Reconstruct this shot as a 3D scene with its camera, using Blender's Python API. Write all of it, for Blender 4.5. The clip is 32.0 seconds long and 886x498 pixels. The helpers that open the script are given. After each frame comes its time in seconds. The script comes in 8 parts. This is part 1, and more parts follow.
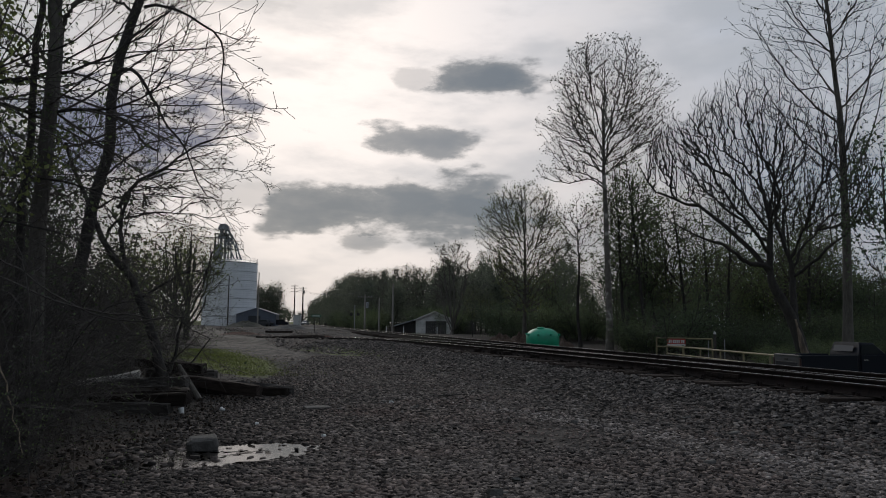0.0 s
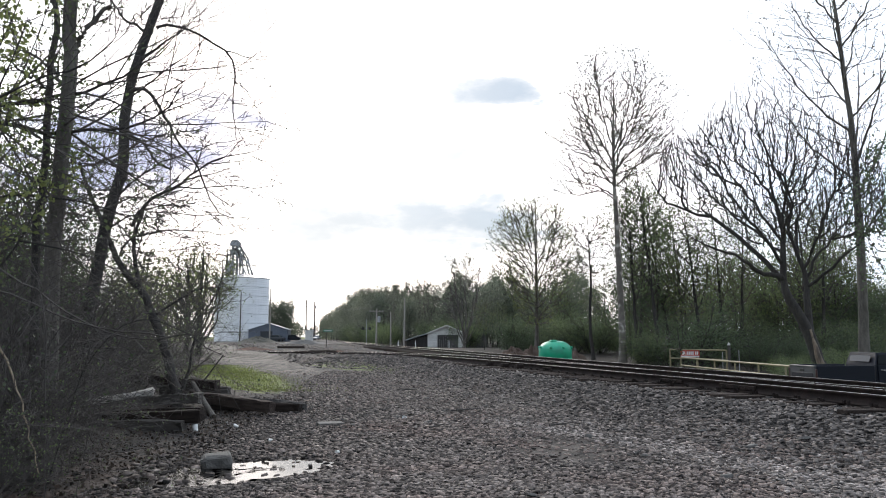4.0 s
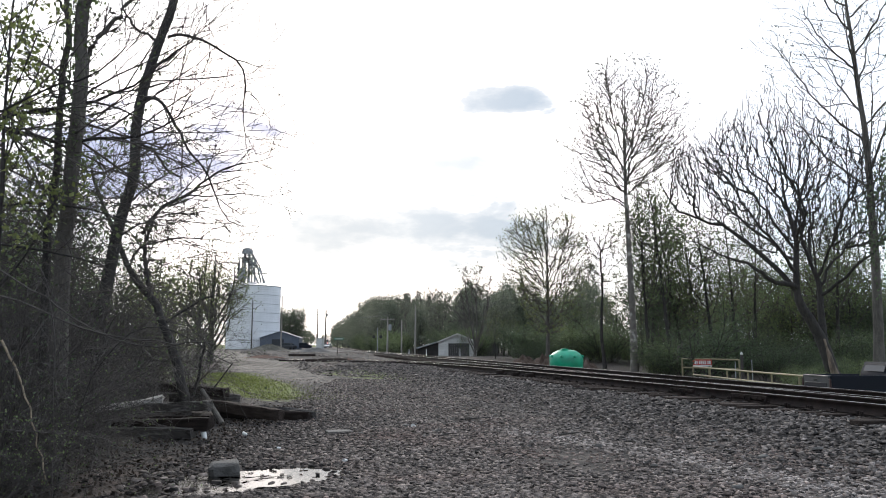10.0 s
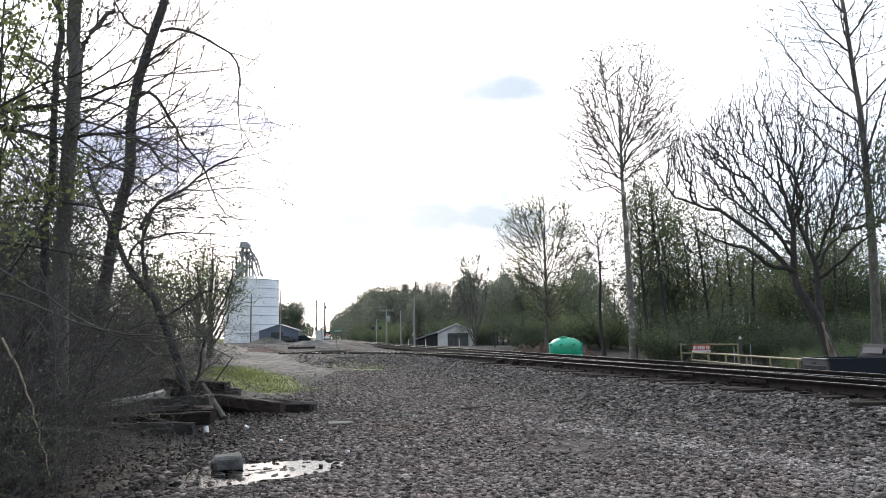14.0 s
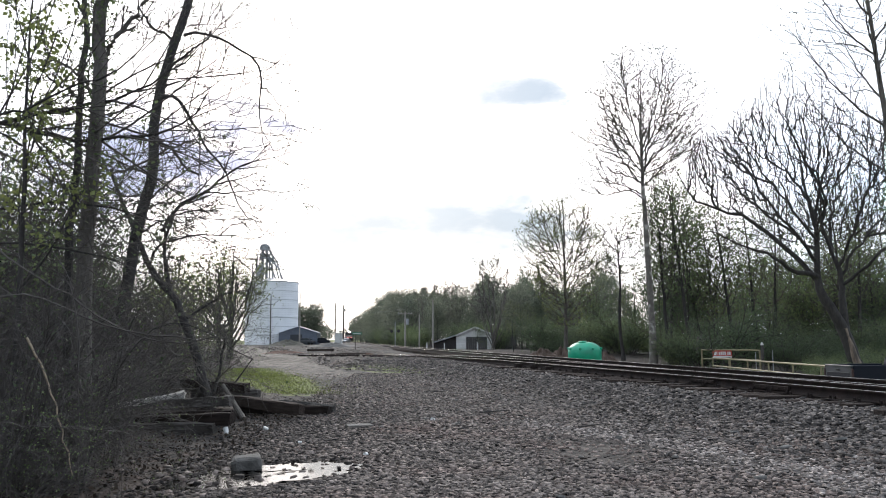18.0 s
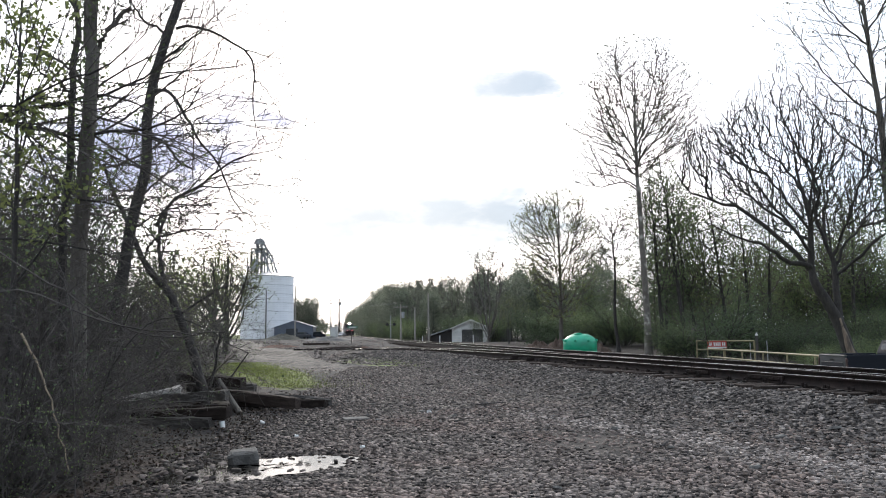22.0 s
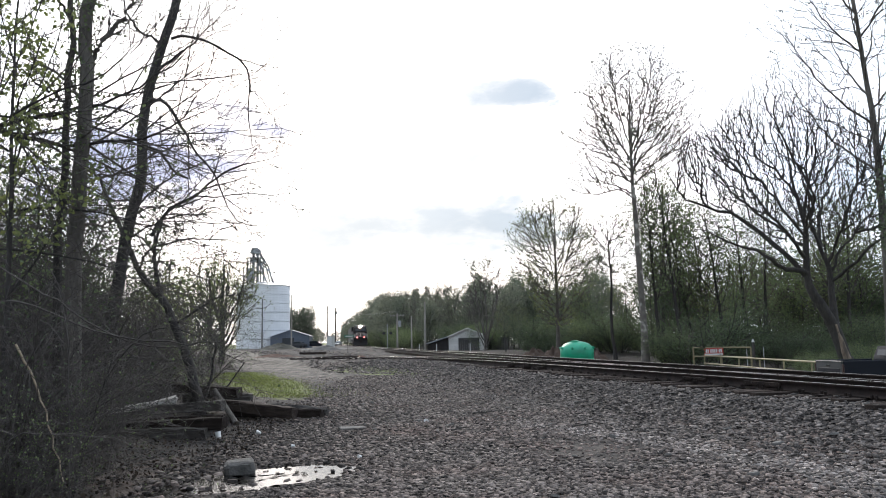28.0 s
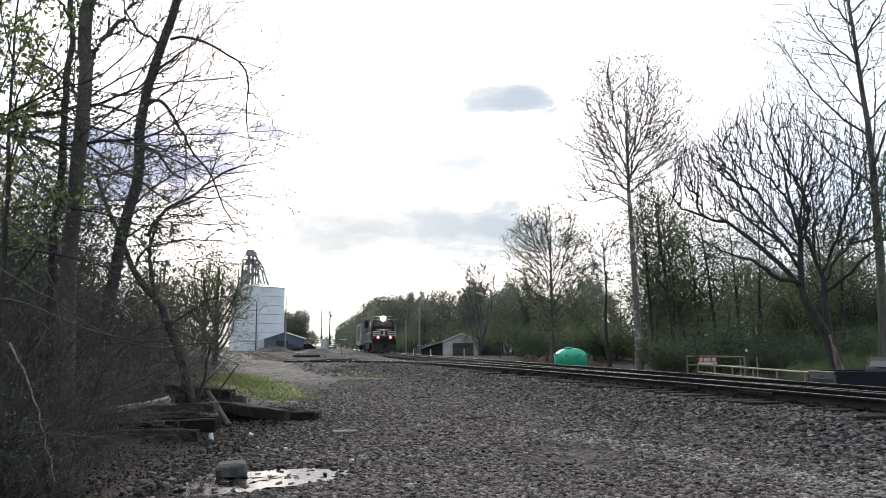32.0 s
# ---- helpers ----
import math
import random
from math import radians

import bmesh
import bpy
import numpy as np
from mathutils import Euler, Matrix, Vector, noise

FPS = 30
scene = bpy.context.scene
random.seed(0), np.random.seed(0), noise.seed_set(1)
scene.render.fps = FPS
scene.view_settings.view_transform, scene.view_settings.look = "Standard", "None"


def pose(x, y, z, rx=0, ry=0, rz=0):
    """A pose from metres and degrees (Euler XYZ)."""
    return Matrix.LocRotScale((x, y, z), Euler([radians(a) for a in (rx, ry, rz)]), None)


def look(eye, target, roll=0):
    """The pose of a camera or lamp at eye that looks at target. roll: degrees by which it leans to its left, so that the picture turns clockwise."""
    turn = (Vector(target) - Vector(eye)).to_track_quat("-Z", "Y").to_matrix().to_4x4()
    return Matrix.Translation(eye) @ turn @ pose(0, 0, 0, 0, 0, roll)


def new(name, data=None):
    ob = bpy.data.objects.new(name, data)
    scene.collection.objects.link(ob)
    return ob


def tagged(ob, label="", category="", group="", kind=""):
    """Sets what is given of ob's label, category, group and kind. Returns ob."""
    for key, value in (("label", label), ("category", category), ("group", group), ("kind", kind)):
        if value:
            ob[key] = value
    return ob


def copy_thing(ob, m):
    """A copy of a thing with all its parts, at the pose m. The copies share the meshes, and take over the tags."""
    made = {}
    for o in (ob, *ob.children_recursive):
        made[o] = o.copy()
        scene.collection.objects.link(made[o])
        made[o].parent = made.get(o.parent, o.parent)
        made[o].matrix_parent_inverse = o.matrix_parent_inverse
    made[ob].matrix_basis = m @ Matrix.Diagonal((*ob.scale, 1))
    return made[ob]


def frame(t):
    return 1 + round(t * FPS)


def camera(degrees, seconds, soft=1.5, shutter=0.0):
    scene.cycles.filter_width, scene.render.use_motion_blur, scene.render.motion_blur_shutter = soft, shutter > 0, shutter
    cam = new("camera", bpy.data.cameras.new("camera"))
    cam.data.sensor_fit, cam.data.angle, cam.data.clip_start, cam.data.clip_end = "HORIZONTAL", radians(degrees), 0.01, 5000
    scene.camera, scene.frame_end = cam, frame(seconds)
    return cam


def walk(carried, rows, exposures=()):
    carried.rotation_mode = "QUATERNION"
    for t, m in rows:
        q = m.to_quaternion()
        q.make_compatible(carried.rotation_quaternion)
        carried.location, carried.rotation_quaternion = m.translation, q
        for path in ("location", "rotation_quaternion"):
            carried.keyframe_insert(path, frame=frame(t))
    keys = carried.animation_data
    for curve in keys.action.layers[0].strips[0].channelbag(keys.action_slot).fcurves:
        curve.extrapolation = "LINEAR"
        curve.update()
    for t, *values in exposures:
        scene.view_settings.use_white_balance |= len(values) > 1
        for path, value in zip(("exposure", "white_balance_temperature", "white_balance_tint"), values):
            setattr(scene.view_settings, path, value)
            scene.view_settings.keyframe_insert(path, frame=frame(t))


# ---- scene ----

# The camera: held by hand at one spot, so it only sways and turns a little.
cam = camera(61.0, 32.0, soft=1.0)
EYE = 1.6
ROWS = [  # seconds, x, y, z, yaw, pitch, roll
    (0.0, -0.018, -0.007, -0.006, -1.54, 5.64, -0.57),
    (0.5, -0.026, 0.016, -0.007, -1.38, 5.85, -0.51),
    (1.0, -0.031, 0.030, -0.008, -1.17, 6.04, -0.48),
    (1.5, -0.034, 0.032, -0.005, -1.16, 6.22, -0.13),
    (2.0, -0.033, 0.022, 0.001, -0.95, 6.58, -0.56),
    (2.5, -0.031, 0.005, 0.004, -1.09, 6.83, -0.04),
    (3.0, -0.032, -0.013, 0.003, -1.54, 6.92, 0.08),
    (3.5, -0.032, -0.020, 0.004, -1.26, 6.97, 0.04),
    (4.0, -0.030, -0.011, 0.009, -0.65, 6.66, -0.01),
    (4.5, -0.027, -0.003, 0.014, 0.58, 6.29, 0.26),
    (6.5, -0.020, -0.006, 0.016, 0.54, 6.21, -0.87),
    (7.0, -0.015, -0.014, 0.020, 0.24, 6.59, -0.50),
    (7.5, -0.011, -0.025, 0.024, 0.34, 6.92, -0.22),
    (8.0, -0.002, -0.033, 0.023, 0.50, 7.39, -0.16),
    (8.5, 0.015, -0.026, 0.017, 0.33, 7.65, -0.13),
    (9.0, 0.028, -0.010, 0.011, 0.34, 7.66, 0.10),
    (9.5, 0.025, -0.001, 0.009, 0.23, 7.54, 0.43),
    (10.0, 0.014, 0.001, 0.008, 0.20, 7.29, -0.18),
    (10.5, 0.006, 0.008, 0.007, 0.12, 6.95, -0.23),
    (11.0, 0.003, 0.013, 0.005, -0.13, 6.60, -0.22),
    (11.5, 0.004, 0.008, 0.004, -0.36, 6.43, -0.15),
    (12.0, 0.003, 0.004, 0.004, -0.40, 6.39, 0.26),
    (12.5, -0.000, 0.005, 0.002, -0.24, 6.38, 0.48),
    (13.0, -0.003, 0.006, 0.001, 0.00, 6.43, 0.60),
    (13.5, -0.002, 0.006, 0.002, 0.02, 6.52, 0.70),
    (14.0, 0.000, 0.001, 0.005, 0.13, 6.55, 0.86),
    (14.5, -0.002, -0.005, 0.006, 0.50, 6.69, 0.69),
    (15.0, -0.007, -0.005, 0.004, 1.12, 6.66, 0.52),
    (15.5, -0.007, -0.002, 0.001, 1.58, 6.57, 0.39),
    (17.5, -0.006, 0.003, 0.001, 1.73, 6.83, 0.57),
    (18.0, -0.004, 0.000, 0.003, 1.53, 6.82, 0.40),
    (18.5, -0.003, -0.004, 0.004, 1.38, 6.78, 0.36),
    (19.0, -0.002, -0.005, 0.001, 1.04, 6.82, 0.39),
    (19.5, 0.000, -0.011, -0.001, 0.70, 6.89, 0.53),
    (20.0, 0.000, -0.011, 0.001, 0.60, 6.69, 0.37),
    (20.5, -0.001, -0.001, 0.001, 0.64, 6.44, 0.31),
    (21.0, -0.005, 0.010, -0.002, 0.57, 6.31, 0.49),
    (21.5, -0.008, 0.014, -0.002, 0.72, 6.18, 0.61),
    (22.0, -0.006, 0.005, -0.002, 1.20, 6.29, 0.84),
    (22.5, -0.004, -0.003, -0.002, 1.67, 6.45, 0.69),
    (23.0, -0.004, -0.003, -0.001, 2.08, 6.54, 0.87),
    (23.5, -0.004, -0.002, -0.000, 2.14, 6.61, 0.87),
    (24.0, -0.004, 0.003, 0.001, 2.15, 6.68, 0.97),
    (24.5, -0.004, 0.008, -0.001, 2.01, 6.77, 1.05),
    (25.0, -0.003, 0.008, -0.002, 1.81, 6.83, 1.04),
    (25.5, -0.002, 0.011, -0.005, 1.61, 6.73, 1.09),
    (27.5, -0.002, 0.016, -0.005, 1.00, 6.78, 1.47),
    (28.0, -0.004, 0.011, -0.002, 0.95, 6.92, 1.19),
    (28.5, -0.005, 0.002, 0.000, 1.02, 6.97, 0.82),
    (29.0, -0.004, -0.004, 0.001, 1.50, 6.99, 0.81),
    (29.5, -0.004, -0.003, -0.000, 1.92, 7.04, 0.79),
    (30.0, -0.005, 0.004, -0.001, 2.09, 7.18, 0.66),
    (30.5, -0.002, 0.006, -0.002, 1.85, 7.16, 0.61),
    (31.0, 0.000, 0.005, -0.002, 1.40, 7.10, 0.55),
    (31.5, -0.003, 0.004, -0.001, 0.95, 7.19, 0.41),
    (32.0, -0.007, -0.004, -0.004, 0.51, 7.28, 0.34),
]
EXPOSURES = [(0.0, -2.0), (0.8, -2.0), (1.2, -1.62), (1.6, -1.15), (2.2, -1.05), (3.0, -0.78), (3.8, -0.25), (4.6, -0.05), (7.0, -0.1), (9.0, -0.35), (11.0, -0.1), (13.0, 0.0), (19.0, -0.1), (25.0, -0.1), (29.0, -0.18), (32.0, -0.3)]
walk(cam, [(t, pose(x, y, EYE + z, 90 + pitch, roll, yaw)) for t, x, y, z, yaw, pitch, roll in ROWS], EXPOSURES)

# ---------------------------------------------------------------- world and sun
def world_light():
    w = bpy.data.worlds.new("evening_sky")
    scene.world = w
    w.use_nodes = True
    nt = w.node_tree
    nt.nodes.clear()
    N = nt.nodes.new
    link = nt.links.new
    out, bg = N("ShaderNodeOutputWorld"), N("ShaderNodeBackground")
    sky = N("ShaderNodeTexSky")
    sky.sky_type, sky.sun_disc = "NISHITA", False
    sky.sun_elevation, sky.sun_rotation = radians(24), radians(-12)
    sky.air_density, sky.dust_density = 1.0, 2.0

    def math_(op, a, b=None, clamp=False):
        n = N("ShaderNodeMath")
        n.operation, n.use_clamp = op, clamp
        for i, v in enumerate((a, b)):
            if v is None:
                continue
            if isinstance(v, (int, float)):
                n.inputs[i].default_value = v
            else:
                link(v, n.inputs[i])
        return n.outputs[0]

    def mix(f, a, b, mode="MIX"):
        n = N("ShaderNodeMix")
        n.data_type, n.blend_type = "RGBA", mode
        for sock, v in ((n.inputs[0], f), (n.inputs[6], a), (n.inputs[7], b)):
            if isinstance(v, (int, float)):
                sock.default_value = v
            elif isinstance(v, tuple):
                sock.default_value = (*v, 1)
            else:
                link(v, sock)
        return n.outputs[2]

    tc = N("ShaderNodeTexCoord")
    sep = N("ShaderNodeSeparateXYZ")
    link(tc.outputs["Generated"], sep.inputs[0])
    X, Y, Z = sep.outputs
    # a flat cloud layer high above: bearing and height over a level horizon
    zz = math_("MAXIMUM", Z, 0.03)
    ax, ay = math_("DIVIDE", X, math_("ADD", zz, 0.25)), math_("DIVIDE", Y, math_("ADD", zz, 0.25))
    comb = N("ShaderNodeCombineXYZ")
    link(ax, comb.inputs[0]), link(ay, comb.inputs[1])

    def noise_(vec, scale, detail, rough=0.55):
        n = N("ShaderNodeTexNoise")
        n.inputs["Scale"].default_value, n.inputs["Detail"].default_value = scale, detail
        n.inputs["Roughness"].default_value = rough
        link(vec, n.inputs["Vector"])
        return n.outputs["Fac"]

    big = noise_(comb.outputs[0], 1.1, 4)
    flat = N("ShaderNodeMapping")
    flat.inputs["Scale"].default_value = (1, 1, 2.6)
    link(tc.outputs["Generated"], flat.inputs[0])
    fine = noise_(flat.outputs[0], 13, 8, 0.6)
    broad = noise_(flat.outputs[0], 5, 3, 0.5)
    yy = math_("MAXIMUM", Y, 0.05)
    U, V = math_("DIVIDE", X, yy), math_("DIVIDE", Z, yy)
    edge = math_("ADD", math_("MULTIPLY", math_("SUBTRACT", fine, 0.5), 2.2), math_("MULTIPLY", math_("SUBTRACT", broad, 0.5), 1.7))

    core = []

    def bank(u, v, a, b, soft=0.45):
        du = math_("DIVIDE", math_("SUBTRACT", U, u), a)
        dv = math_("DIVIDE", math_("SUBTRACT", V, v), b)
        r = math_("SQRT", math_("ADD", math_("MULTIPLY", du, du), math_("MULTIPLY", dv, dv)))
        m = math_("ADD", math_("SUBTRACT", 1.0, r), edge)
        core.append(m)
        n = N("ShaderNodeMapRange")
        n.interpolation_type = "SMOOTHSTEP"
        n.inputs[1].default_value, n.inputs[2].default_value = 0.0, soft
        link(m, n.inputs[0])
        return math_("MULTIPLY", n.outputs[0], math_("GREATER_THAN", Y, 0.05))

    # the separate grey clouds that hang below the bright veil
    clouds = None
    for u, v, a, b, k in CLOUDS:
        m = math_("MULTIPLY", bank(u, v, a, b), k)
        clouds = m if clouds is None else math_("MAXIMUM", clouds, m)
    ramp = N("ShaderNodeMapRange")
    ramp.interpolation_type = "SMOOTHSTEP"
    ramp.inputs[1].default_value, ramp.inputs[2].default_value = 0.42, 0.62
    link(big, ramp.inputs[0])
    nis = mix(1.0, sky.outputs[0], (0.10, 0.10, 0.10), "MULTIPLY")
    veil = mix(ramp.outputs[0], (1.30, 1.42, 1.62), (0.98, 1.24, 1.62))
    # warmer towards the horizon
    warm = N("ShaderNodeMapRange")
    warm.inputs[1].default_value, warm.inputs[2].default_value = 0.04, 0.36
    warm.inputs[3].default_value, warm.inputs[4].default_value = 0.85, 0.0
    link(V, warm.inputs[0])
    # brightest round the hidden sun, ahead and high
    dot = N("ShaderNodeVectorMath")
    dot.operation = "DOT_PRODUCT"
    nrm = N("ShaderNodeVectorMath")
    nrm.operation = "NORMALIZE"
    link(tc.outputs["Generated"], nrm.inputs[0])
    link(nrm.outputs[0], dot.inputs[0])
    dot.inputs[1].default_value = Vector((-0.12, 0.93, 0.34)).normalized()
    glow = math_("POWER", math_("MAXIMUM", dot.outputs["Value"], 0.0), 13.0)
    near_sun = math_("POWER", math_("MAXIMUM", dot.outputs["Value"], 0.0), 5.0)
    veil = mix(math_("MULTIPLY", warm.outputs[0], near_sun), veil, (1.85, 1.62, 1.48))
    lit = mix(glow, veil, (3.25, 2.98, 2.85))
    # thinner and thicker stretches of the veil
    streak = N("ShaderNodeMapping")
    streak.inputs["Scale"].default_value = (1.0, 1.0, 3.2)
    streak.inputs["Rotation"].default_value = (0.0, radians(14), 0.0)
    link(tc.outputs["Generated"], streak.inputs[0])
    mottle = N("ShaderNodeMapRange")
    mottle.interpolation_type = "SMOOTHSTEP"
    mottle.inputs[1].default_value, mottle.inputs[2].default_value = 0.42, 0.66
    mottle.inputs[3].default_value, mottle.inputs[4].default_value = 0.0, 0.5
    link(noise_(streak.outputs[0], 4.2, 7, 0.58), mottle.inputs[0])
    lit = mix(mottle.outputs[0], lit, (1.12, 1.22, 1.36))
    away = N("ShaderNodeMapRange")
    away.inputs[1].default_value, away.inputs[2].default_value = -0.6, 0.75
    away.inputs[3].default_value, away.inputs[4].default_value = 0.62, 1.0
    link(dot.outputs["Value"], away.inputs[0])
    lit = mix(1.0, lit, away.outputs[0], "MULTIPLY")
    deep = core[0]
    for c in core[1:len(CLOUDS)]:
        deep = math_("MAXIMUM", deep, c)
    thick = N("ShaderNodeMapRange")
    thick.interpolation_type = "SMOOTHSTEP"
    thick.inputs[1].default_value, thick.inputs[2].default_value = 0.0, 0.95
    link(deep, thick.inputs[0])
    grey = mix(thick.outputs[0], (0.80, 0.84, 0.90), mix(fine, (0.35, 0.45, 0.57), (0.49, 0.59, 0.71)))
    lit = mix(clouds, lit, grey)
    lit = mix(math_("MULTIPLY", bank(*BLUE_CLOUD[:4]), BLUE_CLOUD[4]), lit, mix(fine, (0.30, 0.37, 0.62), (0.47, 0.55, 0.82)))
    total = mix(0.90, nis, lit)
    link(total, bg.inputs[0])
    bg.inputs[1].default_value = SKY_STRENGTH
    link(bg.outputs[0], out.inputs[0])

    sun = new("sun", bpy.data.lights.new("sun", "SUN"))
    sun.data.energy, sun.data.angle, sun.data.color = SUN_STRENGTH, radians(15), (1.0, 0.93, 0.85)
    sun.matrix_world = look((0, 0, 60), Vector((0, 0, 60)) - Vector((-0.2, 0.9, 0.42)))


SKY_STRENGTH, SUN_STRENGTH = 1.35, 2.0
# bearing, height, half width, half height (tangents), density
CLOUDS = [
    (0.103, 0.334, 0.078, 0.033, 1.0),
    (-0.022, 0.335, 0.030, 0.016, 0.4),
    (-0.123, 0.155, 0.135, 0.044, 1.0),
    (0.035, 0.152, 0.155, 0.062, 1.0),
    (-0.004, 0.243, 0.075, 0.030, 0.9),
    (-0.082, 0.105, 0.045, 0.016, 0.7),
    (-0.24, 0.165, 0.09, 0.028, 0.4),
    (-0.30, 0.44, 0.20, 0.05, 0.25),
]
BLUE_CLOUD = (-0.435, 0.262, 0.21, 0.085, 1.0)
world_light()


# ---------------------------------------------------------------- materials
def material(name, base, second=None, scale=6.0, fine=60.0, rough=0.8, metal=0.0, bump=0.3, island=0.0, per_object=0.0,
             coords="Object", stain=None, stain_scale=1.3, stain_at=(0.52, 0.68), emit=0.0, stretch=(1, 1, 1), spec=0.5, dist=0.02, var=0.27):
    m = bpy.data.materials.new(name)
    m.use_nodes = True
    nt = m.node_tree
    b = nt.nodes["Principled BSDF"]
    N, link = nt.nodes.new, nt.links.new
    second = second or tuple(c * 0.7 for c in base)
    tc, mp = N("ShaderNodeTexCoord"), N("ShaderNodeMapping")
    mp.inputs["Scale"].default_value = stretch
    link(tc.outputs[coords], mp.inputs[0])

    def noise_(s, d=5):
        n = N("ShaderNodeTexNoise")
        n.inputs["Scale"].default_value, n.inputs["Detail"].default_value = s, d
        link(mp.outputs[0], n.inputs["Vector"])
        return n.outputs["Fac"]

    def mixc(f, a, c, mode="MIX"):
        n = N("ShaderNodeMix")
        n.data_type, n.blend_type = "RGBA", mode
        for sock, v in ((n.inputs[0], f), (n.inputs[6], a), (n.inputs[7], c)):
            if isinstance(v, tuple):
                sock.default_value = (*v, 1)
            elif isinstance(v, (int, float)):
                sock.default_value = v
            else:
                link(v, sock)
        return n.outputs[2]

    def ramp_(v, lo, hi, to0=0.0, to1=1.0):
        n = N("ShaderNodeMapRange")
        n.inputs[1].default_value, n.inputs[2].default_value = lo, hi
        n.inputs[3].default_value, n.inputs[4].default_value = to0, to1
        link(v, n.inputs[0])
        return n.outputs[0]

    n1, n2 = noise_(scale), noise_(fine, 3)
    col = mixc(ramp_(n1, 0.35, 0.65), base, second)
    col = mixc(1.0, col, ramp_(n2, 0.3, 0.7, 1 - var, 1 + var), "MULTIPLY")
    if stain:
        col = mixc(ramp_(noise_(stain_scale, 6), *stain_at), col, stain)
    if island:
        g = N("ShaderNodeNewGeometry")
        col = mixc(1.0, col, ramp_(g.outputs["Random Per Island"], 0, 1, 1 - island, 1 + island), "MULTIPLY")
    if per_object:
        o = N("ShaderNodeObjectInfo")
        col = mixc(1.0, col, ramp_(o.outputs["Random"], 0, 1, 1 - per_object, 1 + per_object), "MULTIPLY")
    link(col, b.inputs["Base Color"])
    link(ramp_(n2, 0.2, 0.8, max(rough - 0.1, 0.02), min(rough + 0.1, 1)), b.inputs["Roughness"])
    b.inputs["Metallic"].default_value = metal
    b.inputs["Specular IOR Level"].default_value = spec
    if bump:
        bp = N("ShaderNodeBump")
        bp.inputs["Strength"].default_value, bp.inputs["Distance"].default_value = bump, dist
        link(n2, bp.inputs["Height"])
        link(bp.outputs[0], b.inputs["Normal"])
    if emit:
        b.inputs["Emission Color"].default_value = (*base, 1)
        b.inputs["Emission Strength"].default_value = emit
    return m


def leaf_material(name, a, b_):
    m = material(name, a, b_, 0.9, 30, 0.6, bump=0.0, island=0.28, per_object=0.15)
    nt = m.node_tree
    p = nt.nodes["Principled BSDF"]
    out = nt.nodes["Material Output"]
    tr, mx = nt.nodes.new("ShaderNodeBsdfTranslucent"), nt.nodes.new("ShaderNodeMixShader")
    nt.links.new(p.inputs["Base Color"].links[0].from_socket, tr.inputs[0])
    mx.inputs[0].default_value = 0.5
    nt.links.new(p.outputs[0], mx.inputs[1])
    nt.links.new(tr.outputs[0], mx.inputs[2])
    nt.links.new(mx.outputs[0], out.inputs[0])
    return m


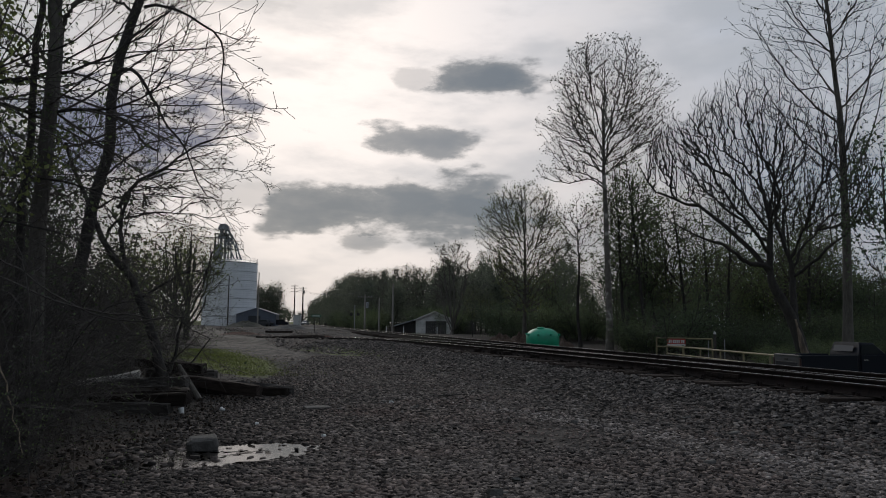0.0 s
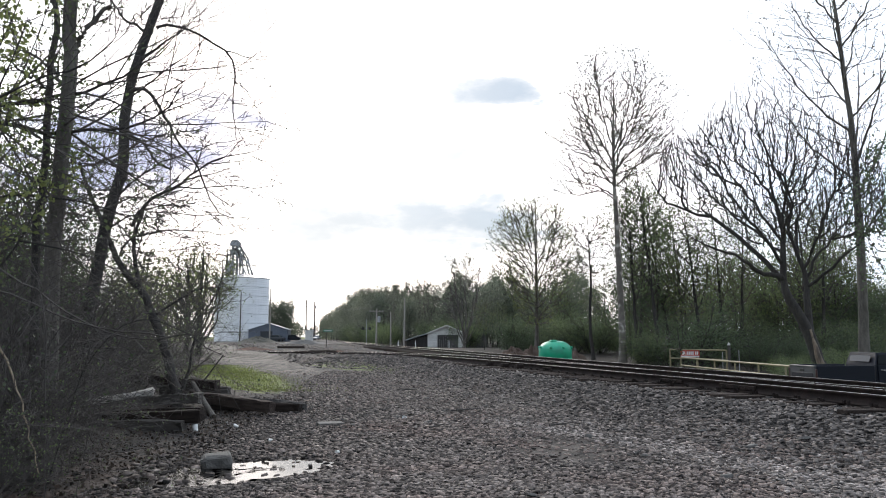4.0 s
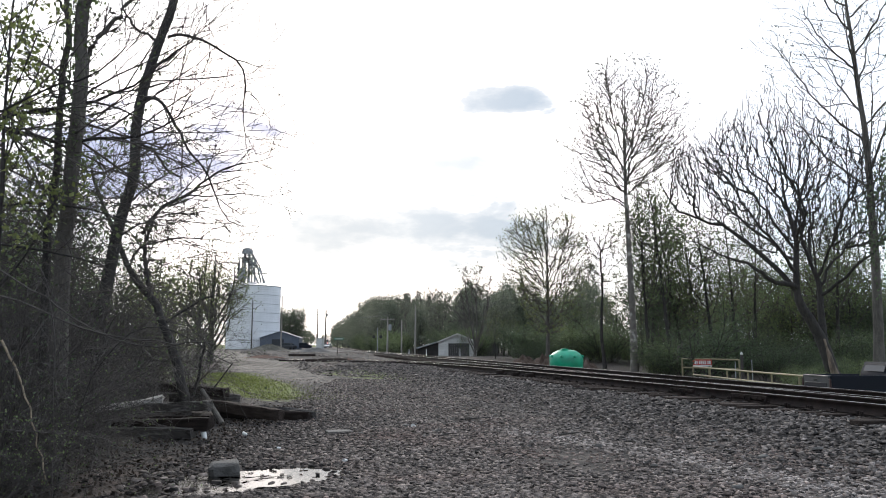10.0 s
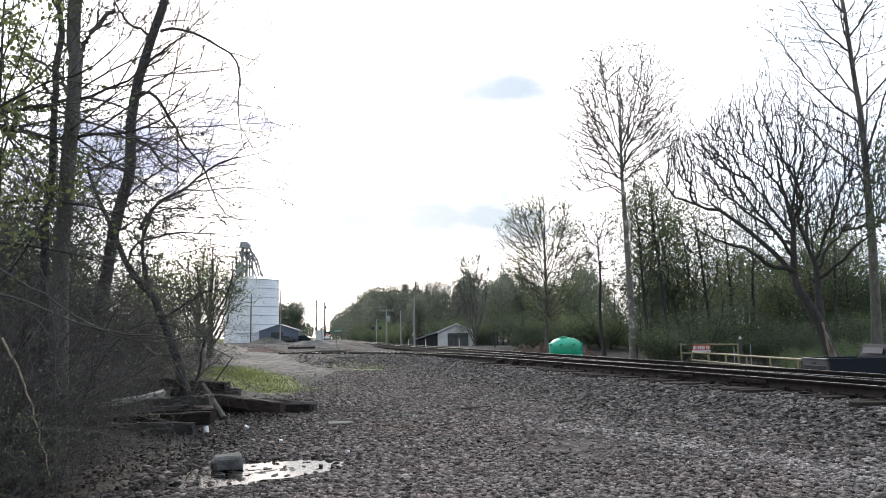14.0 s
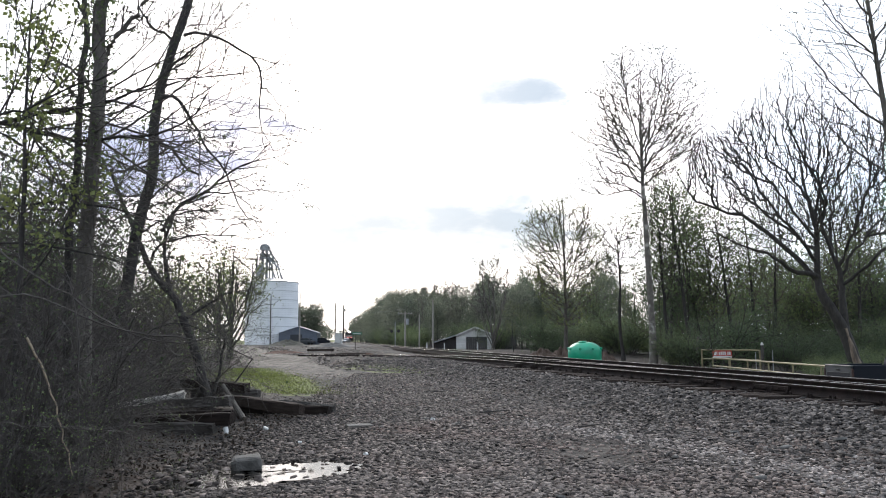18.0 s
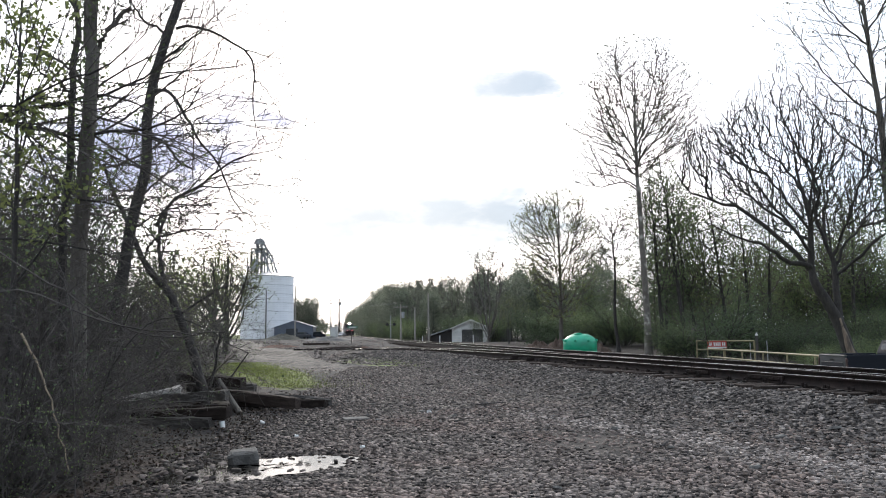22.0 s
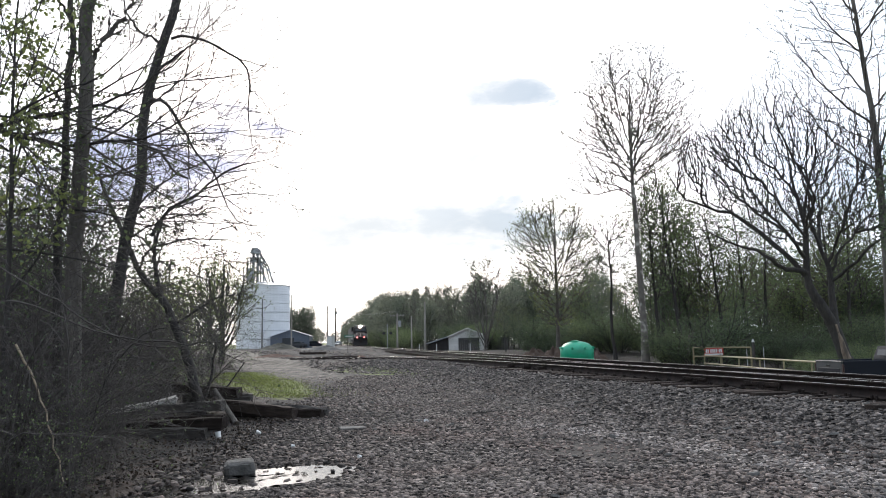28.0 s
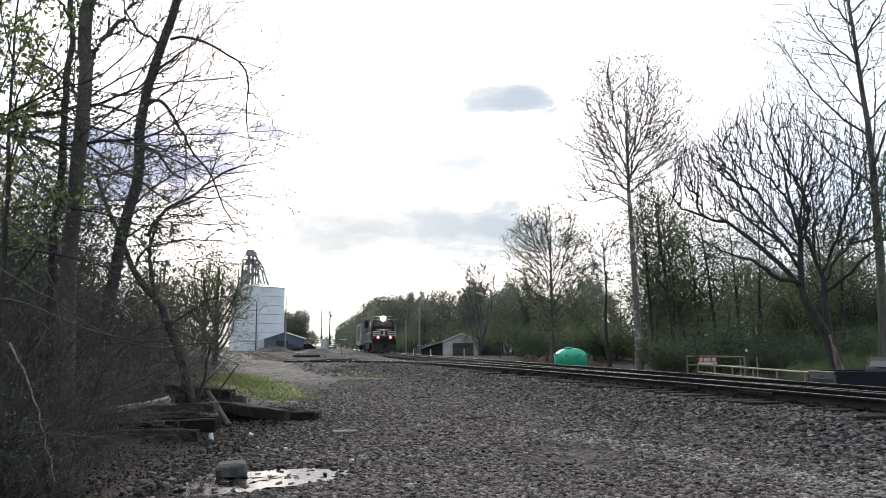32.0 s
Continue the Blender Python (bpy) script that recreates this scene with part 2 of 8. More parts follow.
def ground_material():
    """Crushed stone darkened for the shade between loose stones, worn brown dirt, grass and leaf litter, by the cover
    painted on the sheet.
    """
    m = bpy.data.materials.new("ground_cover")
    m.use_nodes = True
    nt = m.node_tree
    b = nt.nodes["Principled BSDF"]
    N, link = nt.nodes.new, nt.links.new
    tc = N("ShaderNodeTexCoord")

    def noise_(s, d=6):
        n = N("ShaderNodeTexNoise")
        n.inputs["Scale"].default_value, n.inputs["Detail"].default_value = s, d
        link(tc.outputs["Object"], n.inputs["Vector"])
        return n.outputs["Fac"]

    def mixc(f, a, c, mode="MIX"):
        n = N("ShaderNodeMix")
        n.data_type, n.blend_type = "RGBA", mode
        for sock, v in ((n.inputs[0], f), (n.inputs[6], a), (n.inputs[7], c)):
            if isinstance(v, tuple):
                sock.default_value = (*v, 1)
            elif isinstance(v, (int, float)):
                sock.default_value = v
            else:
                link(v, sock)
        return n.outputs[2]

    def ramp_(v, lo, hi, to0=0.0, to1=1.0):
        n = N("ShaderNodeMapRange")
        n.inputs[1].default_value, n.inputs[2].default_value = lo, hi
        n.inputs[3].default_value, n.inputs[4].default_value = to0, to1
        link(v, n.inputs[0])
        return n.outputs[0]

    vor = N("ShaderNodeTexVoronoi")
    vor.inputs["Scale"].default_value = 22
    link(tc.outputs["Object"], vor.inputs["Vector"])
    sep = N("ShaderNodeSeparateColor")
    link(vor.outputs["Color"], sep.inputs[0])
    # near-black, so the gaps between loose stones carry painted shade
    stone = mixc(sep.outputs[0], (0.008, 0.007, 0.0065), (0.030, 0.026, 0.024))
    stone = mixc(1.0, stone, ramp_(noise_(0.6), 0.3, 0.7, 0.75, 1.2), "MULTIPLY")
    dirt = mixc(ramp_(noise_(1.7), 0.35, 0.65), (0.055, 0.046, 0.039), (0.090, 0.077, 0.067))
    grass = mixc(ramp_(noise_(5), 0.35, 0.65), (0.090, 0.112, 0.026), (0.140, 0.158, 0.046))
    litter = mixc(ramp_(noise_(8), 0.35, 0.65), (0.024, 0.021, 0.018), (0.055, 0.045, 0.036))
    pale = mixc(ramp_(noise_(3), 0.3, 0.7), (0.112, 0.097, 0.080), (0.165, 0.145, 0.122))
    vor2 = N("ShaderNodeTexVoronoi")
    vor2.inputs["Scale"].default_value = 6
    link(tc.outputs["Object"], vor2.inputs["Vector"])
    sep2 = N("ShaderNodeSeparateColor")
    link(vor2.outputs["Color"], sep2.inputs[0])
    dirt = mixc(0.75, dirt, ramp_(sep2.outputs[0], 0.0, 1.0, 0.45, 1.7), "MULTIPLY")
    dirt = mixc(ramp_(noise_(0.35, 5), 0.48, 0.66), dirt, (0.085, 0.056, 0.044))
    patch = ramp_(noise_(0.9, 8), 0.36, 0.64, 0.55, 1.45)
    dirt = mixc(1.0, dirt, patch, "MULTIPLY")
    pale = mixc(0.7, pale, patch, "MULTIPLY")
    pale = mixc(0.6, pale, ramp_(sep2.outputs[1], 0.0, 1.0, 0.6, 1.35), "MULTIPLY")
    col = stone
    wob = ramp_(noise_(2.6, 8), 0.3, 0.7, -0.35, 0.35)
    for name, c in (("dirt", dirt), ("pale", pale), ("litter", litter), ("grass", grass)):
        at = N("ShaderNodeAttribute")
        at.attribute_name = name
        add = N("ShaderNodeMath")
        link(at.outputs["Fac"], add.inputs[0])
        link(wob, add.inputs[1])
        col = mixc(ramp_(add.outputs[0], 0.35, 0.65), col, c)
    link(col, b.inputs["Base Color"])
    b.inputs["Roughness"].default_value = 0.9
    b.inputs["Specular IOR Level"].default_value = 0.25
    bp = N("ShaderNodeBump")
    bp.inputs["Strength"].default_value, bp.inputs["Distance"].default_value = 0.7, 0.03
    link(vor.outputs["Distance"], bp.inputs["Height"])
    link(bp.outputs[0], b.inputs["Normal"])
    return m


M = {}
M["ground"] = ground_material()
M["stone"] = material("crushed_stone", (0.185, 0.155, 0.136), (0.045, 0.037, 0.033), 9, 70, 0.85, bump=0.2, island=0.95, stain=(0.118, 0.083, 0.070), stain_scale=0.5, stain_at=(0.45, 0.75), spec=0.3)
M["stone_damp"] = material("dark_brown_stone", (0.080, 0.066, 0.059), (0.020, 0.017, 0.0155), 9, 70, 0.85, bump=0.2, island=1.0, spec=0.3)
M["stone_pale"] = material("pale_crushed_stone", (0.300, 0.262, 0.236), (0.100, 0.085, 0.076), 9, 70, 0.85, bump=0.2, island=0.8, spec=0.3)
# grey ballast, its colour darkened further for shade on the bank's slope
M["stone_grey"] = material("shaded_grey_ballast_stone", (0.150, 0.131, 0.118), (0.037, 0.032, 0.029), 9, 70, 0.85, bump=0.2, island=0.95, spec=0.3)
M["stone_dusty"] = material("dusty_crushed_stone", (0.175, 0.150, 0.130), (0.075, 0.063, 0.054), 9, 70, 0.9, bump=0.2, island=0.7, spec=0.25)
M["ballast_dark"] = material("dark_ballast", (0.045, 0.040, 0.037), (0.025, 0.023, 0.021), 6, 60, 0.8, bump=0.2, island=0.6)
M["soil"] = material("dug_soil", (0.062, 0.041, 0.030), (0.105, 0.072, 0.053), 2.5, 22, 0.95, bump=0.9, dist=0.08)
M["heap"] = material("dark_brushy_soil", (0.050, 0.048, 0.036), (0.085, 0.078, 0.060), 2.5, 22, 0.95, bump=0.9, dist=0.08)
M["water"] = material("puddle_water", (0.015, 0.014, 0.012), None, 2, 20, 0.05, bump=0.0)
M["tie"] = material("creosoted_wood", (0.027, 0.0205, 0.0175), (0.048, 0.037, 0.031), 4, 40, 0.95, spec=0.15, bump=0.5, per_object=0.35, stretch=(1, 6, 6))
M["old_wood"] = material("weathered_wood", (0.065, 0.056, 0.048), (0.030, 0.025, 0.022), 3, 30, 0.9, bump=0.6, per_object=0.3, stretch=(1, 7, 7), stain=(0.16, 0.15, 0.135), stain_scale=3)
M["grey_plank"] = material("bleached_grey_wood", (0.50, 0.47, 0.43), (0.30, 0.28, 0.25), 4, 40, 0.9, bump=0.6, stretch=(1, 8, 8), stain=(0.07, 0.06, 0.05), stain_scale=5, stain_at=(0.55, 0.68))
M["rust"] = material("rusty_steel", (0.027, 0.0195, 0.0165), (0.015, 0.0115, 0.0105), 5, 50, 0.9, bump=0.3, spec=0.15)
M["railhead"] = material("worn_rail_head", (0.62, 0.60, 0.58), (0.45, 0.42, 0.40), 3, 40, 0.30, 1.0, bump=0.05)
M["bark"] = material("dark_bark", (0.050, 0.044, 0.039), (0.027, 0.024, 0.022), 8, 45, 0.95, bump=0.8, stretch=(1, 1, 0.25), dist=0.03)
M["bark_grey"] = material("grey_bark", (0.135, 0.122, 0.105), (0.075, 0.066, 0.056), 6, 40, 0.95, bump=0.7, stretch=(1, 1, 0.25), dist=0.03)
M["bark_pale"] = material("pale_patchy_bark", (0.155, 0.140, 0.120), (0.10, 0.088, 0.075), 3, 30, 0.9, bump=0.4, stain=(0.38, 0.36, 0.32), stain_scale=1.6, stain_at=(0.56, 0.66))
M["torn_wood"] = material("torn_bare_wood", (0.30, 0.23, 0.17), (0.14, 0.105, 0.08), 3, 26, 0.95, bump=0.9, stretch=(1, 1, 0.2), dist=0.04, stain=(0.06, 0.05, 0.043), stain_scale=2.2, stain_at=(0.5, 0.62))
M["twig"] = material("twigs", (0.085, 0.074, 0.066), (0.055, 0.047, 0.042), 3, 20, 0.9, bump=0.0)
M["cane"] = material("pale_cane", (0.32, 0.25, 0.17), (0.2, 0.155, 0.11), 6, 40, 0.8, bump=0.2)
M["cane_dull"] = material("dull_cane", (0.15, 0.125, 0.10), (0.10, 0.082, 0.066), 6, 40, 0.85, bump=0.2)
M["leaf"] = leaf_material("spring_leaves", (0.150, 0.188, 0.082), (0.108, 0.140, 0.066))
M["leaf_yellow"] = leaf_material("yellow_green_leaves", (0.200, 0.225, 0.075), (0.145, 0.170, 0.060))
M["leaf_dark"] = leaf_material("dark_leaves", (0.088, 0.116, 0.060), (0.064, 0.088, 0.048))
# haze over the far treeline is mixed into these paler, greyer leaf colours
M["leaf_dull"] = leaf_material("hazed_far_leaves", (0.190, 0.204, 0.145), (0.148, 0.164, 0.116))
M["leaf_far"] = leaf_material("hazed_grey_green_far_leaves", (0.152, 0.172, 0.120), (0.116, 0.136, 0.096))
M["bud"] = leaf_material("buds_and_seeds", (0.105, 0.100, 0.062), (0.075, 0.070, 0.045))
M["grass"] = leaf_material("grass_blades", (0.165, 0.190, 0.050), (0.115, 0.138, 0.038))
M["dead_leaf"] = material("dead_leaves", (0.075, 0.055, 0.040), (0.038, 0.029, 0.022), 3, 30, 0.9, bump=0.0, island=0.5)
M["white_steel"] = material("white_painted_steel", (0.74, 0.75, 0.76), (0.68, 0.69, 0.70), 0.4, 6, 0.5, bump=0.04, stain=(0.55, 0.53, 0.50), stain_scale=0.25, stain_at=(0.58, 0.8), var=0.04)
M["galv"] = material("galvanised_steel", (0.34, 0.35, 0.36), (0.26, 0.27, 0.28), 1, 12, 0.5, 0.5, bump=0.1, var=0.12)
M["blue_steel"] = material("blue_grey_cladding", (0.105, 0.125, 0.155), (0.085, 0.10, 0.13), 0.6, 10, 0.6, bump=0.05, var=0.07)
M["pale_roof"] = material("pale_roofing", (0.42, 0.45, 0.48), (0.34, 0.37, 0.40), 0.6, 10, 0.6, bump=0.05, var=0.1)
M["white_board"] = material("white_weatherboard", (0.66, 0.65, 0.62), (0.55, 0.54, 0.51), 1.5, 14, 0.8, bump=0.15, per_object=0.06, var=0.1)
M["dark_door"] = material("dark_door_boards", (0.105, 0.10, 0.095), (0.07, 0.066, 0.062), 1.5, 14, 0.85, bump=0.2, per_object=0.25)
M["shingle"] = material("dark_shingles", (0.09, 0.085, 0.08), (0.06, 0.056, 0.053), 2, 20, 0.9, bump=0.4)
M["inside"] = material("dark_boards_inside", (0.035, 0.032, 0.03), None, 2, 10, 0.95, bump=0.1)
M["pole_wood"] = material("pole_wood", (0.30, 0.275, 0.245), (0.21, 0.19, 0.165), 3, 30, 0.9, bump=0.3, stretch=(1, 1, 0.1))
M["pole_dark"] = material("dark_pole_wood", (0.085, 0.075, 0.066), (0.05, 0.045, 0.04), 3, 30, 0.9, bump=0.3, stretch=(1, 1, 0.1))
M["wire"] = material("black_cable", (0.03, 0.03, 0.03), None, 2, 10, 0.6, bump=0.0)
M["cabinet"] = material("pale_grey_cabinet_paint", (0.55, 0.55, 0.52), (0.47, 0.47, 0.45), 1, 12, 0.5, bump=0.05, var=0.06)
M["sign_green"] = material("green_sign_sheet", (0.02, 0.16, 0.09), None, 2, 20, 0.4, bump=0.0, var=0.05)
M["sign_white"] = material("white_sign_sheet", (0.75, 0.75, 0.73), None, 2, 20, 0.5, bump=0.0, var=0.06)
M["sign_red"] = material("red_sign_sheet", (0.50, 0.055, 0.04), None, 2, 20, 0.5, bump=0.0, var=0.06)
M["tank"] = material("green_plastic", (0.012, 0.36, 0.20), (0.010, 0.30, 0.165), 1.5, 18, 0.45, bump=0.05, stain=(0.02, 0.25, 0.15), stain_scale=1.2, var=0.06)
M["yellow"] = material("faded_yellow_paint", (0.27, 0.23, 0.12), (0.20, 0.17, 0.10), 2, 20, 0.6, bump=0.1, stain=(0.26, 0.18, 0.10), stain_scale=3, stain_at=(0.6, 0.75), var=0.15)
M["orange"] = material("orange_plastic", (0.65, 0.13, 0.05), None, 3, 20, 0.5, bump=0.0, var=0.08)
M["truck"] = material("dark_blue_car_paint", (0.006, 0.008, 0.014), (0.007, 0.009, 0.015), 1, 2, 0.5, bump=0.0, spec=0.2, var=0.03)
M["truck_grey"] = material("grey_tailgate_paint", (0.030, 0.033, 0.038), (0.024, 0.027, 0.031), 2, 3, 0.55, bump=0.0, var=0.06)
M["chrome"] = material("chrome", (0.6, 0.6, 0.6), None, 2, 10, 0.2, 1.0, bump=0.0, var=0.03)
M["rubber"] = material("black_rubber", (0.02, 0.02, 0.02), None, 4, 40, 0.85, bump=0.1)
M["dark_glass"] = material("dark_cab_glass", (0.02, 0.024, 0.028), None, 1, 5, 0.08, bump=0.0, var=0.02)
M["loco_black"] = material("black_locomotive_paint", (0.012, 0.011, 0.011), (0.020, 0.017, 0.016), 0.8, 12, 0.6, bump=0.05, spec=0.2, var=0.12)
M["loco_white"] = material("white_stripe_paint", (0.62, 0.60, 0.57), None, 1, 12, 0.5, bump=0.0, var=0.08)
M["hopper"] = material("pale_grey_hopper_paint", (0.27, 0.265, 0.25), (0.20, 0.19, 0.175), 0.6, 8, 0.6, bump=0.1, stain=(0.18, 0.13, 0.10), stain_scale=0.8, stain_at=(0.55, 0.75), var=0.12)
M["lamp_white"] = material("lit_headlight", (1.0, 0.86, 0.72), None, 1, 5, 0.3, bump=0.0, emit=160, var=0)
M["lamp_red"] = material("lit_ditch_light", (1.0, 0.20, 0.18), None, 1, 5, 0.3, bump=0.0, emit=6, var=0)
M["tail_red"] = material("red_lens", (0.035, 0.008, 0.008), None, 1, 5, 0.4, bump=0.0)
M["white_litter"] = material("white_plastic", (0.78, 0.78, 0.76), None, 3, 20, 0.5, bump=0.0, var=0.05)
M["concrete"] = material("rough_concrete", (0.11, 0.105, 0.097), (0.07, 0.066, 0.06), 5, 40, 0.9, bump=0.5)
M["red_earth"] = material("red_earth", (0.13, 0.068, 0.045), (0.085, 0.050, 0.036), 3, 30, 0.95, bump=0.5)


# ---------------------------------------------------------------- builders
def part(name, data, mat, parent=None, label="", kind="", smooth=False):
    """Links a bmesh, or a pair of vertex and face arrays, as one mesh object."""
    me = bpy.data.meshes.new(name)
    if isinstance(data, bmesh.types.BMesh):
        data.to_mesh(me)
        data.free()
    else:
        fill(me, *data)
    mats = mat if isinstance(mat, (list, tuple)) else [mat]
    for m in mats:
        me.materials.append(M[m])
    if smooth:
        me.polygons.foreach_set("use_smooth", [True] * len(me.polygons))
    ob = new(name, me)
    ob.parent = parent
    return tagged(ob, label=label, kind=kind)


def fill(me, verts, faces):
    verts, faces = np.asarray(verts, np.float32).reshape(-1, 3), np.asarray(faces, np.int32)
    n, k = faces.shape
    me.vertices.add(len(verts))
    me.vertices.foreach_set("co", verts.ravel())
    me.loops.add(n * k)
    me.loops.foreach_set("vertex_index", faces.ravel())
    me.polygons.add(n)
    me.polygons.foreach_set("loop_start", np.arange(0, n * k, k, dtype=np.int32))
    me.polygons.foreach_set("loop_total", np.full(n, k, np.int32))
    me.update(calc_edges=True)
    me.validate()


def thing(name, m, label, category, group="", kind=""):
    ob = new(name)
    ob.empty_display_size = 0.2
    ob.matrix_basis = m
    return tagged(ob, label, category, group, kind)


def box(bm, x0, x1, y0, y1, z0, z1, bevel=0.0):
    g = bmesh.ops.create_cube(bm, size=1.0)["verts"]
    for v in g:
        v.co = Vector((x0 + (v.co.x + 0.5) * (x1 - x0), y0 + (v.co.y + 0.5) * (y1 - y0), z0 + (v.co.z + 0.5) * (z1 - z0)))
    if bevel:
        ed = {e for v in g for e in v.link_edges}
        bmesh.ops.bevel(bm, geom=list(ed), offset=bevel, segments=1, affect="EDGES")
    return g


def boxes(*dims, bevel=0.0):
    bm = bmesh.new()
    for d in dims:
        box(bm, *d, bevel=bevel)
    return bm


def rod(bm, a, b, r0, r1=None, seg=10):
    """A round bar from a to b."""
    a, b = Vector(a), Vector(b)
    d = b - a
    g = bmesh.ops.create_cone(bm, cap_ends=True, segments=seg, radius1=r0, radius2=r0 if r1 is None else r1, depth=d.length)["verts"]
    bmesh.ops.transform(bm, matrix=Matrix.Translation((a + b) / 2) @ d.to_track_quat("Z", "Y").to_matrix().to_4x4(), verts=g)
    return bm


def rods(*bars, seg=8):
    bm = bmesh.new()
    for a, b, r in bars:
        rod(bm, a, b, r, seg=seg)
    return bm


def prism(outline, x0, x1, bevel=0.0):
    """An outline in y and z pushed from x0 to x1."""
    bm = bmesh.new()
    a = [bm.verts.new((x0, y, z)) for y, z in outline]
    b = [bm.verts.new((x1, y, z)) for y, z in outline]
    bm.faces.new(a), bm.faces.new(b[::-1])
    for i in range(len(a)):
        j = (i + 1) % len(a)
        bm.faces.new((a[j], a[i], b[i], b[j]))
    bmesh.ops.recalc_face_normals(bm, faces=bm.faces)
    if bevel:
        bmesh.ops.bevel(bm, geom=list(bm.edges), offset=bevel, segments=1, affect="EDGES")
    return bm


def lathe(profile, seg=32):
    """A turned body from (radius, z) pairs."""
    bm = bmesh.new()
    rings = []
    for r, z in profile:
        rings.append([bm.verts.new((r * math.cos(2 * math.pi * i / seg), r * math.sin(2 * math.pi * i / seg), z)) for i in range(seg)])
    for p, q in zip(rings, rings[1:]):
        for i in range(seg):
            j = (i + 1) % seg
            bm.faces.new((p[i], p[j], q[j], q[i]))
    bm.faces.new(rings[0][::-1]), bm.faces.new(rings[-1])
    return bm


# ---------------------------------------------------------------- plan of the ground
def smooth(t):
    t = np.clip(t, 0, 1)
    return t * t * (3 - 2 * t)


def main_x(y):
    """The main track's centre line: x at a distance y ahead."""
    d = np.maximum(np.asarray(y, float) - 100, 0)
    k = np.maximum(np.asarray(y, float) - 88, 0)
    return 11.14 - 0.203 * np.asarray(y, float) + 0.026 * (d - 60 * (1 - np.exp(-d / 60))) + 1.4 * (1 - np.exp(-(k / 70) ** 1.3)) + 0.003 * k


SPUR = [(11.5, -8.0), (7.05, 11.8), (4.7, 20.5), (2.2, 30.0), (-0.35, 37.8), (-3.9, 45.2), (-8.8, 52.6), (-14.9, 60.0), (-22.5, 66.5), (-34.0, 72.0)]
_sy = np.linspace(-8, 72, 161)
_sx = np.interp(_sy, [p[1] for p in SPUR], [p[0] for p in SPUR])
for _ in range(40):
    _sx[1:-1] = 0.25 * _sx[:-2] + 0.5 * _sx[1:-1] + 0.25 * _sx[2:]


def spur_x(y):
    """The spur's near rail."""
    return np.interp(y, _sy, _sx)


RAIL_TOP = 0.70


def spur_top(y):
    return RAIL_TOP - 0.30 * smooth((np.asarray(y, float) - 38) / 30)


def soft_noise(x, y, s, seed=0.0):
    """Cheap smooth waves that never repeat exactly."""
    return (np.sin(x * s + seed) * np.cos(y * s * 1.13 - seed * 2) + 0.6 * np.sin(x * s * 2.3 - y * s * 1.7 + seed * 3) + 0.4 * np.sin(y * s * 3.1 + x * s * 0.9 + 1.7 * seed)) / 2


def ground_z(x, y):
    x, y = np.asarray(x, float), np.asarray(y, float)
    rise = 0.60 * smooth((y - 40) / 75) + 0.02 * soft_noise(x, y, 0.5) + 0.045 * soft_noise(x, y, 0.22, 1.0) * smooth((y - 12) / 20)
    left = 0.35 * smooth((-3.6 - 0.06 * y - x) / 3.5) * smooth((40 - y) / 20)
    near = rise + left
    bed = np.minimum(spur_top(y), RAIL_TOP) - 0.265 + 0.14 * smooth((y - 30) / 12)
    e = (np.where(y < 72, spur_x(y), main_x(y) - 1.6) - x) * 0.95
    em = (main_x(y) - 0.75 - x) * 0.98
    e = np.where(y > 44, np.minimum(np.maximum(e, 0) + 0.0, np.maximum(em, 0)), e)
    wob = 0.12 * soft_noise(x, y, 0.9, 2.0)
    near = np.maximum(near, near + (bed - near) * (1 - smooth((e - 0.60 + wob) / 2.6)))
    far_d = (x - main_x(y) - 1.5) * 0.98
    low = -0.9 + 0.95 * smooth((y - 62) / 40) + 0.05 * soft_noise(x, y, 0.3, 3.0)
    z = near + (low - near) * smooth((far_d - 0.1) / 3.2)
    pud = 0.085 * np.exp(-(((x + 2.52) / 1.24) ** 2 + ((y - 9.4 - 0.45 * (x + 2.3)) / 0.82) ** 2) ** 3)
    return z - pud


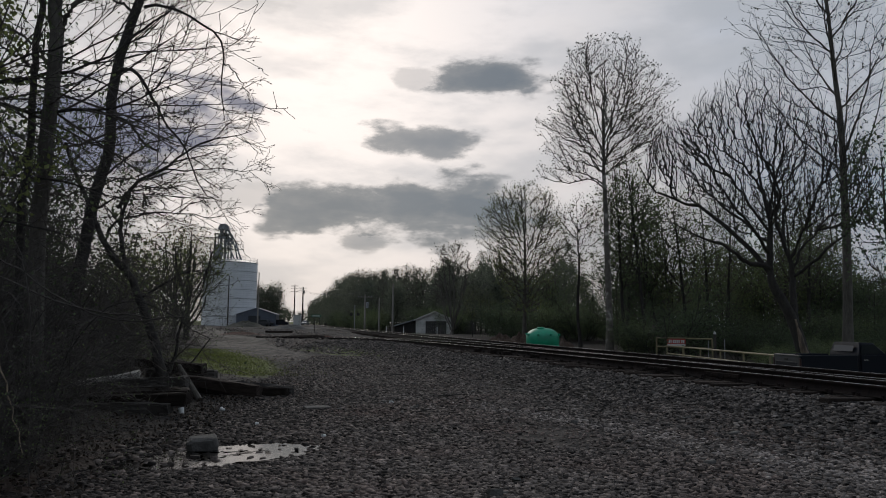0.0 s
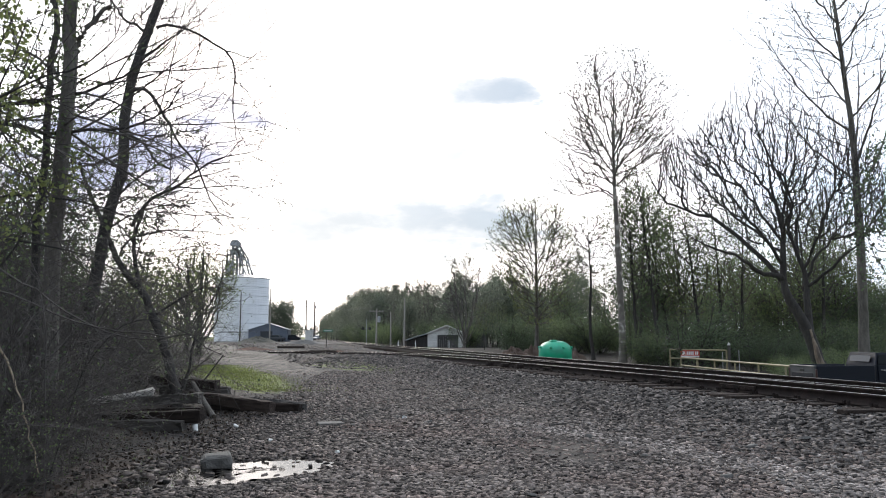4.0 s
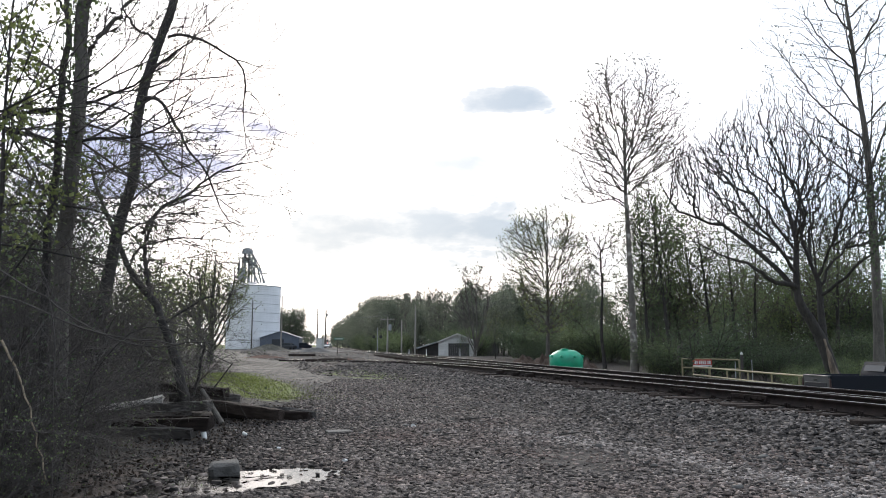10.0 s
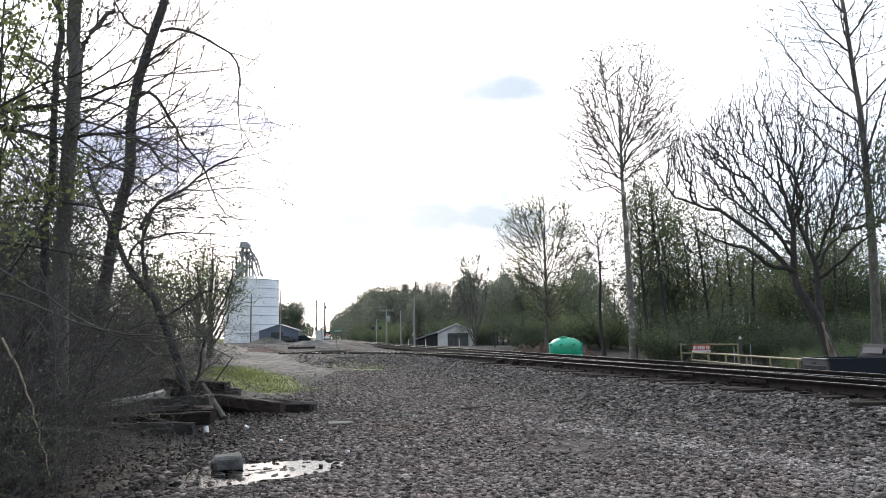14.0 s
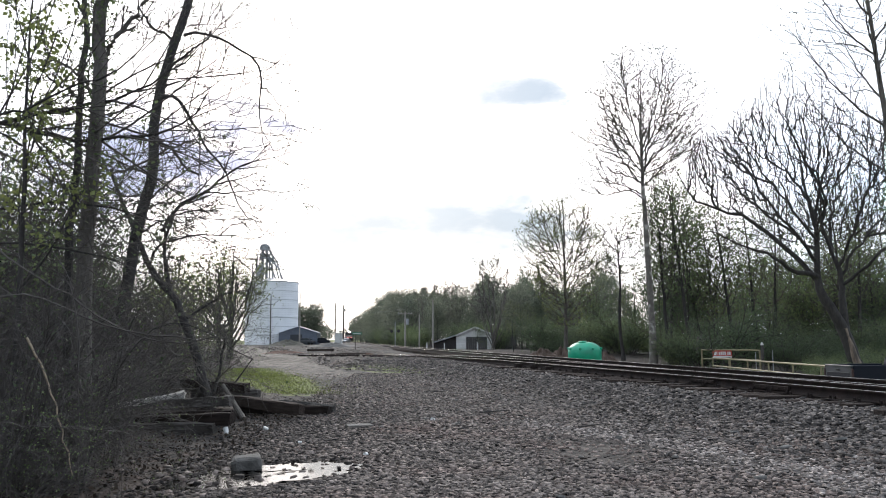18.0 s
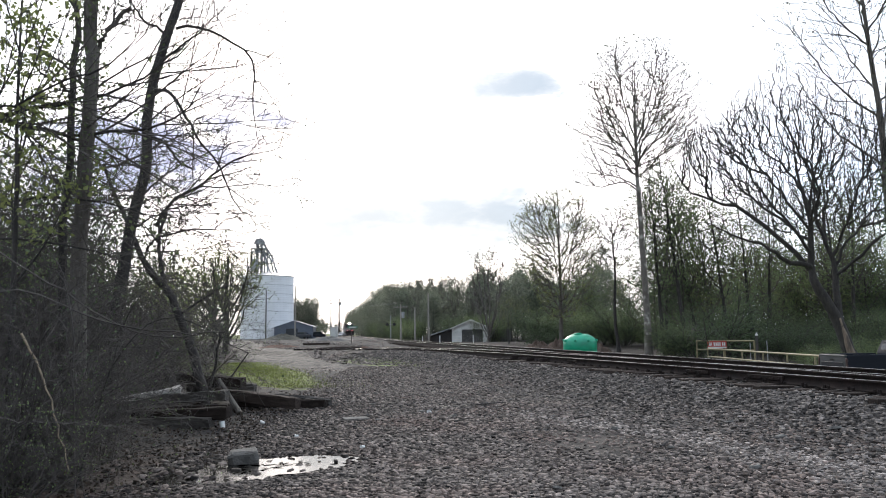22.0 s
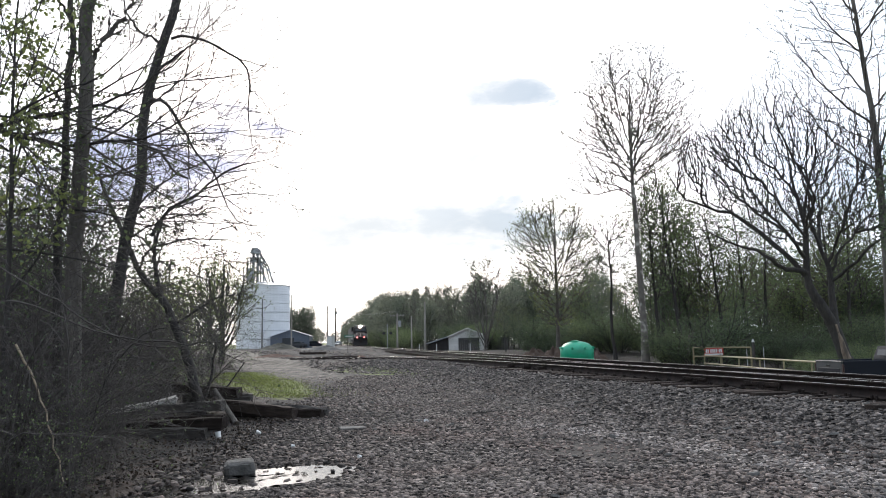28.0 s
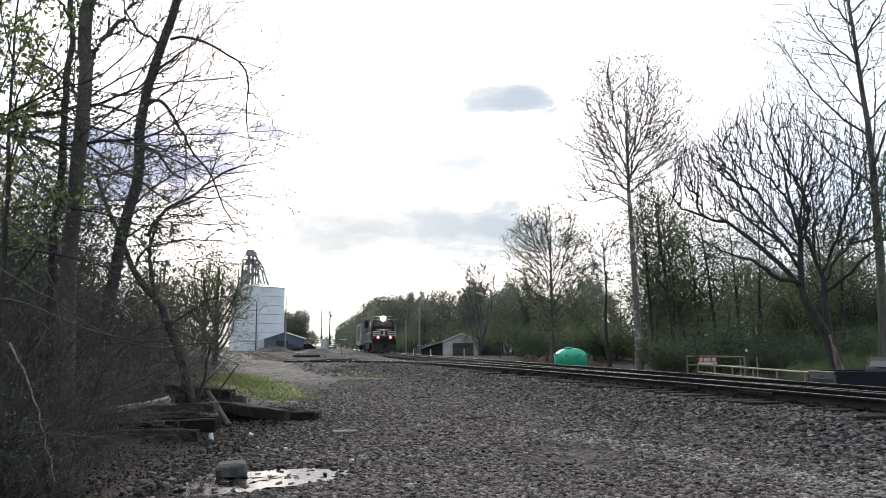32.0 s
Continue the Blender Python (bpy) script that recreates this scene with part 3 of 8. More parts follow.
def build_ground():
    def axis(lim, near, fine, grow):
        v, s = [0.0], fine
        while v[-1] < lim:
            v.append(v[-1] + s)
            if v[-1] > near:
                s *= grow
        return np.array(v)
    xs = axis(1500, 24, 0.22, 1.09)
    xs = np.concatenate([-xs[:0:-1], xs])
    yf = axis(2600, 70, 0.25, 1.06)
    yb = axis(900, 3, 0.5, 1.3)
    ys = np.concatenate([-yb[:0:-1], yf])
    gx, gy = np.meshgrid(xs, ys)
    gz = ground_z(gx, gy)
    v = np.stack([gx, gy, gz], -1).reshape(-1, 3)
    nx = len(xs)
    i = (np.arange(len(ys) - 1)[:, None] * nx + np.arange(nx - 1)[None]).ravel()
    f = np.stack([i, i + 1, i + nx + 1, i + nx], -1)
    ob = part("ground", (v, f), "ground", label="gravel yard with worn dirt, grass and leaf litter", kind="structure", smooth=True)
    x, y = gx.ravel(), gy.ravel()
    e = spur_x(y) - x
    road = np.interp(y, [0, 12, 22, 32, 45, 62, 80, 110, 170], [-0.6, -1.0, -3.0, -6.0, -10.3, -16.0, -23.0, -33, -52])
    on_road = 1 - smooth((np.abs(x - road) - 1.3 - 0.012 * y) / 1.6)
    dirt = 0.12 * on_road * (y < 35) + 0.55 * (1 - smooth((np.hypot((x - 1.9) / 1.3, (y - 11.0) / 2.2) - 0.2) / 1.0))
    dirt = np.maximum(dirt, 0.62 * (1 - smooth((np.hypot((x - 2.0 + 0.28 * (y - 21)) / 1.3, (y - 21) / 7.0) - 0.5) / 0.6)))
    dirt = np.maximum(dirt, 0.75 * smooth((y - 40) / 10) * (e > 0))
    dirt = np.maximum(dirt, 0.62 * smooth((e - 4.5) / 3) * smooth((14 - y) / 5))
    pale = on_road * smooth((y - 24) / 12) * (0.52 + 0.25 * smooth((y - 44) / 14))
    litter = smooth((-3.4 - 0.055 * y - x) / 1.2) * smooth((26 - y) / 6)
    far_side = smooth((x - main_x(y) - 3.5) / 2.0)
    litter = np.maximum(litter, 0.8 * far_side)
    gd = np.hypot((x + 9.0 + 0.37 * (y - 33)) / 1.9, (y - 33) / 11)
    grass = 1 - smooth((gd - 0.75) / 0.45)
    grass = np.maximum(grass, 0.9 * smooth((road - 4.2 - x) / 2) * smooth((y - 34) / 8))
    grass = np.maximum(grass, 0.55 * far_side * smooth((y - 20) / 8) * smooth((52 - y) / 6))
    grass = np.maximum(grass, 0.55 * (1 - smooth((np.abs(e - 3.2) - 0.7) / 0.8)) * smooth((y - 30) / 4) * smooth((48 - y) / 5))
    grass = np.maximum(grass, 0.8 * smooth((np.abs(x) - 60) / 30))
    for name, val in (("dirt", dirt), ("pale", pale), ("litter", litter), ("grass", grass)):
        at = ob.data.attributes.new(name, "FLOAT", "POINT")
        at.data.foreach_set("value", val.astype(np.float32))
    return ob


def stones(name, x, y, size, label, lift=0.30, sink=True, mat="stone", parent=None):
    """Broken stones lying on the ground, one joined mesh of many."""
    rng = np.random.default_rng(len(x))
    n = len(x)
    cube = np.array([(-1, -1, -1), (1, -1, -1), (1, 1, -1), (-1, 1, -1), (-1, -1, 1), (1, -1, 1), (1, 1, 1), (-1, 1, 1)], float)
    v = np.repeat(cube[None], n, 0) * rng.uniform(0.55, 1.1, (n, 8, 3))
    v[:, 4:, :2] *= rng.uniform(0.7, 1.05, (n, 1, 2))
    v *= (rng.uniform(0.6, 1.35, (n, 3)) * np.array([1.55, 1.15, 0.44]))[:, None] * (size / 2)[:, None, None]
    a, b = rng.uniform(0, 6.28, n), rng.normal(0, 0.20, n)
    ca, sa, cb, sb = np.cos(a), np.sin(a), np.cos(b), np.sin(b)
    vx, vz = v[..., 0] * cb[:, None] - v[..., 2] * sb[:, None], v[..., 0] * sb[:, None] + v[..., 2] * cb[:, None]
    v[..., 0], v[..., 2] = vx, vz
    vx, vy = v[..., 0] * ca[:, None] - v[..., 1] * sa[:, None], v[..., 0] * sa[:, None] + v[..., 1] * ca[:, None]
    v[..., 0], v[..., 1] = vx + x[:, None], vy + y[:, None]
    v[..., 2] += (ground_z(x, y) + size * lift * rng.uniform(0.0, 1.4, n))[:, None]
    q = np.array([(4, 5, 6, 7), (0, 1, 5, 4), (1, 2, 6, 5), (2, 3, 7, 6), (3, 0, 4, 7)])
    f = (q[None] + 8 * np.arange(n)[:, None, None]).reshape(-1, 4)
    return part(name, (v.reshape(-1, 3), f), mat, parent, label, kind="stuff")


def scatter_gravel():
    rng = np.random.default_rng(5)

    def field(n, y0, y1, power, keep):
        y = y0 + (y1 - y0) * rng.random(n) ** power
        x = rng.uniform(-0.72, 0.78, n) * (y + 1.5)
        k = keep(x, y)
        return x[k], y[k]

    # wheels have worn a pale strip beside the track
    def wheel_track(x, y):
        d = x - 3.6 + 0.53 * (y - 10.4)
        return 0.85 * np.exp(-(d / (0.5 + 0.08 * np.maximum(11 - y, 0) ** 1.5)) ** 2) * smooth((17 - y) / 4)

    # the yard: small worn stones, thinner over bare dirt and under the puddle
    def yard(x, y):
        e = spur_x(y) - x
        wet = np.hypot((x + 2.45) / 1.1, (y - 9.4 - 0.45 * (x + 2.3)) / 0.75) < 0.95
        bare = 0.14 + 0.86 * smooth((np.hypot((x - 1.9) / 1.1, (y - 11.0) / 2.0) + 0.18 * soft_noise(x, y, 3.0, 4.0) - 0.35) / 0.7)
        left = x < -3.2 - 0.055 * y
        sandy = np.hypot((x - 2.0 + 0.28 * (y - 21)) / 1.1, (y - 21) / 6.0) < 0.9
        p = bare * np.where(sandy, 0.4, 1.0) * np.where(wet, 0.10, 1.0) * np.where(left, 0.08, 1.0)
        return (e > 2.0) & (rng.random(len(x)) < p)
    x, y = field(215000, 5.5, 36, 1.35, yard)
    worn = rng.random(len(x)) < wheel_track(x, y)
    stones("worn_yard_gravel", x[worn], y[worn], rng.uniform(0.022, 0.050, worn.sum()), "pale worn stones in a wheel track", mat="stone_pale")
    x, y = x[~worn], y[~worn]
    # darker, browner stones towards the left of the yard
    dark_left = rng.random(len(x)) < smooth((-0.6 - 0.05 * (y - 8) - x) / 2.2) * 0.85 * smooth((24 - y) / 8)
    stones("damp_gravel", x[dark_left], y[dark_left], rng.uniform(0.018, 0.042, dark_left.sum()) * (1 + 0.012 * y[dark_left]), "dark brown stones over the yard's left side", mat="stone_damp")
    x, y = x[~dark_left], y[~dark_left]
    far = rng.random(len(x)) < 0.55 * smooth((y - 13) / 7) + 0.5 * np.exp(-((x - 2.0 + 0.28 * (y - 21)) / 1.3) ** 2 - ((y - 20) / 6.0) ** 2)
    stones("trodden_gravel", x[far], y[far], rng.uniform(0.022, 0.050, far.sum()) * (1 + 0.014 * y[far]), "pale dusty stones trodden along the drive", mat="stone_dusty")
    x, y = x[~far], y[~far]
    stones("yard_gravel", x, y, rng.uniform(0.019, 0.046, len(x)) * (1 + 0.014 * y), "grey crushed stone spread over the yard")

    def shoulder(x, y):
        e = spur_x(y) - x
        return (e > -0.1) & (e < 3.6 + 0.5 * np.sin(y)) & (rng.random(len(x)) < np.where(e < 2.6, 1.0, 0.55))
    x, y = field(250000, 5.0, 46, 1.35, shoulder)
    worn = rng.random(len(x)) < wheel_track(x, y)
    stones("worn_gravel", x[worn], y[worn], rng.uniform(0.022, 0.050, worn.sum()), "pale worn stones in a wheel track", mat="stone_pale")
    x, y = x[~worn], y[~worn]
    stones("ballast_shoulder", x, y, rng.uniform(0.023, 0.054, len(x)) * (1 + 0.012 * y), "loose grey ballast stones banked up beside the track, slope shade in their colour", lift=0.45, mat="stone_grey")
    # ballast between the rails and ties
    y = rng.uniform(7, 60, 16000)
    x = main_x(y) + rng.uniform(-3.0, 2.4, len(y))
    k = x > spur_x(y) - 0.2
    x, y = x[k], y[k]
    stones("track_ballast", x, y, rng.uniform(0.04, 0.08, len(x)), "dark ballast stones between the ties", lift=0.4, mat="ballast_dark")
    # coarse stones over the pad between the road and the line
    y = rng.uniform(40, 112, 9000)
    x = rng.uniform(-0.36, 0.02, len(y)) * y
    road = np.interp(y, [32, 45, 62, 80, 110, 170], [-6.0, -10.3, -16.0, -23.0, -33, -52])
    k = (x < main_x(y) - 1.9) & (x > road + 1.6 + 0.01 * y) & (rng.random(len(y)) < 0.5 + 0.5 * np.sin(0.9 * x + 0.31 * y))
    x, y = x[k], y[k]
    stones("pad_gravel", x, y, rng.uniform(0.07, 0.19, len(x)), "coarse dusty stones over the pad", lift=0.15, mat="stone_dusty")
    # stones standing out of the puddle
    a, r = rng.uniform(0, 6.28, 420), np.sqrt(rng.random(420))
    x = -2.45 + 1.24 * r * np.cos(a)
    y = 9.36 + 0.88 * r * np.sin(a) + 0.45 * (x + 2.45)
    k = rng.random(420) < np.clip(0.05 + 0.9 * (r - 0.5) + 0.25 * (x < -2.75), 0, 1)
    stones("puddle_stones", x[k], y[k], rng.uniform(0.045, 0.075, k.sum()), "wet stones standing out of the puddle", lift=1.55)
    # larger pale lumps here and there
    y = rng.uniform(7, 20, 60)
    x = rng.uniform(-0.3, 0.75, 60) * y
    stones("stray_rocks", x, y, rng.uniform(0.07, 0.12, 60), "larger pale stones lying about", mat="concrete")


# ---------------------------------------------------------------- track
RAIL = [(-0.07, 0), (0.07, 0), (0.07, 0.012), (0.012, 0.035), (0.010, 0.135), (0.036, 0.148), (0.036, 0.180), (0.028, 0.186), (-0.028, 0.186), (-0.036, 0.180), (-0.036, 0.148), (-0.010, 0.135), (-0.012, 0.035), (-0.07, 0.012)]


def rail_mesh(xs, ys, tops):
    """The rail section swept along a line; the head has its own material."""
    k = len(RAIL)
    p = np.stack([xs, ys], -1)
    d = np.gradient(p, axis=0)
    d /= np.linalg.norm(d, axis=1)[:, None]
    nrm = np.stack([d[:, 1], -d[:, 0]], -1)
    prof = np.array(RAIL)
    v = np.zeros((len(xs), k, 3))
    v[..., :2] = p[:, None] + nrm[:, None] * prof[None, :, :1]
    v[..., 2] = tops[:, None] - 0.186 + prof[None, :, 1]
    i = np.arange(len(xs) - 1)[:, None] * k
    j = np.arange(k)[None]
    j2 = (j + 1) % k
    f = np.stack([i + j, i + j2, i + k + j2, i + k + j], -1).reshape(-1, 4)
    which = np.tile(np.isin(np.arange(k), (7,)).astype(np.int32), len(xs) - 1)
    return v.reshape(-1, 3), f, which


def lay_rail(parent, xs, ys, tops, label=""):
    v, f, which = rail_mesh(xs, ys, tops)
    ob = part("rail", (v, f), ["rust", "railhead"], parent, label)
    ob.data.polygons.foreach_set("material_index", which)
    return ob


def build_tracks():
    main = thing("main_track", pose(0, 0, 0), "rusty main line rails with worn heads on dark ties", "railway track", kind="structure")
    ys = np.concatenate([np.arange(-10, 100, 2.0), np.arange(100, 560, 6.0)])
    for off in (-0.75, 0.75):
        lay_rail(main, main_x(ys) + off * 1.02, ys, np.full(len(ys), RAIL_TOP))
    spur = thing("spur_track", pose(0, 0, 0), "rusty spur rails curving off through a turnout", "railway track", kind="structure")
    ys = np.arange(-7.0, 58, 1.0)
    lay_rail(spur, spur_x(ys), ys, spur_top(ys))
    sl = np.gradient(spur_x(ys), ys)
    k = 1.5 / np.sqrt(1 + sl ** 2)
    lay_rail(spur, spur_x(ys) + k, ys - sl * k, spur_top(ys) - 0.004)
    # ties, long ones through the turnout
    rng = random.Random(4)
    ty = -4.0
    tie_cache = {}

    def tie(parent, x, y, z, length, ang):
        key = round(length * 2) / 2
        if key not in tie_cache:
            bm = boxes((-key / 2, key / 2, -0.115, 0.115, -0.18, 0.0), bevel=0.012)
            me = bpy.data.meshes.new("tie")
            bm.to_mesh(me)
            bm.free()
            me.materials.append(M["tie"])
            tie_cache[key] = me
        ob = new("tie", tie_cache[key])
        ob.parent = parent
        ob.matrix_basis = pose(x, y, z, rng.uniform(-1, 1), rng.uniform(-0.6, 0.6), ang + rng.uniform(-1.2, 1.2))

    while ty < 110:
        mx, sx = float(main_x(ty)), float(spur_x(ty))
        left = min(mx - 1.3, sx - 0.56) if ty < 40 else mx - 1.3
        left -= rng.uniform(0, 0.25)
        right = mx + 1.3
        ang = math.degrees(math.atan(0.203))
        tie(main, (left + right) / 2, ty, RAIL_TOP - 0.205, right - left, ang)
        ty += 0.55
    ty = 40.0
    while ty < 57.5:
        s = float((spur_x(ty + 0.5) - spur_x(ty - 0.5)))
        kk = 0.75 / math.sqrt(1 + s * s)
        tie(spur, float(spur_x(ty)) + kk, ty - s * kk, float(spur_top(ty)) - 0.21, 2.6, math.degrees(math.atan(-s)))
        ty += 0.55 / math.sqrt(1 + s * s)
    # joint bars, braces and spikes on the near rail
    def on_rail(y):
        s = float((spur_x(y + 0.5) - spur_x(y - 0.5)))
        return float(spur_x(y)), math.degrees(math.atan(-s))
    for y, L, h in ((17.6, 0.92, 0.075), (15.3, 1.1, 0.085), (24.5, 0.7, 0.07)):
        x, a = on_rail(y)
        bm = boxes((-0.062, -0.016, -L / 2, L / 2, -0.135, -0.135 + h), bevel=0.006)
        for i in range(6):
            rod(bm, (-0.085, -L / 2 + L * (i + 0.5) / 6, -0.10), (-0.06, -L / 2 + L * (i + 0.5) / 6, -0.10), 0.018, seg=6)
        ob = part("joint_bar", bm, "rust", spur, "rusty bolted joint bar")
        ob.matrix_basis = pose(x, y, RAIL_TOP, 0, 0, a)
    for y in (26.6, 28.0, 29.6):
        x, a = on_rail(y)
        bm = prism([(-0.12, -0.19), (0.12, -0.19), (0.10, -0.06), (-0.10, -0.06)], -0.28, -0.02, bevel=0.01)
        ob = part("rail_brace", bm, "rust", spur, "rusty rail brace")
        ob.matrix_basis = pose(x, y, RAIL_TOP, 0, 0, a)
    bm = boxes((-0.12, -0.085, -0.018, 0.018, -0.20, -0.145))
    me = bpy.data.meshes.new("spike")
    bm.to_mesh(me)
    bm.free()
    me.materials.append(M["rust"])
    y = 7.0
    while y < 30:
        x, a = on_rail(y)
        for d in (-0.07, 0.07):
            ob = new("spike", me)
            ob.parent = spur
            ob.matrix_basis = pose(x, y + d, RAIL_TOP + 0.012, 0, 0, a)
        y += 0.55


def build_puddle():
    """A shallow sheet of rain water; gravel stands out of it."""
    v, f = [], []
    n = 48
    for ring in range(4):
        for i in range(n):
            a = 2 * math.pi * i / n
            r = (ring + 1) / 4 * (1.0 + 0.16 * math.sin(3 * a + 1) + 0.13 * math.sin(7 * a) + 0.10 * math.sin(13 * a + 2))
            x = 1.24 * r * math.cos(a)
            v.append((x, 0.90 * r * math.sin(a) + 0.45 * x, 0))
    for ring in range(3):
        for i in range(n):
            j = (i + 1) % n
            f.append((ring * n + i, ring * n + j, (ring + 1) * n + j, (ring + 1) * n + i))
    v.append((0, 0, 0))
    for i in range(0, n, 2):
        f.append((len(v) - 1, i, i + 1, (i + 2) % n))
    z = float(ground_z(-2.3, 9.4))
    ob = part("puddle", (v, f), "water", label="shallow rain puddle with stones standing out of it", kind="structure")
    ob.location = (-2.47, 9.36, z + 0.066)


build_ground()
build_tracks()
build_puddle()


# ---------------------------------------------------------------- grain elevator and its yard
def gz(x, y):
    return float(ground_z(x, y))


def build_silo(x, y, r, h, label):
    t = thing("grain_silo", pose(x, y, gz(x, y)), label, "silo")
    rings = 7
    for i in range(rings):
        z0, z1 = h * i / rings, h * (i + 1) / rings
        prof, k = [(r, z0), (r + 0.03, z0 + 0.02)], 9
        for j in range(k):
            prof += [(r + 0.025 * (j % 2), z0 + 0.05 + (z1 - z0 - 0.08) * j / (k - 1))]
        prof += [(r + 0.03, z1 - 0.02)]
        part("wall_ring", lathe(prof, 48), "white_steel", t)
        part("ring_seam", lathe([(r + 0.035, z1 - 0.07), (r + 0.075, z1 - 0.065), (r + 0.075, z1 - 0.01), (r + 0.035, z1 - 0.005)], 48), "galv", t, "grey steel seam band")
    part("roof", lathe([(r + 0.15, h), (r + 0.15, h + 0.06), (r * 0.3, h + 1.0), (0.4, h + 1.15)], 40), "galv", t, "low grey steel cone roof")
    bm = bmesh.new()
    for i in range(24):
        a = 2 * math.pi * i / 24
        b = 2 * math.pi * (i + 1) / 24
        p, q = Vector((r * math.cos(a), r * math.sin(a), h)), Vector((r * math.cos(b), r * math.sin(b), h))
        rod(bm, p, p + Vector((0, 0, 1.0)), 0.03, seg=5)
        for u in (0.5, 1.0):
            rod(bm, p + Vector((0, 0, u)), q + Vector((0, 0, u)), 0.025, seg=5)
    part("guard_rail", bm, "galv", t, "thin steel guard rail round the roof")
    return t


def build_leg(x, y):
    """The bucket elevator tower with its head, platforms and spouts."""
    z = gz(x, y)
    t = thing("elevator_leg", pose(x, y, z), "grey steel bucket elevator tower with spouts over the silo", "grain elevator")
    top = 24.4 - z
    bm = bmesh.new()
    for sx in (-1.5, 1.5):
        for sy in (-1.2, 1.2):
            rod(bm, (sx, sy, 0), (sx, sy, top - 2.5), 0.15, seg=6)
    lev = [4, 8, 12, 15.2, 18, 20.3]
    for a in lev:
        for s in (-1.2, 1.2):
            rod(bm, (-1.5, s, a), (1.5, s, a), 0.07, seg=6)
            rod(bm, (-1.5, s, a), (1.5, s, a + 2.4), 0.05, seg=5)
        for s in (-1.5, 1.5):
            rod(bm, (s, -1.2, a), (s, 1.2, a), 0.07, seg=6)
    part("tower_frame", bm, "galv", t)
    for sx in (-0.55, 0.45):
        part("bucket_trunk", boxes((sx - 0.28, sx + 0.28, -0.3, 0.3, 0, top - 1.3), bevel=0.02), "galv", t, "square sheet steel trunk")
    head = prism([(-0.75, 0), (0.75, 0), (0.75, 0.7), (0.45, 1.35), (-0.3, 1.5), (-0.75, 0.9)], -0.55, 0.55, bevel=0.05)
    bmesh.ops.transform(head, matrix=pose(0, 0, top - 1.55, 0, 0, 90) @ Matrix.Diagonal((1.3, 1.6, 1, 1)), verts=head.verts)
    part("elevator_head", head, "galv", t, "humped steel head cover")
    for a in (15.2, 18.0, 21.3):
        p = part("platform", boxes((-1.9, 1.9, -1.5, 1.5, a - 0.06, a)), "galv", t)
        bars = []
        for i in range(5):
            xx = -1.9 + 3.8 * i / 4
            bars.append(((xx, -1.5, a), (xx, -1.5, a + 1.05), 0.035))
        bars += [((-1.9, -1.5, a + u), (1.9, -1.5, a + u), 0.035) for u in (0.5, 1.05)]
        bars += [((s, -1.5, a + 1.05), (s, 1.5, a + 1.05), 0.035) for s in (-1.9, 1.9)]
        part("platform_rail", rods(*bars, seg=5), "galv", p)
    part("distributor", lathe([(0.2, 19.6), (0.75, 20.0), (0.75, 20.6), (0.25, 21.1)], 16), "galv", t, "round spout distributor").matrix_basis = pose(1.0, -0.2, -0.3)
    for a0, k, e in (((0.9, 0, top - 1.2), 1.1, (4.3, 0.5, 14.4)), ((0.9, 0.3, top - 1.5), 0.8, (3.3, 1.6, 14.4)), ((1.0, -0.2, 20.2), 0.9, (2.6, -2.0, 14.6)), ((1.0, -0.2, 20.2), 1.3, (5.0, -1.0, 14.2)), ((1.0, 0, 19.6), 0.5, (1.6, -1.8, 14.6)), ((1.0, 0, 18.4), 0.4, (3.4, -1.4, 14.4))):
        bm = bmesh.new()
        p, q = Vector(a0), Vector(e)
        mid = p.lerp(q, 0.45) + Vector((0.35 * k, 0, 0.5 * k))
        rod(bm, p, mid, 0.19, seg=8), rod(bm, mid, q, 0.19, seg=8)
        part("grain_spout", bm, "galv", t, "grey steel grain spout")
    part("valve_box", boxes((-0.9, 0.9, -0.8, 0.8, 20.2, 21.4), bevel=0.05), "galv", t, "grey steel transition box")
    part("surge_bin", lathe([(0.3, 15.4), (1.1, 16.4), (1.1, 18.2), (0.5, 18.8)], 14), "galv", t, "round surge bin").matrix_basis = pose(-0.9, -0.6, 0)
    part("catwalk", boxes((0.5, 4.8, -0.5, 0.5, 17.6, 17.7)), "galv", t)
    part("catwalk_rail", rods(*[((0.5 + 1.07 * i, -0.5, 17.7), (0.5 + 1.07 * i, -0.5, 18.8), 0.045) for i in range(5)], ((0.5, -0.5, 18.8), (4.8, -0.5, 18.8), 0.045), seg=5), "galv", t)
    for dx, hh in ((-2.9, 19.2), (-2.0, 20.0)):
        part("side_mast", rod(bmesh.new(), (dx, 0, 0), (dx, 0, hh), 0.13, seg=8), "galv", t)
        for a in (14.6, 16.8, 18.8):
            part("tie_beam", boxes((dx, -0.5, -0.06, 0.06, a - 0.08, a + 0.08)), "galv", t)
    bm = bmesh.new()
    for s in (-0.2, 0.2):
        rod(bm, (-1.75, -1.35 + s, 0.2), (-1.75, -1.35 + s, 21), 0.03, seg=5)
    for i in range(60):
        rod(bm, (-1.75, -1.55, 0.4 + 0.34 * i), (-1.75, -1.15, 0.4 + 0.34 * i), 0.02, seg=4)
    part("ladder", bm, "galv", t)


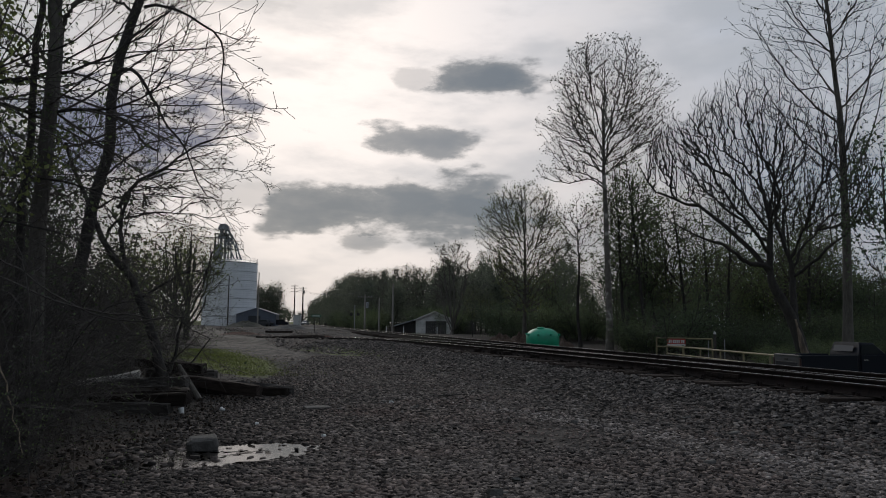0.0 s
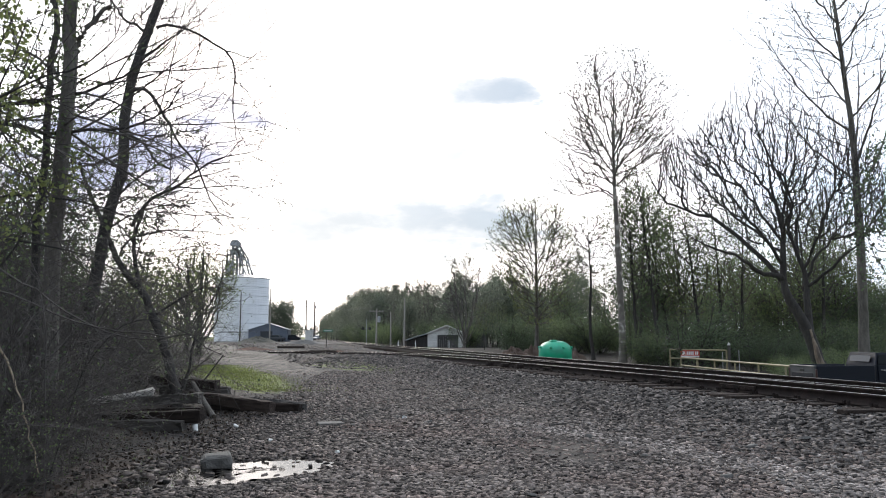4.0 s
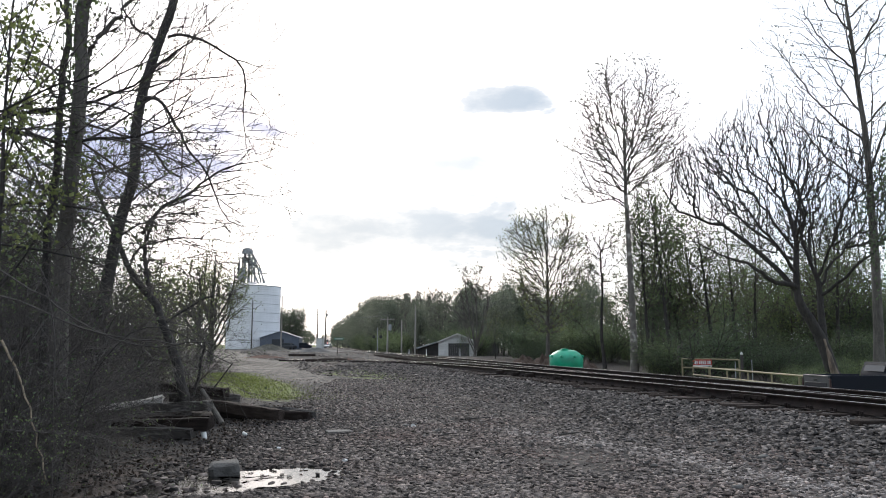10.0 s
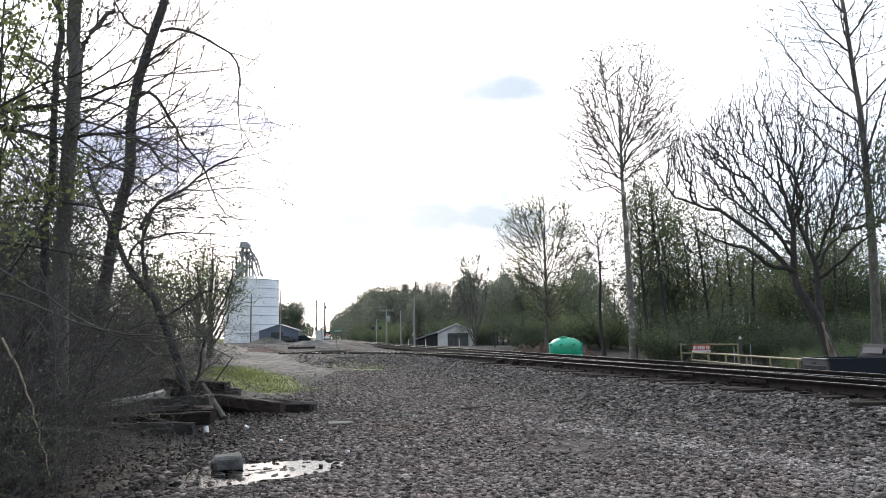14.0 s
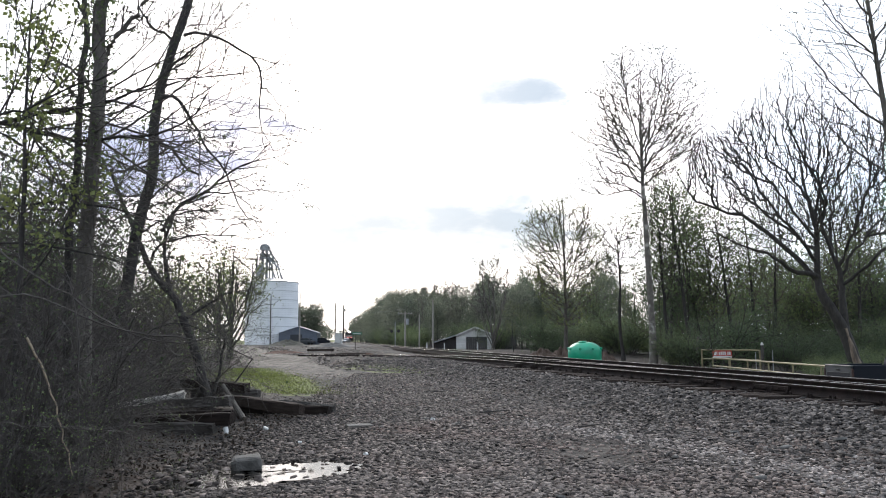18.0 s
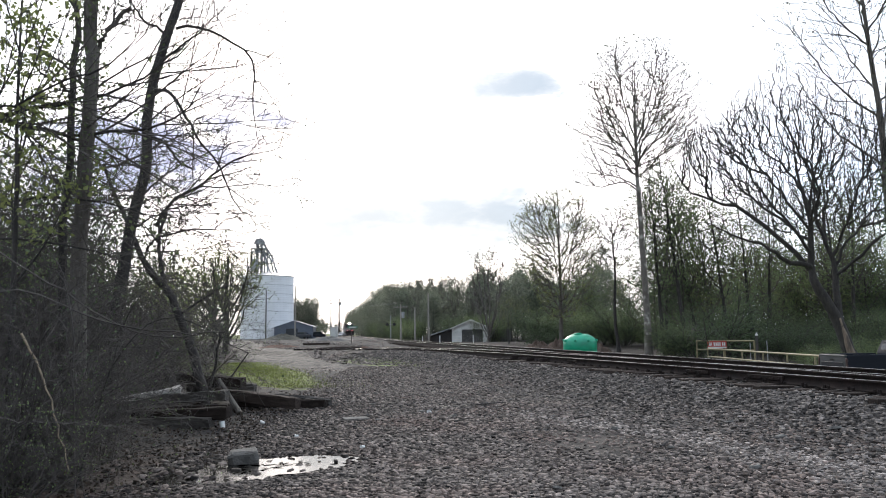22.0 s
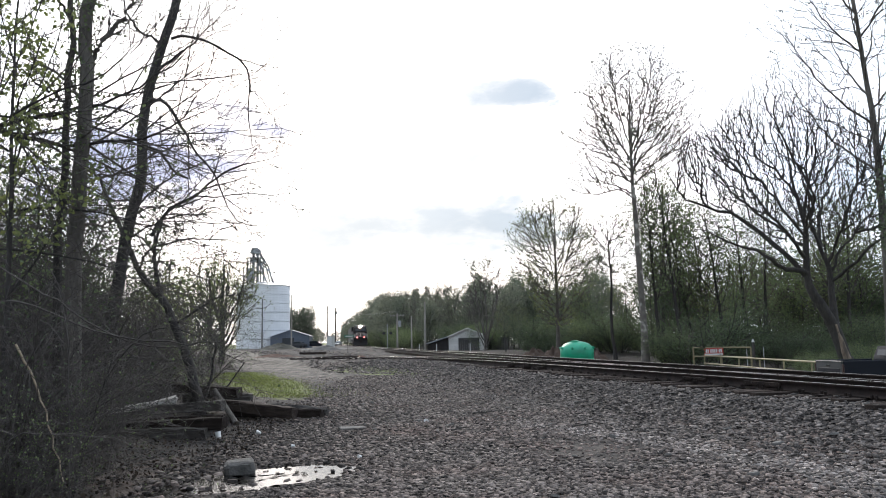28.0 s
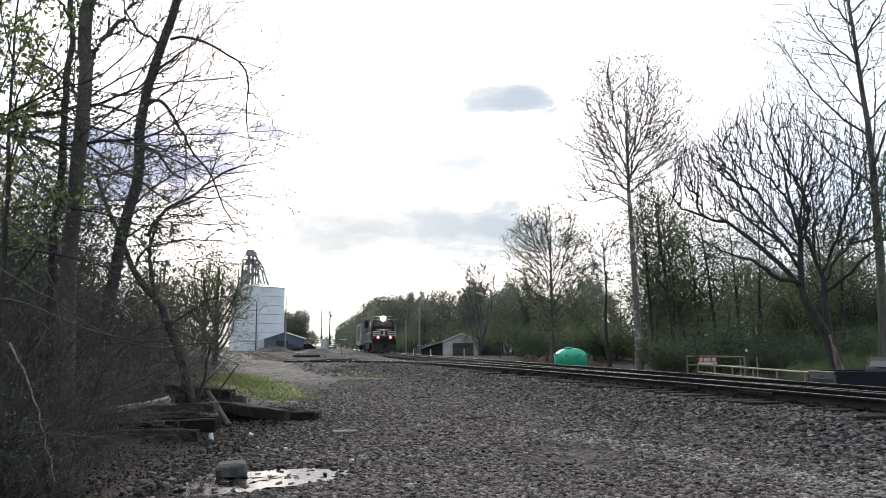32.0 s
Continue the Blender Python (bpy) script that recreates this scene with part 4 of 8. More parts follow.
def build_metal_shed(x, y):
    """Low blue-grey clad shed beside the silo, gable towards the yard."""
    z = gz(x, y)
    t = thing("metal_shed", pose(x, y, z - 0.05, 0, 0, 8), "blue-grey metal clad shed with a pale low roof", "shed")
    w, d, e, r = 4.0, 7.0, 2.6, 3.9
    for s, nm in ((-1, "side_wall"), (1, "side_wall")):
        part(nm, boxes((s * w - 0.08, s * w + 0.08, -d, d, 0, e)), "blue_steel", t)
    for s in (-1, 1):
        bm = bmesh.new()
        a = [(-w, 0), (w, 0), (w, e), (0, r), (-w, e)]
        f = [bm.verts.new((p, s * d - 0.06, q)) for p, q in a]
        g = [bm.verts.new((p, s * d + 0.06, q)) for p, q in a]
        bm.faces.new(f), bm.faces.new(g[::-1])
        for i in range(5):
            bm.faces.new((f[i], g[i], g[(i + 1) % 5], f[(i + 1) % 5]))
        part("gable_wall", bm, "blue_steel", t)
    for s in (-1, 1):
        bm = bmesh.new()
        box(bm, 0, w * 1.13, -d - 0.3, d + 0.3, 0, 0.08)
        sl = math.degrees(math.atan2(r - e, w))
        bmesh.ops.transform(bm, matrix=pose(0, 0, r + 0.04, 0, sl, 0) if s > 0 else pose(0, 0, r + 0.04, 0, 180 - sl, 0), verts=bm.verts)
        part("roof_sheet", bm, "pale_roof", t, "pale corrugated roof sheet")
    for i in range(16):
        xx = -w + 0.25 + i * 0.5
        hh = e + (r - e) * (1 - abs(xx) / w) - 0.1
        part("cladding_rib", boxes((xx - 0.03, xx + 0.03, -d - 0.10, -d - 0.061, 0.1, hh)), "blue_steel", t)
    part("door", boxes((-1.6, 0.9, -d - 0.12, -d - 0.07, 0, 2.2)), "truck_grey", t, "grey sliding door")


def build_pole(x, y, h, r, mat, label, arms=0, lean=0.0, transformer=False):
    t = thing("utility_pole", pose(x, y, gz(x, y), 0, lean, 0), label, "pole", "poles along the line")
    part("pole_shaft", rod(bmesh.new(), (0, 0, -0.1), (0, 0, h), r, r * 0.65, 10), mat, t)
    for i in range(arms):
        z = h - 0.5 - 0.9 * i
        a = part("cross_arm", boxes((-1.2, 1.2, -r - 0.1, -r, z - 0.06, z + 0.06), bevel=0.01), mat, t)
        for u in (-1.05, -0.55, 0.55, 1.05):
            part("insulator", lathe([(0.03, z + 0.06), (0.07, z + 0.10), (0.05, z + 0.2), (0.02, z + 0.22)], 8), "galv", a).location = (u, -r - 0.05, 0)
    if transformer:
        part("transformer", lathe([(0.2, h - 2.3), (0.26, h - 2.25), (0.26, h - 1.4), (0.15, h - 1.3)], 14), "galv", t, "grey can transformer").location = (0.4, -0.1, 0)
    return t


def build_wire(a, b, sag, r=0.012):
    pts = 14
    bm = bmesh.new()
    a, b = Vector(a), Vector(b)
    prev = None
    for i in range(pts + 1):
        u = i / pts
        p = a.lerp(b, u) - Vector((0, 0, sag * 4 * u * (1 - u)))
        if prev is not None:
            rod(bm, prev, p, r, seg=4)
        prev = p
    tagged(part("overhead_wire", bm, "wire"), "thin black overhead line sagging between poles", "wire", "overhead lines")


def build_elevator_yard():
    build_silo(-43.3, 170, 5.85, 13.9, "tall round white steel grain silo with seam bands")
    build_leg(-46.9, 176.5)
    build_metal_shed(-36.3, 168)
    build_pole(-35.9, 140, 9.3, 0.13, "pole_dark", "thin dark wooden pole before the silo")
    build_pole(-32.6, 150, 10.7, 0.15, "pole_wood", "grey wooden pole beside the metal shed")
    build_pole(-42.4, 250, 13.2, 0.24, "pole_dark", "distant wooden pole with cross arms", 3)
    build_pole(-40.0, 252, 12.6, 0.30, "pole_dark", "distant wooden pole with a transformer", 2, transformer=True)
    build_pole(-9.6, 125, 6.1, 0.17, "pole_wood", "weathered wooden pole with a cross arm and lamps", 1, transformer=True)
    build_pole(-6.5, 112, 5.2, 0.13, "pole_wood", "short bare wooden pole")
    build_pole(-4.2, 105, 7.0, 0.15, "pole_wood", "bare grey wooden pole", 0)
    for dx in (-1.0, 1.0):
        build_wire((-42.4 + dx, 250, 12.7), (-9.6 + dx * 0.6, 125, 6.6), 1.2, 0.018)
    build_wire((-75, 240, 12.2), (-43.3, 250, 11.4), 0.5, 0.02)
    build_wire((-43.3, 250, 11.4), (30, 262, 12), 0.8, 0.02)
    build_wire((-35.9, 140, 10.0), (-90, 120, 9.8), 1.0, 0.016)


def build_crossing():
    x, y = -19.5, 118
    t = thing("signal_cabinet", pose(x, y, gz(x, y) - 0.02, 0, 0, -6), "pale grey steel signal cabinet on a concrete base", "cabinet")
    part("base", boxes((-0.6, 0.6, -0.55, 0.55, 0, 0.15)), "concrete", t)
    part("body", boxes((-0.52, 0.52, -0.48, 0.48, 0.15, 2.0), bevel=0.03), "cabinet", t)
    part("roof", boxes((-0.60, 0.60, -0.56, 0.56, 2.0, 2.1), bevel=0.03), "cabinet", t)
    d = part("door", boxes((-0.43, 0.43, -0.52, -0.485, 0.3, 1.9), bevel=0.01), "cabinet", t)
    part("handle", boxes((0.3, 0.36, -0.56, -0.52, 1.0, 1.2)), "galv", d)
    # street name sign at the edge of the pad
    x, y = -13.1, 92
    t = thing("street_sign", pose(x, y, gz(x, y) - 0.03), "green street name blade on a thin dark post", "sign")
    h = 2.38 - gz(x, y)
    part("post", rod(bmesh.new(), (0, 0, 0), (0, 0, h - 0.16), 0.05, seg=8), "pole_dark", t)
    b = part("blade", boxes((-0.45, 0.75, -0.01, 0.01, h - 0.18, h + 0.14), bevel=0.004), "sign_green", t)
    part("lettering_bar", boxes((-0.3, 0.6, -0.016, -0.0105, h - 0.07, h + 0.03)), "sign_white", b, "white bar in place of lettering")
    # crossing signal masts farther along the road
    for x, y in ((-11.8, 131),):
        z = gz(x, y)
        t = thing("crossing_signal", pose(x, y, z), "grey crossing signal mast with dark lamp hoods", "railway signal", "crossing signals")
        part("mast", rod(bmesh.new(), (0, 0, 0), (0, 0, 4.2), 0.07, seg=8), "galv", t)
        part("lamp_bar", rod(bmesh.new(), (-0.6, 0, 2.6), (0.6, 0, 2.6), 0.04, seg=6), "galv", t)
        for s in (-0.6, 0.6):
            bm = rod(bmesh.new(), (s, -0.02, 2.6), (s, -0.08, 2.6), 0.28, seg=16)
            rod(bm, (s, -0.08, 2.62), (s, -0.3, 2.62), 0.14, 0.16, 12)
            part("lamp_hood", bm, "wire", t)
    # old ties and a bank of red earth at the edge of the pad
    rng = random.Random(9)
    for i, (x, y, a, L) in enumerate(((-16.0, 84, 12, 2.7), (-15.4, 82.5, 16, 2.5), (-9.0, 56, 15, 2.6), (-8.2, 57, 35, 2.4), (-9.4, 57.2, -10, 2.4))):
        ob = part("old_tie", boxes((-L / 2, L / 2, -0.14, 0.14, 0, 0.22), bevel=0.02), "tie")
        ob.matrix_basis = pose(x, y, gz(x, y) + 0.0 + 0.02 * (i % 2), 0, rng.uniform(-2, 2), a)
        tagged(ob, "dark discarded timber tie lying on gravel", "timber", "discarded ties")


def build_car(x, y, turn, paint, label):
    t = thing("car", pose(x, y, gz(x, y) - 0.01, 0, 0, turn), label, "car", "distant cars")
    part("body", prism([(-2.2, 0.30), (2.2, 0.30), (2.25, 0.62), (2.0, 0.80), (0.95, 0.90), (-1.9, 0.95), (-2.22, 0.75)], -0.86, 0.86, bevel=0.05), paint, t)
    cab = prism([(-1.75, 0.93), (0.95, 0.90), (0.30, 1.40), (-1.2, 1.42)], -0.80, 0.80, bevel=0.04)
    for v in cab.verts:
        if v.co.z > 1.2:
            v.co.x *= 0.85
    part("cabin", cab, paint, t)
    for s in (-1, 1):
        part("side_window", prism([(-1.45, 0.99), (0.70, 0.97), (0.25, 1.32), (-1.10, 1.34)], s * 0.775 - 0.02, s * 0.775 + 0.02), "dark_glass", t)
        for yy in (-1.4, 1.4):
            bm = lathe([(0.18, -0.10), (0.31, -0.10), (0.32, 0.0), (0.31, 0.10), (0.18, 0.10)], 18)
            bmesh.ops.transform(bm, matrix=pose(s * 0.76, yy, 0.32, 0, 90, 0), verts=bm.verts)
            part("wheel", bm, "rubber", t)
        part("headlight", boxes((s * 0.6 - 0.18, s * 0.6 + 0.18, 2.16, 2.26, 0.56, 0.70), bevel=0.02), "sign_white", t)
        part("tail_lamp", boxes((s * 0.65 - 0.15, s * 0.65 + 0.15, -2.26, -2.16, 0.60, 0.76), bevel=0.02), "tail_red", t)
    part("windscreen", prism([(0.86, 0.95), (0.90, 0.95), (0.34, 1.36), (0.30, 1.36)], -0.66, 0.66), "dark_glass", t)
    part("rear_window", prism([(-1.68, 1.0), (-1.64, 1.0), (-1.22, 1.36), (-1.26, 1.36)], -0.64, 0.64), "dark_glass", t)


def mound(name, x, y, rx, ry, h, mat, label, category, seed=0):
    n, k = 34, 12
    rng = np.random.default_rng(seed)
    ph = rng.uniform(0, 6, 6)
    v, f = [(0, 0, h)], []
    for j in range(1, k + 1):
        for i in range(n):
            a = 2 * math.pi * i / n
            u = j / k
            w = 1 + 0.15 * math.sin(2 * a + ph[0]) + 0.10 * math.sin(5 * a + ph[1])
            zz = h * (1 - u ** 1.3) * (1 + 0.16 * math.sin(4 * a + 6 * u + ph[2]) + 0.10 * math.sin(9 * a - 11 * u + ph[3])) - 0.12 * u
            v.append((rx * u * w * math.cos(a), ry * u * w * math.sin(a), zz + float(rng.normal(0, 0.02 * h))))
    for i in range(n):
        f.append((0, 1 + i, 1 + (i + 1) % n, 0))
    tri = [(a, b, c) for a, b, c, _ in f]
    quads = []
    for j in range(k - 1):
        for i in range(n):
            a, b = 1 + j * n + i, 1 + j * n + (i + 1) % n
            quads += [(a, a + n, b + n), (a, b + n, b)]
    ob = part(name, (v, tri + quads), mat)
    ob.location = (x, y, gz(x, y))
    return tagged(ob, label, category)


# ---------------------------------------------------------------- shed, tank, gate and pickup beyond the track
def build_garage():
    x, y = 1.75, 112
    z = -0.15
    t = thing("garage", pose(x, y, z, 0, 0, -4), "small white weatherboard garage with dark double doors", "garage")
    w, e, r, d = 2.75, 2.25, 3.4, 7.0
    for i in range(12):
        z0 = e * i / 12
        for a, b in ((-w, -1.35), (1.75, w)):
            part("board", boxes((a, b, -0.05, 0.03 + 0.01 * (i % 2), z0, z0 + e / 12 - 0.012)), "white_board", t)
    bm = bmesh.new()
    a = [(-w, e), (w, e), (0, r)]
    f = [bm.verts.new((p, -0.04, q)) for p, q in a]
    g = [bm.verts.new((p, 0.06, q)) for p, q in a]
    bm.faces.new(f), bm.faces.new(g[::-1])
    for i in range(3):
        bm.faces.new((f[i], g[i], g[(i + 1) % 3], f[(i + 1) % 3]))
    part("gable", bm, "white_board", t)
    part("lintel", boxes((-1.35, 1.75, -0.05, 0.05, e - 0.2, e - 0.003)), "white_board", t)
    for s in (-1, 1):
        part("side_wall", boxes((s * w - 0.06, s * w + 0.06, 0.08, d, 0, e)), "white_board", t)
        dr = part("door", boxes(*[(min(s * 0.02, s * 1.52) + 0.2 + 0.30 * i, min(s * 0.02, s * 1.52) + 0.2 + 0.30 * i + 0.285, -0.02, 0.04, 0.04, e - 0.22) for i in range(5)]), "dark_door", t, "dark boarded door leaf")
        part("door_brace", boxes((0.2 + s * 0.77 - 0.7, 0.2 + s * 0.77 + 0.7, -0.045, -0.021, 1.5, 1.62)), "dark_door", dr)
        bm = bmesh.new()
        sl = math.degrees(math.atan2(r - e, w))
        box(bm, 0, w * 1.22, -0.35, d + 0.3, 0, 0.10)
        bmesh.ops.transform(bm, matrix=pose(0, 0, r, 0, sl, 0) if s > 0 else pose(0, 0, r + 0.1, 0, 180 - sl, 0), verts=bm.verts)
        part("roof_side", bm, "shingle", t, "dark shingled roof slope")
        bm = bmesh.new()
        box(bm, 0, w * 1.2, -0.39, -0.352, -0.02, 0.14)
        bmesh.ops.transform(bm, matrix=pose(0, 0, r, 0, sl, 0) if s > 0 else pose(0, 0, r + 0.1, 0, 180 - sl, 0), verts=bm.verts)
        part("barge_board", bm, "white_board", t)
    part("back_wall", boxes((-w, w, d - 0.1, d, 0, e)), "white_board", t)
    # open lean-to
    bm = bmesh.new()
    box(bm, -3.6, 0, -0.2, d, 0, 0.09)
    bmesh.ops.transform(bm, matrix=pose(-w - 0.02, 0, 2.25, 0, -17, 0), verts=bm.verts)
    part("lean_to_roof", bm, "pale_roof", t, "sloping pale lean-to roof")
    for xx in (-w - 3.3,):
        for yy in (0.1, 3.4, 6.6):
            part("lean_to_post", boxes((xx - 0.06, xx + 0.06, yy - 0.06, yy + 0.06, 0, 1.28)), "tie", t)
    bm = bmesh.new()
    a = [(-w - 3.2, 0.0), (-w - 0.08, 0.0), (-w - 0.08, 2.12), (-w - 3.2, 1.2)]
    f, g = [bm.verts.new((p, 0.25, q)) for p, q in a], [bm.verts.new((p, 0.31, q)) for p, q in a]
    bm.faces.new(f), bm.faces.new(g[::-1])
    for i in range(4):
        bm.faces.new((f[i], g[i], g[(i + 1) % 4], f[(i + 1) % 4]))
    part("lean_to_wall", bm, "inside", t, "dark board wall of the lean-to")
    part("lean_to_back", boxes((-w - 3.4, -w - 0.1, d - 0.25, d - 0.15, 0, 1.3)), "inside", t)
    # dark fence panels on the other side
    f = thing("board_fence", pose(6.05, 113.2, -0.1, 0, 0, -3), "dark weathered board fence beside the garage", "fence")
    for i in range(22):
        part("board", boxes((-1.55 + 0.15 * i, -1.55 + 0.15 * i + 0.135, -0.015, 0.015, 0.02, 2.05 + 0.05 * math.sin(i * 2.1))), "dark_door", f)
    for xx in (-1.6, 0.1, 1.8):
        part("post", boxes((xx - 0.06, xx + 0.06, 0.02, 0.14, 0, 2.2)), "old_wood", f)
    # stub post before the garage and one by the pole
    for x, y in ((2.05, 108), (-5.0, 104), (-2.6, 103)):
        ob = part("marker_post", rod(bmesh.new(), (0, 0, 0), (0, 0, 1.1), 0.06, 0.05, 8), "sign_white")
        ob.location = (x, y, gz(x, y) - 0.03)
        tagged(ob, "short whitish marker post", "post", "marker posts")


def build_house():
    t = thing("house", pose(13.6, 112, gz(13.6, 112) - 0.1, 0, 0, -22) @ Matrix.Scale(0.62, 4), "low house with a grey roof among trees", "house")
    part("wall", boxes((-4, 4, -3, 3, 0, 2.4)), "dark_door", t)
    for s in (-1, 1):
        bm = bmesh.new()
        box(bm, -4.4, 4.4, 0, 3.8, 0, 0.12)
        bmesh.ops.transform(bm, matrix=pose(0, 0, 3.9, -24 if s > 0 else 180 + 24, 0, 0), verts=bm.verts)
        part("roof_side", bm, "galv", t)
    for s in (-1, 1):
        bm = bmesh.new()
        for p in ((-3, 2.4), (3, 2.4), (0, 3.85)):
            bm.verts.new((s * 3.95, *p))
        bm.faces.new(bm.verts)
        bmesh.ops.solidify(bm, geom=bm.faces[:], thickness=0.1)
        part("gable", bm, "dark_door", t)
    for xx in (-2, 1.5):
        w = part("window", boxes((xx - 0.5, xx + 0.5, -3.05, -3.01, 0.9, 1.9)), "sign_white", t)
        part("pane", boxes((xx - 0.42, xx + 0.42, -3.07, -3.052, 0.98, 1.82)), "dark_glass", w)


def build_tank():
    x, y = 7.95, 50
    z = gz(x, y)
    t = thing("water_tank", pose(x, y, z, 0, 0, 20), "domed green plastic storage tank on the ground", "tank")
    r, top = 1.09, 1.40 - z
    sh = top - 0.62
    part("shell", lathe([(r - 0.05, 0), (r, 0.05), (r, sh * 0.33), (r - 0.02, sh * 0.345), (r - 0.02, sh * 0.36), (r, sh * 0.375), (r, sh * 0.66), (r - 0.02, sh * 0.675), (r - 0.02, sh * 0.69), (r, sh * 0.705), (r, sh),
                         (r * 0.98, sh + 0.10), (r * 0.90, sh + 0.24), (r * 0.74, sh + 0.40), (r * 0.52, sh + 0.51), (r * 0.28, sh + 0.56), (0.05, sh + 0.58)], 40), "tank", t, smooth=True)
    part("lid", lathe([(0.26, sh + 0.53), (0.27, sh + 0.60), (0.22, sh + 0.63), (0.05, sh + 0.64)], 20), "tank", t).location = (-0.25, -0.2, -0.01)
    for i in range(8):
        a = 2 * math.pi * i / 8
        bm = boxes((-0.07, 0.07, -0.16, 0.05, 0, 0.15), bevel=0.03)
        ob = part("lifting_lug", bm, "tank", t)
        ob.matrix_basis = pose(r * 0.93 * math.cos(a), r * 0.93 * math.sin(a), sh + 0.06, 0, 0, math.degrees(a) + 90)


def build_gate():
    """The yellow pipe barrier along the yard, its end frame and red and white sign."""
    g0, g1 = Vector((16.9, 52.0, 0)), Vector((17.2, 34.0, 0))
    z = -0.95
    t = thing("pipe_barrier", pose(0, 0, 0), "faded yellow pipe barrier with two rails", "barrier")
    L = (g1 - g0).length
    n = 7
    for i in range(n):
        p = g0.lerp(g1, i / (n - 1))
        b = gz(p.x, p.y)
        part("post", rod(bmesh.new(), (p.x, p.y, b - 0.1), (p.x, p.y, 0.22), 0.045, seg=10), "yellow", t)
    for zz in (0.20, -0.32):
        part("rail", rod(bmesh.new(), (g0.x, g0.y, zz), (g1.x, g1.y, zz), 0.05, seg=10), "yellow", t)
    f = thing("gate_frame", pose(0, 0, 0), "weathered pipe gate frame with a tall end post", "gate")
    q0, q1 = Vector((16.8, 54.0, 0)), Vector((19.3, 50.0, 0))
    for u in (0.0, 0.5, 1.0):
        p = q0.lerp(q1, u)
        part("post", rod(bmesh.new(), (p.x, p.y, gz(p.x, p.y) - 0.1), (p.x, p.y, 0.72), 0.06, seg=8), "yellow", f)
    for zz in (0.72, 0.1):
        part("rail", rod(bmesh.new(), (q0.x, q0.y, zz), (q1.x, q1.y, zz), 0.05, seg=8), "yellow", f)
    part("end_post", rod(bmesh.new(), (19.4, 49.8, gz(19.4, 49.8) - 0.1), (19.4, 49.8, 1.05), 0.085, seg=10), "pole_dark", f, "dark timber end post")
    part("post_cap", lathe([(0.09, 0), (0.10, 0.06), (0.02, 0.2)], 10), "cabinet", f, "pale pointed cap").location = (19.4, 49.8, 1.05)
    for x, y, h in ((19.8, 49.2, 0.75), (18.8, 49.4, 0.62)):
        ob = part("marker_stake", rod(bmesh.new(), (0, 0, 0), (0, 0, h + 0.95), 0.03, 0.025, 6), "galv")
        ob.location = (x, y, gz(x, y) - 0.05)
        tagged(ob, "thin whitish marker stake", "post", "marker stakes")
    s = thing("warning_sign", pose(17.45, 51.7, 0.20, 0, 0, -8), "red and white rectangular sign on the gate", "sign")
    part("panel", boxes((-0.62, 0.62, -0.02, 0.02, 0, 0.50), bevel=0.004), "sign_red", s)
    part("white_band", boxes((-0.6, 0.6, -0.027, -0.0205, 0.015, 0.13)), "sign_white", s)
    rng = random.Random(2)
    x = -0.52
    while x < 0.45:
        w = rng.uniform(0.06, 0.11)
        part("lettering_bar", boxes((x, x + w, -0.027, -0.0205, 0.19, 0.42)), "sign_white", s)
        x += w + (0.03 if rng.random() > 0.25 else 0.09)
    # orange mesh roll and rags by the gate
    ob = part("orange_bag", lathe([(0.03, 0), (0.30, 0.05), (0.34, 0.2), (0.20, 0.36), (0.02, 0.40)], 14), "orange")
    ob.matrix_basis = pose(18.7, 48.2, gz(18.7, 48.2) - 0.02)
    tagged(ob, "crumpled orange plastic bag on the ground", "bag")
    for i, (x, y, a, L) in enumerate(((18.0, 48.5, 10, 2.4), (17.9, 47.4, -14, 2.0))):
        ob = part("pale_board", boxes((-L / 2, L / 2, -0.08, 0.08, 0, 0.04)), "white_board")
        ob.matrix_basis = pose(x, y, gz(x, y) + 0.04 * i, 0, 0, a)
        tagged(ob, "pale loose board lying by the gate", "board", "loose boards")


